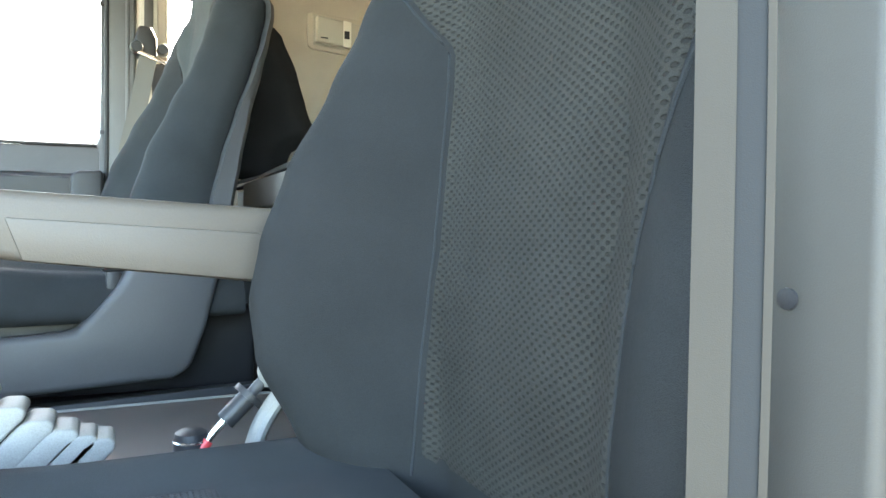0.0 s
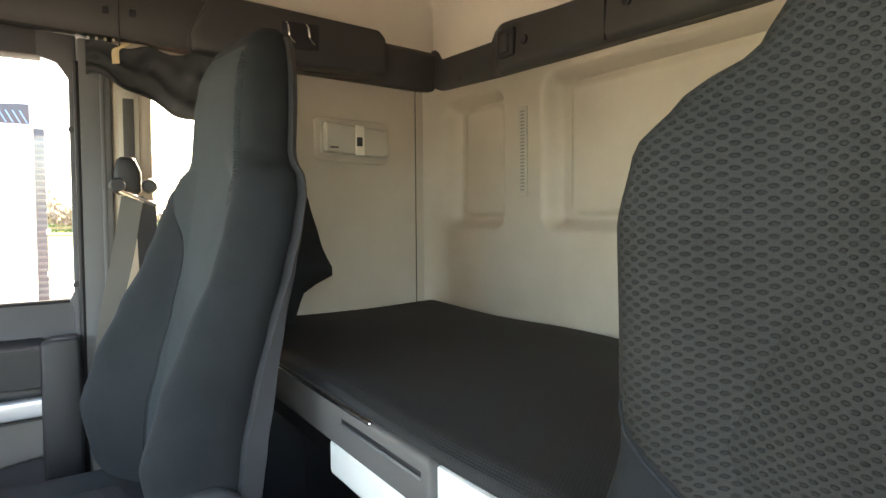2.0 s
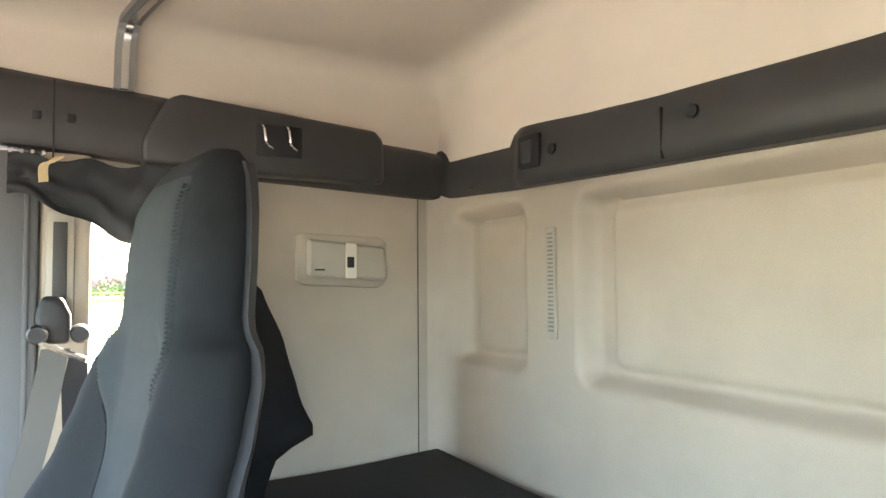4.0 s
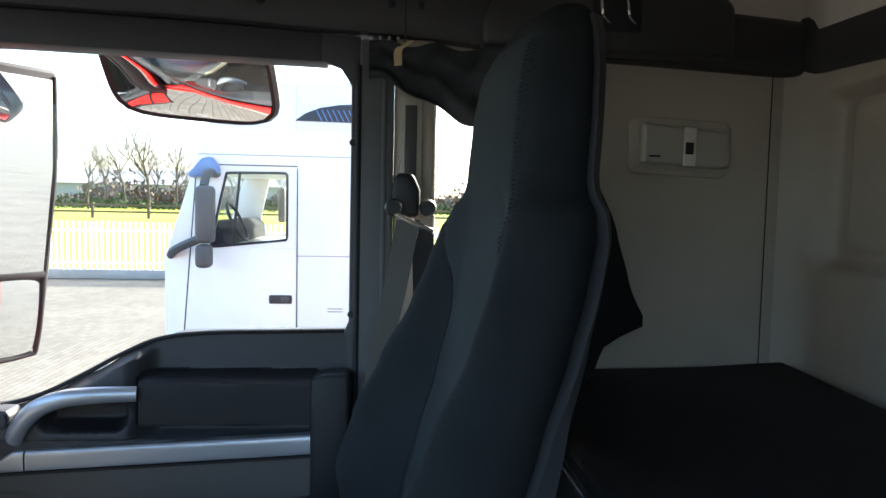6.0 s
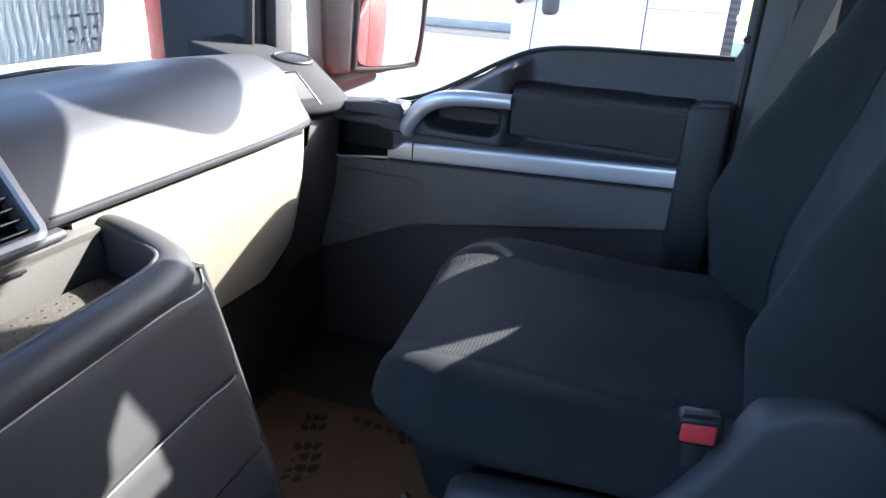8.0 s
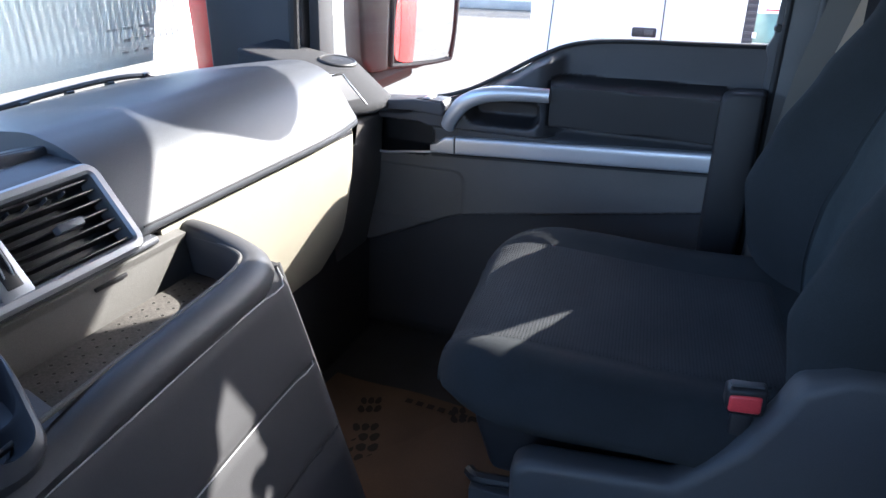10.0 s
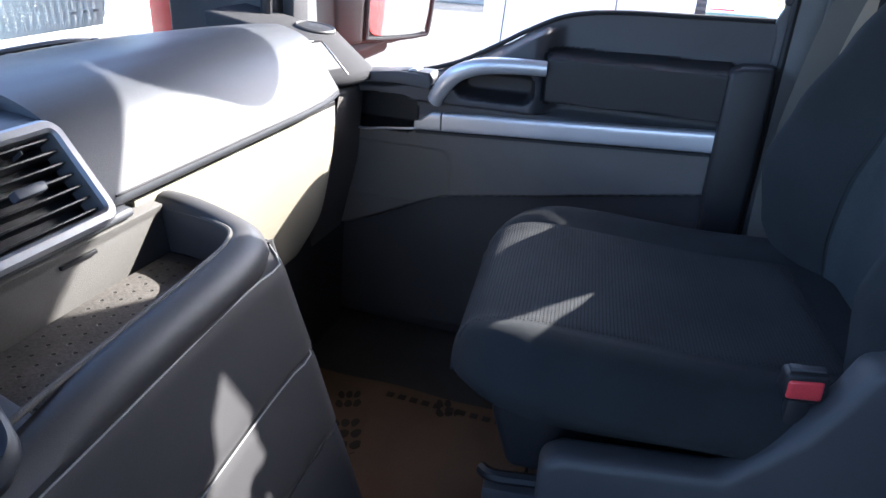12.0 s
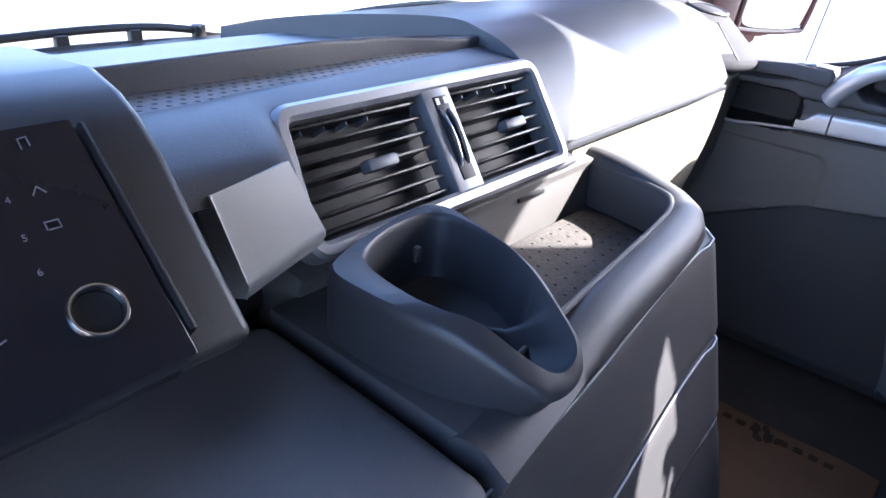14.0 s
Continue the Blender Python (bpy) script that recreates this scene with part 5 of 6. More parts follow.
part("wheel_slot", inv(vt, face_box(0.845, 0.866, 0.12, 0.90, -0.002, 0.0085, 0.001)), BLACK, vt)
for x in (0.8495, 0.8615):
    part("thumb_wheel", inv(vt, loft([[on_face(x + dx, 0.51 + math.sin(a) * 0.27, 0.004 + math.cos(a) * 0.010) for a in [radians(k * 20) for k in range(18)]] for dx in (-0.0035, 0.0035)])), VENT_BLACK, vt, "ribbed thumb wheel")
    part("wheel_rib", inv(vt, loft([[on_face(x + dx, 0.51 + math.sin(a) * 0.29, 0.0045 + math.cos(a) * 0.0115) for a in [radians(k * 20) for k in range(18)]] for dx in (-0.0008, 0.0008)])), SILVER, vt)
part("wheel_label", inv(vt, face_box(0.847, 0.852, 0.82, 0.88, 0.0085, 0.0092, 0.0)), FENCE_WHITE, vt)
part("wheel_label", inv(vt, face_box(0.859, 0.864, 0.82, 0.88, 0.0085, 0.0092, 0.0)), FENCE_WHITE, vt)

# silver panel beside the vents
def panel_point(u, v):
    """u from left to right, v from the lower to the upper edge; the lower edge curls back."""
    low = Vector((0.548, 1.064, 0.703)).lerp(Vector((0.629, 1.070, 0.722)), u)
    top = Vector((0.538, 1.098, 0.781)).lerp(Vector((0.612, 1.104, 0.789)), u)
    curl = smooth(0.20, 0.0, v) ** 1.5
    return low.lerp(top, v) + Vector((0, 0.012 * curl, -0.003 * curl))


sp = thing("storage_flap", "satin silver flap between vents and radio", "flap", (0.58, 1.06, 0.75))
part("flap_face", inv(sp, sheet(lin(0, 1, 14), lin(0, 1, 24), panel_point, thick=(0, 0.028, -0.012))), SILVER_PANEL, sp, sharp=40)
part("flap_edge", inv(sp, tube([panel_point(0, v) for v in lin(0, 1, 8)], 0.0008, 6, steps=2)), SILVER_PANEL, sp)
part("dash_face", inv(dash, prism([(0.30, 1.23), (1.06, 1.23), (1.06, 1.19), (0.66, 1.19), (0.62, 1.16), (0.53, 1.15), (0.47, 1.15), (0.30, 1.15)], "z", 0.62, 0.775, 0.004)), TRIM_DARK, dash)

# ---- radio column ----
rc = thing("radio_column", "dark driver-facing column with black glossy radio panel", "radio", (0.42, 0.95, 0.62))
part("cowl", inv(rc, prism([(1.12, 0.655), (0.940, 0.775), (0.924, 0.790), (0.955, 0.821), (0.993, 0.862), (1.012, 0.877), (1.030, 0.886), (1.056, 0.892), (1.15, 0.885), (1.26, 0.83), (1.26, 0.655)], "x", 0.32, 0.456, 0.006, 3)), CUP, rc, "dark plastic cowl")
# out of view: hood added to block light coming from the driver's doorway
part("unseen_light_block_hood", inv(rc, prism([(1.09, 0.640), (0.92, 0.73), (0.90, 0.99), (0.93, 1.03), (1.15, 1.02), (1.30, 0.84), (1.30, 0.64)], "x", -0.12, 0.22, 0.02, 3)), TRIM_DARK, rc, "dark unseen instrument hood, added to block light")
# radio face, leaning back towards the windscreen
RU = Vector((1.0, 0.0, 0.0))
RV = Vector((0.0, 0.077, 0.065)).normalized()
RN = RU.cross(RV).normalized()
RO = Vector((0.386, 0.928, 0.828))           # the knob's middle


def radio(u, v, o=0.0):
    return RO + RU * u + RV * v + RN * o


def radio_box(u0, u1, v0, v1, o0, o1, w=0.002):
    b = bmesh.new()
    bmesh.ops.create_cube(b, size=1)
    for p in b.verts:
        p.co = radio(u0 if p.co.x < 0 else u1, v0 if p.co.z < 0 else v1, o0 if p.co.y < 0 else o1)
    bmesh.ops.recalc_face_normals(b, faces=b.faces)
    bev(b, w, 2)
    return b


part("radio_panel", inv(rc, radio_box(-0.10, 0.029, -0.030, 0.088, -0.03, 0.003)), GLOSSBLACK, rc, "black radio panel")
part("side_rib", inv(rc, radio_box(0.0295, 0.034, -0.020, 0.086, -0.02, 0.0030)), BLACK, rc)


def radio_lathe(profile, u, v, n=32):
    b = bmesh.new()
    loft([[radio(u + math.cos(k * math.tau / n) * r, v + math.sin(k * math.tau / n) * r, o) for k in range(n)] for r, o in profile], b, caps=False)
    return b


part("knob_ring", inv(rc, radio_lathe([(0.0114, 0.003), (0.0116, 0.0075), (0.0113, 0.0098), (0.0106, 0.0110), (0.0098, 0.0110), (0.0091, 0.0098), (0.0088, 0.006)], 0.0, 0.0)), CHROME, rc, "bright ring of the volume knob")
part("knob", inv(rc, radio_lathe([(0.0, 0.0070), (0.0086, 0.0070)], 0.0, 0.0)), BLACK, rc, "black volume knob")


def icon(u, v, w, h):
    part("icon", inv(rc, radio_box(u - w / 2, u + w / 2, v - h / 2, v + h / 2, 0.0, 0.0006, 0.0)), ICON, rc)


def glyph(text, u, v, size):
    cu_ = bpy.data.curves.new("glyph", "FONT")
    cu_.body, cu_.size, cu_.extrude = text, size, 0.0002
    ob = bpy.data.objects.new("glyph", cu_)
    scene.collection.objects.link(ob)
    bpy.context.view_layer.update()
    me = bpy.data.meshes.new_from_object(ob.evaluated_get(bpy.context.evaluated_depsgraph_get()))
    bpy.data.objects.remove(ob)
    for p in me.vertices:
        p.co = radio(u + p.co.x, v + p.co.y, 0.0034 + p.co.z) - Vector(rc.location)
    me.materials.append(ICON)
    g = new("printed_digit", me)
    g.parent = rc


glyph("4", -0.0095, 0.0545, 0.0042)
glyph("5", -0.0104, 0.0375, 0.0042)
glyph("6", -0.0112, 0.0224, 0.0042)


def icon_line(pts, r=0.00035):
    part("icon", inv(rc, tube([radio(u, v, 0.0036) for u, v in pts], r, 6, steps=1)), ICON, rc)


icon_line([(0.0006, 0.0555), (0.0031, 0.0590), (0.0056, 0.0555)])
icon_line([(-0.0006, 0.0395), (-0.0006, 0.0430), (0.0046, 0.0430), (0.0046, 0.0395), (0.0, 0.0395)])
icon_line([(0.0050, 0.0765), (0.0052, 0.0815), (0.0085, 0.0820), (0.0085, 0.0775)])
icon_line([(-0.0330, 0.0020), (-0.0300, 0.0030)])

# ---- centre console ----
con = thing("centre_console", "dark grey plastic console with drawers, tray and rounded rim", "console", (0.85, 1.0, 0.0))


def face_y(x, z):
    """Rear face of the console: leans out towards the bottom, bows out to the driver's side."""
    y = 0.904 - 0.30 * max(0.635 - z, 0) if z > 0.5 else 0.8635 - 0.28 * (0.5 - z)
    y -= 0.05 * smooth(1.15, 0.55, x)
    y += 0.05 * smooth(1.10, 1.172, x) ** 3
    return y


def drawer(z0, z1, name):
    us, vs = lin(0.30, 1.165, 50), lin(0, 1, 14)

    def place(x, v):
        z = z0 + (z1 - z0) * v
        e = min(v, 1 - v)
        lip = 0.0025 * (1 - smooth(0.0, 0.035, e))
        return Vector((x, face_y(x, z) + lip, z))
    part(name, inv(con, sheet(us, vs, place, thick=(0, 0.03, 0))), CONSOLE, con, "dark grey console panel", sharp=50)


drawer(0.02, 0.372, "lower_panel")
drawer(0.377, 0.493, "drawer_front")
drawer(0.498, 0.626, "drawer_front")
for z in (0.4955, 0.6275):
    part("drawer_edge", inv(con, tube([Vector((x, face_y(x, z) - 0.0004, z)) for x in lin(0.56, 1.165, 14)], 0.0012, 6, steps=2)), SILVER_PANEL, con, "pale drawer edge")
part("drawer_gap", inv(con, tube([Vector((x, face_y(x, 0.3745) + 0.004, 0.3745)) for x in lin(0.30, 1.165, 14)], 0.0025, 6, steps=2)), BLACK, con)


# rounded rim running along the face and round the tray's right end
def rim_line():
    pts = [(0.592, 0.861), (0.66, 0.870), (0.75, 0.883), (0.90, 0.899), (1.02, 0.912), (1.085, 0.924), (1.128, 0.948), (1.150, 0.990), (1.162, 1.05), (1.168, 1.12)]
    return spline([(x, y, 0) for x, y in pts], 6)


def rim():
    line = rim_line()
    rings = []
    for i, p in enumerate(line):
        d = (line[min(i + 1, len(line) - 1)] - line[max(i - 1, 0)]).normalized()
        o = Vector((d.y, -d.x, 0))         # outward
        prof = [(0.016, 0.626), (0.020, 0.640), (0.014, 0.656), (0.000, 0.667), (-0.014, 0.670), (-0.024, 0.668), (-0.030, 0.660), (-0.032, 0.640), (-0.036, 0.605), (0.0, 0.60)]
        rise = 0.014 * smooth(1.02, 1.14, p.x) * smooth(0.93, 1.1, p.y) - 0.012 * smooth(0.84, 0.70, p.x)
        rings.append([Vector((p.x, p.y, 0)) + o * a + Vector((0, 0, h + (rise if h > 0.65 else 0))) for a, h in prof])
    return loft(rings)


part("rim", inv(con, rim()), CONSOLE, con, "rounded console rim", sharp=60)
part("rim_edge", inv(con, tube([p + Vector((0, 0, 0.6665)) + Vector((-d.y, d.x, 0)) * 0.027 for p, d in ((p, (rim_line()[min(i + 1, len(rim_line()) - 1)] - rim_line()[max(i - 1, 0)]).normalized()) for i, p in enumerate(rim_line()))][4:-2], 0.0035, 8, steps=1)), TRAY_WALL, con, "paler inner edge of the rim")
part("side_face", inv(con, sheet(lin(0, 1, 20), lin(0.02, 0.63, 30), lambda u, z: Vector((1.172 + 0.012 * math.sin(u * 3.1), face_y(1.172, z) + (1.20 - face_y(1.172, z)) * u, z)), thick=(-0.02, 0, 0))), CONSOLE, con, sharp=50)
part("edge_strip", inv(con, tube([Vector((1.168, face_y(1.172, z) - 0.002, z)) for z in lin(0.04, 0.63, 12)], 0.007, 8, steps=3)), CONSOLE, con)
part("edge_clip", inv(con, box(1.158, 1.170, face_y(1.165, 0.384) - 0.004, face_y(1.165, 0.384) + 0.01, 0.379, 0.389, 0.003)), CHROME, con, "bright metal clip")
part("tray_floor", inv(con, prism([(0.66, 0.885), (0.90, 0.92), (1.05, 0.94), (1.10, 0.965), (1.125, 1.02), (1.13, 1.115), (0.66, 1.115)], "z", 0.590, 0.604, 0.002)), CONSOLE, con)
part("tray_mat", inv(con, prism([(0.70, 0.925), (0.90, 0.943), (1.04, 0.958), (1.085, 0.978), (1.10, 1.02), (1.10, 1.082), (0.70, 1.082)], "z", 0.604, 0.609, 0.001)), TRAY_MAT, con, "dusty perforated rubber mat")
part("tray_back", inv(con, prism([(1.088, 0.60), (1.096, 0.662), (1.090, 0.676), (1.12, 0.681), (1.16, 0.681), (1.16, 0.60)], "x", 0.62, 1.132, 0.003)), TRAY_WALL, con, "grey tray back wall")
# raised black bar stands for the shade in a recessed slot
part("tray_slot_shade", inv(con, box(0.955, 1.01, 1.0905, 1.0955, 0.6555, 0.661, 0.001)), BLACK, con)
part("left_top", inv(con, prism([(0.10, 0.84), (0.582, 0.838), (0.586, 0.93), (0.588, 1.10), (0.10, 1.10)], "z", 0.60, 0.652, 0.02, 5)), DOORPOST, con, "dark flat console lid")
part("middle_top", inv(con, prism([(0.592, 0.872), (0.75, 0.896), (0.768, 0.98), (0.768, 1.10), (0.592, 1.10)], "z", 0.60, 0.6565, 0.002)), CONSOLE, con)
part("console_core", inv(con, box(0.32, 1.15, 0.96, 1.30, 0.0, 0.59, 0.0)), BLACK, con)


# ---- cup holder ----
cupt = thing("cup_holder", "dark plastic cup holder with handle slot, on the console", "cup holder", (0.69, 0.93, 0.636))
# control pairs of the top: outer edge and opening, from the back round past the drawn-out nose
CUP_OUT = [(0.600, 1.041, 0.720), (0.622, 1.057, 0.722), (0.683, 1.073, 0.722), (0.745, 1.080, 0.722), (0.765, 1.060, 0.722), (0.751, 0.990, 0.722), (0.731, 0.935, 0.720), (0.713, 0.892, 0.706),
           (0.701, 0.867, 0.694), (0.681, 0.857, 0.687), (0.653, 0.857, 0.686), (0.637, 0.868, 0.691), (0.615, 0.920, 0.714), (0.603, 0.960, 0.719), (0.598, 0.997, 0.720)]
CUP_IN = [(0.642, 1.022, 0.722), (0.656, 1.042, 0.722), (0.690, 1.057, 0.722), (0.729, 1.054, 0.722), (0.745, 1.027, 0.722), (0.739, 0.976, 0.722), (0.722, 0.938, 0.720), (0.706, 0.900, 0.708),
          (0.695, 0.876, 0.696), (0.681, 0.868, 0.690), (0.666, 0.872, 0.690), (0.656, 0.894, 0.702), (0.645, 0.920, 0.720), (0.635, 0.940, 0.722), (0.633, 0.977, 0.722)]
CC = Vector((0.688, 0.998, 0.0))
STEPS = 7


def closed(points):
    n = len(points)
    line = spline(points[-2:] + points + points[:2], STEPS)
    return line[2 * STEPS:(2 + n) * STEPS]


outer, opening = closed(CUP_OUT), [q.lerp(p, 0.30) for p, q in zip(closed(CUP_OUT), closed(CUP_IN))]
N = len(outer)
nose = [smooth(0.935, 0.895, p.y) for p in opening]
rings = []
for grow, z, drop in ((0.985, 0.654, None), (1.0, 0.664, None), (1.0, None, 0.012), (0.985, None, 0.004), (0.955, None, 0.0005)):
    rings.append([Vector((CC.x + (p.x - CC.x) * grow, CC.y + (p.y - CC.y) * grow + (0.012 * smooth(0.93, 0.86, p.y) if z else 0), z if z else p.z - drop)) for p in outer])
rings.append([q.lerp(p, 0.10) for p, q in zip(outer, opening)])
for k, (shrink, low) in enumerate(((1.0, 0.002), (0.985, 0.007), (0.95, 0.050), (0.88, 0.062), (0.5, 0.064))):
    ring = []
    for q, m in zip(opening, nose):
        f = shrink * (1 - m) + (1.0, 0.96, 0.74, 0.60, 0.40)[k] * m
        d = low * (1 - m) + (0.002, 0.010, 0.026, 0.036, 0.040)[k] * m
        ring.append(Vector((CC.x + (q.x - CC.x) * f, CC.y + (q.y - CC.y) * f, q.z - d)))
    rings.append(ring)
cb = loft(rings, None, caps=False)
cb.faces.new([v for v in cb.verts][-N:])
part("cup_body", inv(cupt, cb), CUP, cupt, sharp=42)
part("cup_mark", inv(cupt, box(0.700, 0.707, 1.040, 1.046, 0.690, 0.706, 0.002)), TRIM_DARK, cupt)

# ---- between the seats: floor tunnel, levers ----
tn = solid("engine_tunnel", prism([(0.55, 0.0), (0.58, 0.29), (0.62, 0.325), (1.055, 0.328), (1.075, 0.318), (1.09, 0.0)], "y", -0.02, 0.60, 0.012, 3), DOORGREY, "grey rubber-covered engine tunnel between the seats", "floor tunnel", "structure")
part("tunnel_edge", tube([(1.062, -0.015, 0.3285), (1.060, 0.25, 0.3285), (1.060, 0.58, 0.3285)], 0.003, 8), BOOT, tn, "pale edge of the tunnel cover")
lv = thing("parking_brake", "black parking brake lever with bright tip on the driver's seat side", "lever", (0.58, 0.12, 0.28))
part("lever_rod", inv(lv, tube([(0.575, 0.172, 0.372), (0.578, 0.150, 0.408), (0.58, 0.124, 0.437)], 0.005, 14)), CHROME, lv, "bright lever rod")
part("rod_sleeve", inv(lv, tube([(0.576, 0.163, 0.393), (0.578, 0.148, 0.411)], 0.0075, 14)), RED_BUTTON, lv, "red sleeve at the foot of the rod")
part("lever_grip", inv(lv, tube([(0.58, 0.128, 0.432), (0.581, 0.113, 0.446), (0.582, 0.098, 0.460)], 0.0128, 20)), BLACK, lv, "black grip")
part("lever_collar", inv(lv, tube([(0.582, 0.101, 0.4575), (0.5822, 0.0985, 0.460), (0.5825, 0.0955, 0.463)], 0.0215, 24)), BLACK, lv)
part("lever_neck", inv(lv, tube([(0.582, 0.098, 0.461), (0.583, 0.082, 0.477)], 0.0075, 16)), SEAT_BASE, lv)
part("lever_tip", inv(lv, lathe([(0.0, 0.020), (0.008, 0.0185), (0.0135, 0.012), (0.0150, 0.003), (0.0125, -0.008), (0.0085, -0.016), (0.0, -0.018)], (0.583, 0.073, 0.487), "z", 24)), BOOT, lv, "pale grey knob")
part("lever_ring", inv(lv, lathe([(0.0, 0.012), (0.012, 0.012), (0.019, 0.008), (0.021, -0.002), (0.021, -0.03)], (0.59, 0.166, 0.412), "z", 26)), BLACK, lv, "black pivot cap")
part("ring_edge", inv(lv, lathe([(0.0205, -0.004), (0.0222, -0.002), (0.0205, 0.000)], (0.59, 0.166, 0.412), "z", 26)), CHROME, lv, "bright ring of the pivot cap")
part("lever_base", inv(lv, prism([(0.04, 0.28), (0.25, 0.28), (0.24, 0.36), (0.20, 0.388), (0.13, 0.385), (0.06, 0.34)], "x", 0.55, 0.625, 0.012, 3)), SEAT_BASE, lv)
part("lever_guard", inv(lv, tube([(0.56, 0.100, 0.385), (0.56, 0.088, 0.425), (0.56, 0.066, 0.460), (0.56, 0.040, 0.478), (0.56, 0.005, 0.485)], 0.011, 12, flat=1.8)), BOOT, lv, "pale grey curved guard")
lv.location += Vector((0, 0.013, -0.019))
kb = thing("lever_boot", "grey rubber boot with pale ribs on the tunnel edge", "boot", (0.60, 0.4, 0.28))
for y, z in ((0.424, 0.513), (0.403, 0.494), (0.379, 0.475), (0.351, 0.456), (0.324, 0.439), (0.300, 0.426), (0.281, 0.417), (0.263, 0.411)):
    part("rib", inv(kb, prism([(y + 0.001, z - 0.012), (y, z - 0.003), (y + 0.006, z + 0.002), (y + 0.024, z + 0.003), (y + 0.034, z - 0.003), (y + 0.095, z - 0.068), (y + 0.072, z - 0.085)], "x", 0.558, 0.618, 0.005, 3)), BOOT, kb)
part("boot_core", inv(kb, prism([(0.26, 0.28), (0.52, 0.28), (0.52, 0.44), (0.47, 0.45), (0.42, 0.455), (0.35, 0.415), (0.28, 0.385)], "x", 0.566, 0.608, 0.006)), SEAT_BASE, kb)

# ---- paper on the floor ----
pp = thing("floor_paper", "brown protective paper with printed shoe soles on the floor", "paper mat", (1.45, 0.9, 0.0))
def paper_point(u, v):
    x, y = 1.16 + 0.52 * u, 0.62 + 0.60 * v
    return Vector((x, y, 0.006 + 0.004 * math.sin(u * 7 + v * 3) + 0.003 * math.sin(v * 13)))


part("sheet", inv(pp, sheet(lin(0, 1, 24), lin(0, 1, 24), paper_point, thick=(0, 0, -0.001))), PAPER, pp, sharp=80)


def sole(cx, cy, turn):
    """Rounded lugs of a shoe print: a broad ball, a narrow waist and a heel."""
    for i in range(8):
        half = (0.026, 0.036, 0.041, 0.039, 0.032, 0.0, 0.030, 0.027)[i]
        if not half:
            continue
        for j in (-1, 0, 1):
            yy, xx = -0.125 + i * 0.034, j * half * 0.70
            c, s = math.cos(turn), math.sin(turn)
            px, py = cx + xx * c - yy * s, cy + xx * s + yy * c
            u, v = (px - 1.16) / 0.52, (py - 0.62) / 0.60
            if not (0.02 < u < 0.98 and 0.02 < v < 0.98):
                continue
            w, l_ = half * 0.31, 0.0135
            b = prism([(w * math.cos(a) * (1 - 0.15 * math.sin(3 * a + i)), l_ * math.sin(a) + 0.004 * j * math.cos(a)) for a in [radians(k * 40) for k in range(9)]], "z", 0.0008, 0.0013, 0.0)
            b.transform(Matrix.Translation((px, py, paper_point(u, v).z)) @ Matrix.Rotation(turn, 4, "Z"))
            part("printed_sole", inv(pp, b), PRINT, pp)


for cx, cy, tr in ((1.30, 1.02, -1.2), (1.50, 1.03, -1.2), (1.34, 0.84, -1.2), (1.56, 0.80, -1.2)):
    sole(cx, cy, tr)
for k in range(10):
    part("printed_bar", inv(pp, box(1.632, 1.648, 0.70 + k * 0.03, 0.718 + k * 0.03, 0.0128, 0.0136, 0.0)), PRINT, pp)
solid("floor_mat", box(1.15, 1.42, 0.30, 0.66, 0.0, 0.012, 0.004), SEAT_SHELL, "grey felt mat on the cab floor", "mat")

# sheet of paper on the windscreen, wipers
ps = thing("info_sheet", "pale green-grey printed paper sheet stuck to the windscreen", "paper", (1.75, 1.85, 0.85))
def on_screen(x, z, o=0.0):
    return Vector((x, 1.93 - 0.3 * (z - 0.66) / 0.94 - 0.004 - o, z))


def screen_patch(x0, x1, z0, z1, o):
    return loft([[on_screen(x0, z0, o), on_screen(x1, z0, o), on_screen(x1, z1, o), on_screen(x0, z1, o)], [on_screen(x0, z0, o + 0.001), on_screen(x1, z0, o + 0.001), on_screen(x1, z1, o + 0.001), on_screen(x0, z1, o + 0.001)]])


part("sheet", inv(ps, screen_patch(1.35, 1.87, 0.765, 1.05, 0.0)), SHEET, ps)
random.seed(4)
for r in range(3):
    x = 1.85
    z = 0.80 + r * 0.032
    for w in range(3):
        l_ = 0.01 + random.random() * 0.03
        part("print_bar", inv(ps, screen_patch(x - l_, x, z, z + 0.007, 0.002)), INK, ps)
        x -= l_ + 0.02
for x0, x1 in ((1.30, 2.02), (0.45, 1.15)):
    wp = thing("wiper", "black windscreen wiper resting at the foot of the glass", "wiper", ((x0 + x1) / 2, 1.96, 0.70))
    part("blade", inv(wp, tube([(x0, 1.950, 0.690), ((x0 + x1) / 2, 1.948, 0.700), (x1, 1.950, 0.690)], 0.0065, 6)), BLACK, wp)
    part("arm", inv(wp, tube([(x0 - 0.05, 1.975, 0.70), (x0 + 0.25, 1.965, 0.722), (x1 - 0.22, 1.96, 0.724), (x1 - 0.05, 1.955, 0.700)], 0.008, 6)), BLACK, wp)
    for k in range(5):
        x = x0 + 0.06 + k * 0.13
        part("bracket", inv(wp, box(x, x + 0.022, 1.945, 1.965, 0.692, 0.722, 0.003)), BLACK, wp)

con.location.y += 0.011

# ---- outside ----
ZG = -1.35
ground = solid("ground", sheet([-400, -60, -20, -5, 2, 6, 10, 14, 18, 22.3], [-400, -60, -20, -5, 0, 5, 10, 20, 60, 400], lambda x, y: Vector((x, y, ZG))), PAVING, "pale grey-brown block paving of the yard", "paving", "structure")
solid("field", sheet([22.3, 30, 60, 120, 250, 600], [-400, -60, 0, 20, 60, 400], lambda x, y: Vector((x, y, ZG + 0.05 + 0.9 * smooth(22.3, 26, x)))), GRASS, "bright green meadow beyond the yard", "meadow", "structure")


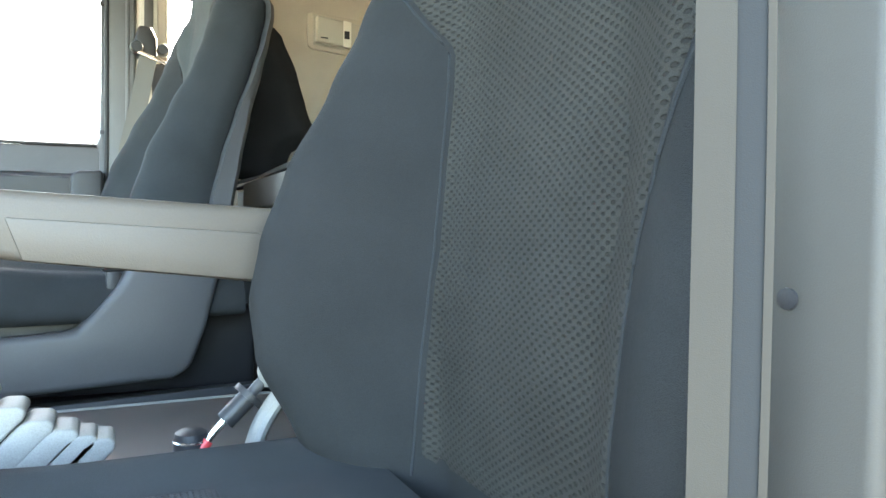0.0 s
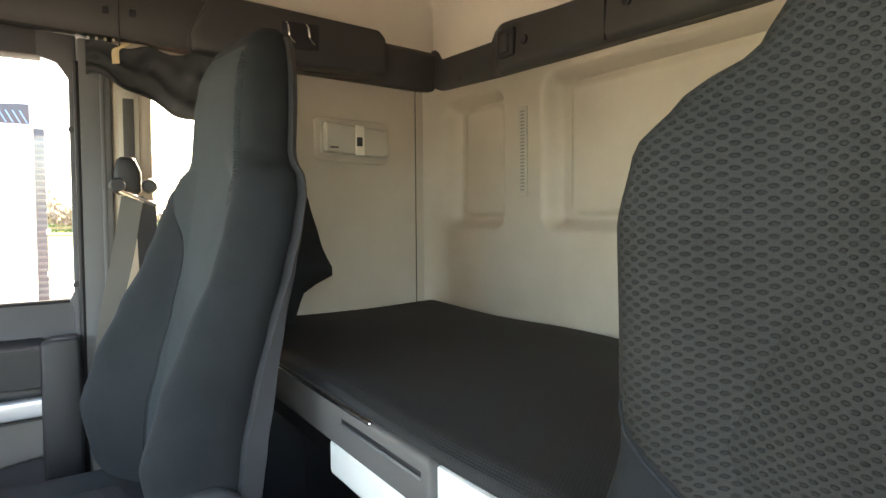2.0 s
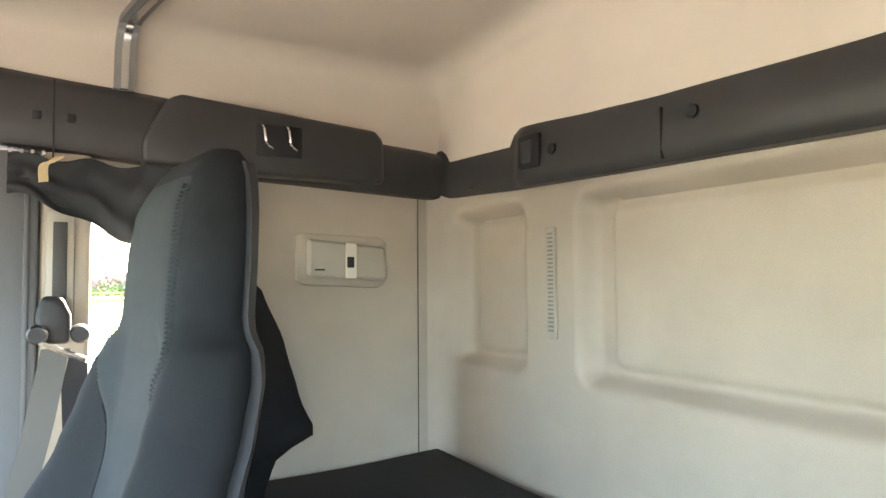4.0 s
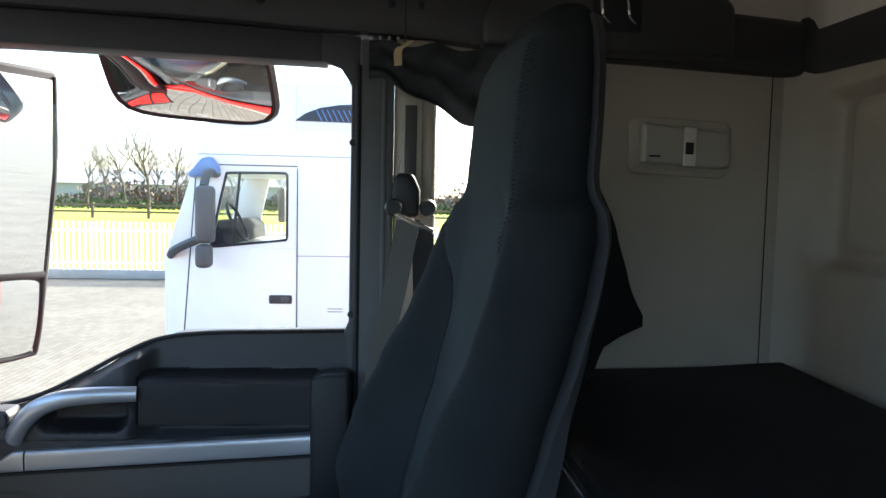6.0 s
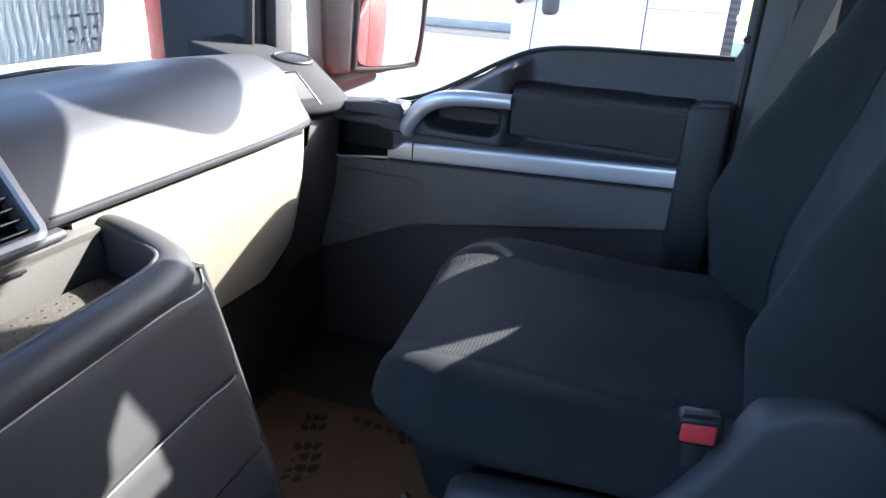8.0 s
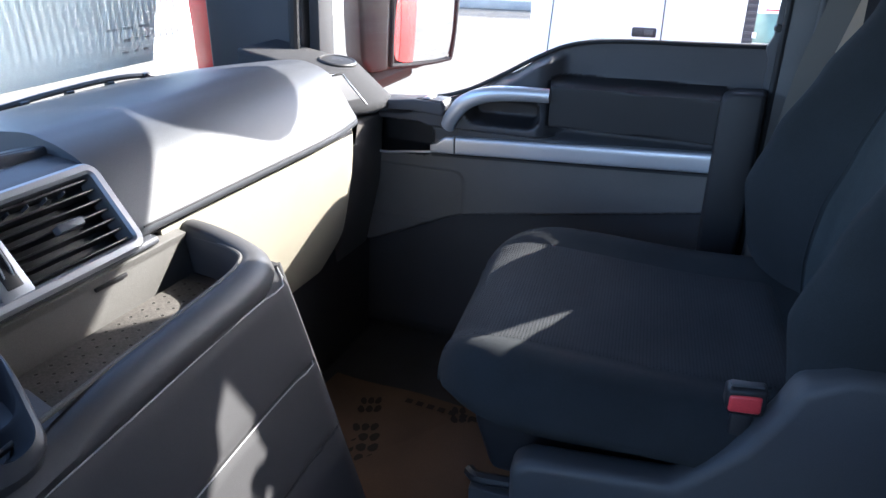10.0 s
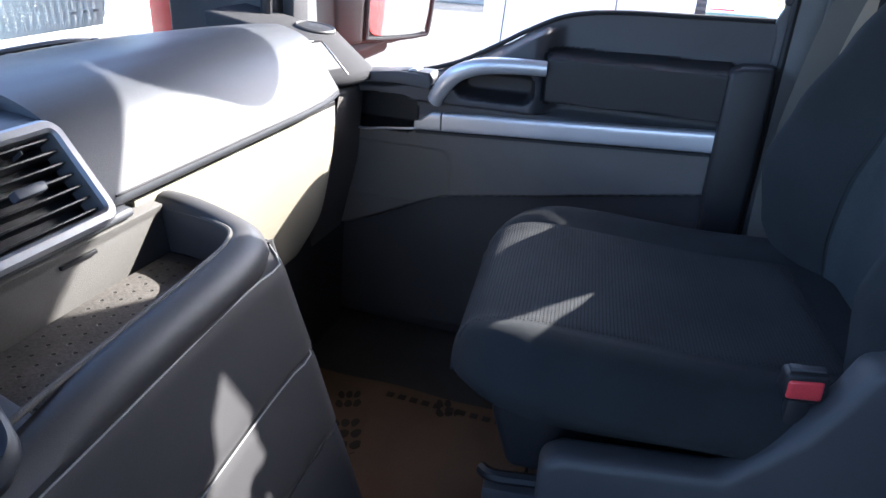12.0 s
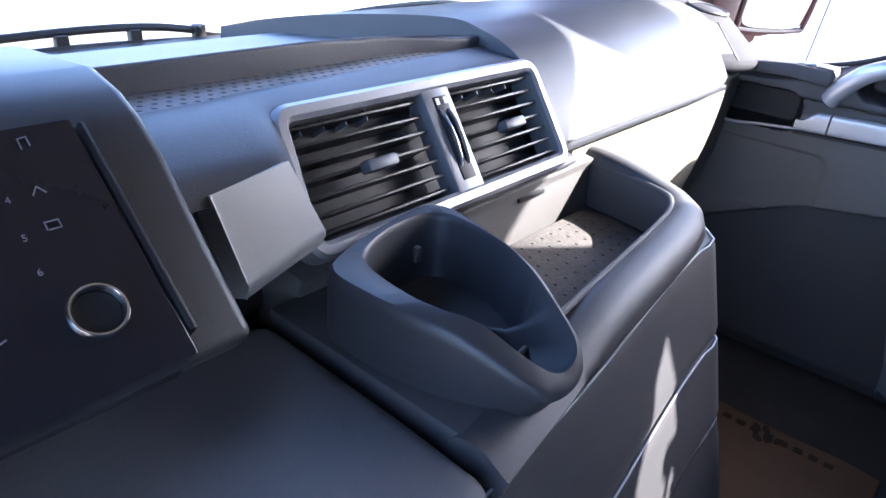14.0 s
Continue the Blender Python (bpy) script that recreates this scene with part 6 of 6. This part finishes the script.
def picket_fence(nm, along, at, a, b, step):
    f = thing(nm, "white palisade fence on a low concrete kerb", "fence", (at if along == "y" else (a + b) / 2, at if along == "x" else (a + b) / 2, ZG))
    o = Vector(f.location)

    def bar(s0, s1, d0, d1, z0, z1, w=0.0, bm=None):
        return box(s0 - o.x, s1 - o.x, at + d0 - o.y, at + d1 - o.y, z0, z1, w, bm=bm) if along == "x" else box(at + d0 - o.x, at + d1 - o.x, s0 - o.y, s1 - o.y, z0, z1, w, bm=bm)

    part("kerb", bar(a, b, -0.10, 0.10, 0.0, 0.28, 0.02), CONCRETE, f, "pale concrete kerb")
    for z in (0.45, 1.45):
        part("cross_rail", bar(a, b, 0.02, 0.06, z, z + 0.06), FENCE_WHITE, f)
    n = int((b - a) / step)
    me = mesh_of("picket", bar(a - 0.035, a + 0.035, -0.02, 0.015, 0.25, 1.75), FENCE_WHITE)
    for k in range(n):
        p = new("picket", me)
        p.parent = f
        p.location = (k * step, 0, 0) if along == "x" else (0, k * step, 0)
    return f


picket_fence("palisade_fence", "y", 22.0, -4.0, 20.0, 0.17)
picket_fence("palisade_fence", "x", 12.0, -2.0, 22.0, 0.17)

rf = thing("rail_fence", "brown wooden rail fence across the meadow", "fence", (52, 20, ZG))
for k in range(16):
    part("post", box(-0.09, 0.09, -34 + k * 4, -33.82 + k * 4, 0.8, 2.1, 0.0), WOOD, rf)
for z in (1.35, 1.85):
    part("rail", box(-0.05, 0.05, -36, 28, z, z + 0.14, 0.0), WOOD, rf)


# neighbouring truck
def truck():
    t = thing("white_truck", "white long-haul truck cab parked alongside, clear door window", "truck", (7.5, 1.4, ZG))
    o = Vector(t.location)
    def I(b):
        b.transform(Matrix.Translation(-o))
        return b
    X0, X1 = 7.5, 9.95
    part("sleeper", I(prism([(0.45, -0.75), (1.19, -0.75), (1.19, 2.36), (0.45, 2.40)], "x", X0, X1, 0.006)), WHITE_PAINT, t, "white painted sleeper part of the cab")
    part("lower_cab", I(prism([(1.19, -0.75), (2.38, -0.75), (2.50, -0.2), (2.50, 0.62), (2.463, 0.68), (1.19, 0.68)], "x", X0, X1, 0.006)), WHITE_PAINT, t, "white painted lower cab")
    part("roof", I(prism([(1.19, 1.455), (2.22, 1.455), (2.20, 1.52), (2.02, 2.05), (1.6, 2.35), (1.19, 2.36)], "x", X0, X1, 0.006)), WHITE_PAINT, t, "white roof fairing")
    part("windscreen", I(prism([(2.463, 0.68), (2.22, 1.455), (2.205, 1.455), (2.448, 0.68)], "x", X0 + 0.12, X1 - 0.12, 0.0)), GLASS, t, "clear windscreen")
    for x in (X0, X1 - 0.05):
        part("front_post", I(prism([(2.04, 0.68), (2.463, 0.68), (2.22, 1.455), (1.88, 1.455)], "x", x, x + 0.05, 0.004)), WHITE_PAINT, t)
        part("door_frame", I(join(box(x, x + 0.05, 1.19, 1.28, 0.68, 1.455, 0.0), prism([(1.28, 0.68), (2.04, 0.68), (1.28, 0.765)], "x", x, x + 0.05, 0.0))), WHITE_PAINT, t)
    part("inner_dash", I(prism([(1.92, 0.682), (2.38, 0.682), (2.36, 0.84), (2.20, 0.93), (2.02, 0.93), (1.94, 0.86)], "x", X0 + 0.06, X1 - 0.06, 0.02)), CURTAIN, t, "dark blue dashboard")
    part("steering_wheel", I(tube([(X0 + 0.55 + 0.23 * math.cos(a), 1.90 + 0.10 * math.sin(a), 0.93 + 0.20 * math.sin(a)) for a in lin(0, math.tau, 25)], 0.018, 8, steps=1)), BLACK, t, "black steering wheel")
    part("inner_seat", I(prism([(1.26, 0.684), (1.42, 0.684), (1.36, 1.18), (1.30, 1.36), (1.24, 1.36), (1.22, 1.2)], "x", X1 - 0.85, X1 - 0.40, 0.05, 3)), CURTAIN, t, "dark seat inside the cab")
    part("far_mirror", I(box(X1 + 0.14, X1 + 0.36, 1.70, 1.80, 0.86, 1.36, 0.04, 3)), TRAY_WALL, t, "grey side mirror on the far side")
    for y in (1.172, 2.31):
        part("door_gap", I(prism([(y - 0.006, -0.2), (y + 0.006, -0.2), (y + 0.006 - (0.13 if y > 2 else 0), 1.50), (y - 0.006 - (0.13 if y > 2 else 0), 1.50)], "x", X0 - 0.002, X0 + 0.02, 0.0)), TRIM_DARK, t)
    part("door_gap", I(box(X0 - 0.002, X0 + 0.02, 1.17, 2.18, 1.515, 1.527, 0.0)), TRIM_DARK, t)
    part("panel_gap", I(box(X0 - 0.002, X0 + 0.02, 0.452, 1.17, 0.598, 0.608, 0.0)), CONCRETE, t)
    part("panel_gap", I(box(X0 - 0.002, X0 + 0.02, 0.452, 2.2, 1.62, 1.63, 0.0)), CONCRETE, t)
    outline = [(1.275, 0.79), (1.285, 0.768), (1.31, 0.762), (1.65, 0.725), (2.005, 0.688), (2.035, 0.695), (2.035, 0.72), (1.965, 1.08), (1.895, 1.39), (1.885, 1.425), (1.86, 1.44), (1.58, 1.448), (1.31, 1.45), (1.285, 1.44), (1.275, 1.415), (1.275, 1.14), (1.275, 0.79)]
    wn_ = part("door_window", I(tube([(X0 + 0.004, y, z) for y, z in outline], 0.014, 8, steps=3)), SEAL, t, "black rounded window seal")
    part("pane", I(prism(outline[:-1], "x", X0 + 0.012, X0 + 0.016, 0.0)), GLASS, wn_, "clear side pane")
    part("pane_post", I(prism([(1.81, 0.715), (1.835, 0.715), (1.765, 1.44), (1.74, 1.44)], "x", X0 + 0.006, X0 + 0.022, 0.0)), SEAL, wn_)
    part("roof_grille", I(prism([(1.20, 1.985), (1.10, 2.06), (0.95, 2.12), (0.75, 2.155), (0.60, 2.165), (0.47, 2.165), (0.47, 1.978)], "x", X0 - 0.012, X0 + 0.02, 0.004)), SEAT_BASE, t, "dark hatched roof grille")
    for k in range(9):
        y = 0.48 + k * 0.055
        part("grille_slat", I(prism([(y, 1.985), (y + 0.014, 1.985), (y + 0.074, 2.10), (y + 0.060, 2.10)], "x", X0 - 0.018, X0 - 0.010, 0.0)), BLUE, t)
    part("door_handle", I(box(X0 - 0.02, X0 + 0.02, 1.22, 1.455, 0.105, 0.195, 0.015)), BLACK, t, "black door handle")
    part("handle_inset", I(box(X0 - 0.024, X0 - 0.015, 1.25, 1.33, 0.125, 0.18, 0.004)), SEAT_SHELL, t)
    for z in (0.02, 0.05):
        part("plate_bar", I(box(X0 - 0.003, X0 + 0.01, 0.70, 0.86, z, z + 0.012, 0.0)), CONCRETE, t)
    mr = part("side_mirror", I(box(X0 - 0.40, X0 - 0.20, 1.93, 2.10, 0.74, 1.30, 0.05, 3)), TRAY_WALL, t, "pale grey side mirror")
    part("mirror_low", I(box(X0 - 0.40, X0 - 0.22, 1.95, 2.10, 0.50, 0.73, 0.05, 3)), TRAY_WALL, mr)
    part("mirror_arm", I(tube([(X0 + 0.05, 2.46, 0.58), (X0 - 0.1, 2.36, 0.66), (X0 - 0.3, 2.08, 0.78)], 0.045, 8)), SEAT_BASE, mr)
    part("mirror_arm", I(tube([(X0 + 0.02, 1.98, 1.43), (X0 - 0.2, 2.02, 1.42), (X0 - 0.3, 2.03, 1.29)], 0.045, 8)), SEAT_BASE, mr)
    part("front_mirror", I(prism([(1.94, 1.42), (2.22, 1.38), (2.25, 1.42), (2.11, 1.58), (2.02, 1.60), (1.94, 1.50)], "x", X0 - 0.10, X0 + 0.10, 0.04, 3)), BLUE, t, "blue-grey front mirror")
    part("rear_flap", I(box(X0 + 0.02, X0 + 0.06, 0.352, 0.448, -0.5, 1.95, 0.004)), SEAT_BASE, t, "grey rubber side flap")
    for k in range(40):
        part("flap_rib", I(box(X0 + 0.012, X0 + 0.021, 0.357, 0.443, -0.48 + 0.06 * k, -0.455 + 0.06 * k, 0.002)), TRAY_WALL, t)
    for z in (-0.25, 0.15, 0.55, 0.95):
        part("flap_clip", I(box(X0 + 0.005, X0 + 0.022, 0.330, 0.365, z, z + 0.05, 0.004)), WHITE_PAINT, t)
    part("bumper", I(box(X0 + 0.02, X1 - 0.02, 2.1, 2.62, -1.05, -0.45, 0.08, 4)), WHITE_PAINT, t)
    part("step_side", I(box(X0 + 0.05, X0 + 0.3, 0.4, 2.2, -1.0, -0.70, 0.03)), SEAT_BASE, t)
    part("chassis", I(box(X0 + 0.8, X1 - 0.8, -4.5, 1.8, -0.65, -0.3, 0.02)), BLACK, t)
    part("tank", I(box(X0 + 0.05, X0 + 0.75, -2.6, -0.6, -0.95, -0.25, 0.08, 4)), CHROME, t, "metal fuel tank")
    for y in (1.35, -3.4):
        for x in (X0 + 0.03, X1 - 0.35):
            wh = part("wheel", I(lathe([(0.28, 0.0), (0.48, 0.0), (0.52, 0.04), (0.52, 0.28), (0.48, 0.32), (0.28, 0.32)], (x, y, ZG + 0.52), "x", 32)), TYRE, t, "black tyre")
            part("rim", I(lathe([(0.0, 0.06), (0.1, 0.05), (0.2, 0.1), (0.285, 0.02), (0.285, 0.30)], (x, y, ZG + 0.52), "x", 24)), SILVER, wh, "silver rim")
    return t


tk = truck()
# a row of trucks further along the yard, seen in the mirrors and behind the white one
k2 = copy_thing(tk, pose(9.5, -9.0, ZG))
tagged(k2, "white truck cab parked further along the yard", "truck")
k3 = copy_thing(tk, pose(12.5, -22.0, ZG))
tagged(k3, "white truck cab parked far along the yard", "truck")


def parked_car():
    """A pale hatchback, its tail towards the trucks."""
    c = thing("parked_car", "silver-white hatchback car with green-tinted rear window, parked in the yard", "car", (11.0, 0.09, ZG))
    W = 0.82
    part("car_body", prism([(0.0, 0.32), (-0.03, 0.55), (0.02, 0.92), (0.9, 0.98), (2.9, 0.93), (3.75, 0.78), (3.85, 0.40), (3.75, 0.25), (0.1, 0.25)], "y", -W, W, 0.06, 4), SILVER_CAR, c, "silver-white painted body")
    part("cabin", prism([(0.04, 0.90), (0.22, 1.38), (0.5, 1.45), (1.7, 1.45), (2.7, 0.92)], "y", -W + 0.07, W - 0.07, 0.06, 4), SILVER_CAR, c)
    part("rear_window", prism([(0.030, 0.965), (0.170, 1.335), (0.20, 1.335), (0.06, 0.965)], "y", -0.60, 0.60, 0.008), CAR_GLASS, c, "green-tinted rear window")
    part("brake_lamp", box(0.165, 0.20, -0.17, 0.17, 1.375, 1.395, 0.004), RED_PAINT, c, "red high brake lamp")
    part("wiper", tube([(-0.005, 0.05, 0.90), (-0.010, -0.2, 0.915), (-0.012, -0.45, 0.90)], 0.012, 6), BLACK, c, "black rear wiper")
    np_ = part("number_plate", box(-0.045, -0.025, -0.26, 0.26, 0.705, 0.815, 0.004), AMBER, c, "yellow number plate")
    part("plate_band", box(-0.048, -0.03, 0.215, 0.258, 0.71, 0.81, 0.001), BLUE, np_)
    for y in (-0.15, -0.06, 0.05, 0.14):
        part("plate_bar", box(-0.049, -0.03, y - 0.028, y + 0.028, 0.73, 0.79, 0.001), BLACK, np_)
    for s_ in (-1, 1):
        part("tail_lamp", prism([(0.0, 0.62), (-0.035, 0.66), (0.03, 0.95), (0.12, 0.95), (0.10, 0.64)], "y", s_ * 0.71 - 0.08, s_ * 0.71 + 0.08, 0.02, 3), RED_PAINT, c, "red tail lamp")
        for x in (0.75, 3.1):
            part("wheel", lathe([(0.0, 0.02), (0.19, 0.0), (0.21, 0.03), (0.28, 0.0), (0.31, 0.03), (0.31, 0.17), (0.28, 0.2)], (x, s_ * (W - 0.08) - 0.1, 0.31), "y", 24), TYRE, c, "black tyre")
    return c


parked_car()

# ---- bare trees ----
def tree_mesh(seed, height):
    random.seed(seed)
    b = bmesh.new()

    def limb(p, d, length, r, level):
        pts = [p]
        q = p.copy()
        for k in range(3):
            d = (d + Vector((random.uniform(-0.2, 0.2), random.uniform(-0.2, 0.2), random.uniform(-0.05, 0.2)))).normalized()
            q = q + d * length / 3
            pts.append(q.copy())
        n = 6 if level < 2 else 3
        rings = []
        for i, c in enumerate(pts):
            dd = (pts[min(i + 1, 3)] - pts[max(i - 1, 0)]).normalized()
            s = dd.cross(Vector((0.31, 0.9, 0.2))).normalized()
            u = s.cross(dd)
            rr = r * (1 - 0.5 * i / 3)
            rings.append([c + s * math.cos(k * math.tau / n) * rr + u * math.sin(k * math.tau / n) * rr for k in range(n)])
        loft(rings, b, caps=False)
        if level < 5:
            for k in range((6, 4, 4, 4, 3)[level]):
                i = random.choice((1, 2, 3)) if level else random.choice((2, 3, 3))
                side = Vector((random.uniform(-1, 1), random.uniform(-1, 1), random.uniform(0.1, 0.9))).normalized()
                limb(pts[i], (d * 0.7 + side).normalized(), length * random.uniform(0.5, 0.75), r * 0.5, level + 1)

    limb(Vector((0, 0, 0)), Vector((0, 0, 1)), height * 0.40, height * 0.014, 0)
    return b


meshes = [mesh_of("tree_limbs", tree_mesh(s, 11 + s), BARK, sharp=80) for s in (1, 2, 3)]
random.seed(9)
spots = [(96 + random.uniform(0, 40), -30 + k * 5.5 + random.uniform(-2, 2), random.uniform(0.75, 1.2)) for k in range(26)]
spots += [(88, 30.5, 1.05), (90, 45, 0.95), (92, 26, 0.8), (95, 36, 0.9), (99, 40, 0.85), (86, 37, 0.75), (104, 32, 1.0), (84, 24, 0.6)]
for k, (x, y, s) in enumerate(spots):
    t = new("bare_tree", meshes[k % 3])
    t.location, t.scale, t.rotation_euler = (x, y, ZG + 0.9), (s, s, s), (0, 0, k * 1.7)
    tagged(t, "bare leafless tree with fine branches beyond the meadow", "tree", "tree line")


def hedge(seed, n, spread, high, size):
    """Undergrowth: many small upright twigs and leaf tufts."""
    rng = np.random.default_rng(seed)
    verts, faces = [], []
    for k in range(n):
        x, y = rng.uniform(-spread[0], spread[0]), rng.uniform(-spread[1], spread[1])
        top = high * (0.55 + 0.45 * math.sin(y * 0.31 + seed) * math.sin(y * 0.13 + 2))
        z = abs(rng.normal(0, 0.5)) * max(top, 0.6)
        s = size * rng.uniform(0.5, 1.5)
        a = rng.uniform(0, math.tau)
        dx, dy, dz = math.cos(a) * s, math.sin(a) * s, rng.uniform(-0.4, 1) * s
        i = len(verts)
        verts += [(x, y, z), (x + dx, y + dy, z + dz), (x - dy * 0.5, y + dx * 0.5, z + s)]
        faces.append((i, i + 1, i + 2))
    me = bpy.data.meshes.new("undergrowth")
    me.from_pydata(verts, [], faces)
    return me


for nm, lab, m, arg in (("undergrowth", "brown bare undergrowth along the tree line", TWIGS, (1, 30000, (6, 95), 4.5, 0.55)), ("evergreen_bushes", "dark green bushes along the tree line", EVERGREEN, (5, 5000, (3, 60), 2.2, 0.4))):
    me = hedge(*arg)
    me.materials.append(m)
    h = new(nm, me)
    h.location = (112 if nm == "undergrowth" else 94, 30, ZG + 0.9)
    tagged(h, lab, "bushes", "", "stuff")
far = thing("farm_building", "low farm building behind the trees, roof paled for haze", "building", (190, 60, ZG + 0.9))
part("wall", box(-8, 8, -40, 40, 0, 5, 0.0), CONCRETE, far)
# roof takes the wall's pale colour to imitate distant haze
part("roof", prism([(-9, 5), (0, 9), (9, 5)], "y", -41, 41, 0.0), CONCRETE, far)


# ---- paving blocks in the gap between the two trucks ----
random.seed(21)
block = mesh_of("paving_block", box(-0.102, 0.102, -0.0495, 0.0495, -0.04, 0.0, 0.004, 1), PAVER)
for r in range(21):
    for c in range(14):
        pb = new("paving_block", block)
        pb.parent = ground
        pb.location = (3.78 + 0.21 * c + (0.105 if r % 2 else 0.0), 1.575 + 0.105 * r, ZG + 0.006 + random.uniform(0, 0.003))
        pb.rotation_euler = (random.uniform(-0.006, 0.006), random.uniform(-0.006, 0.006), random.uniform(-0.012, 0.012))
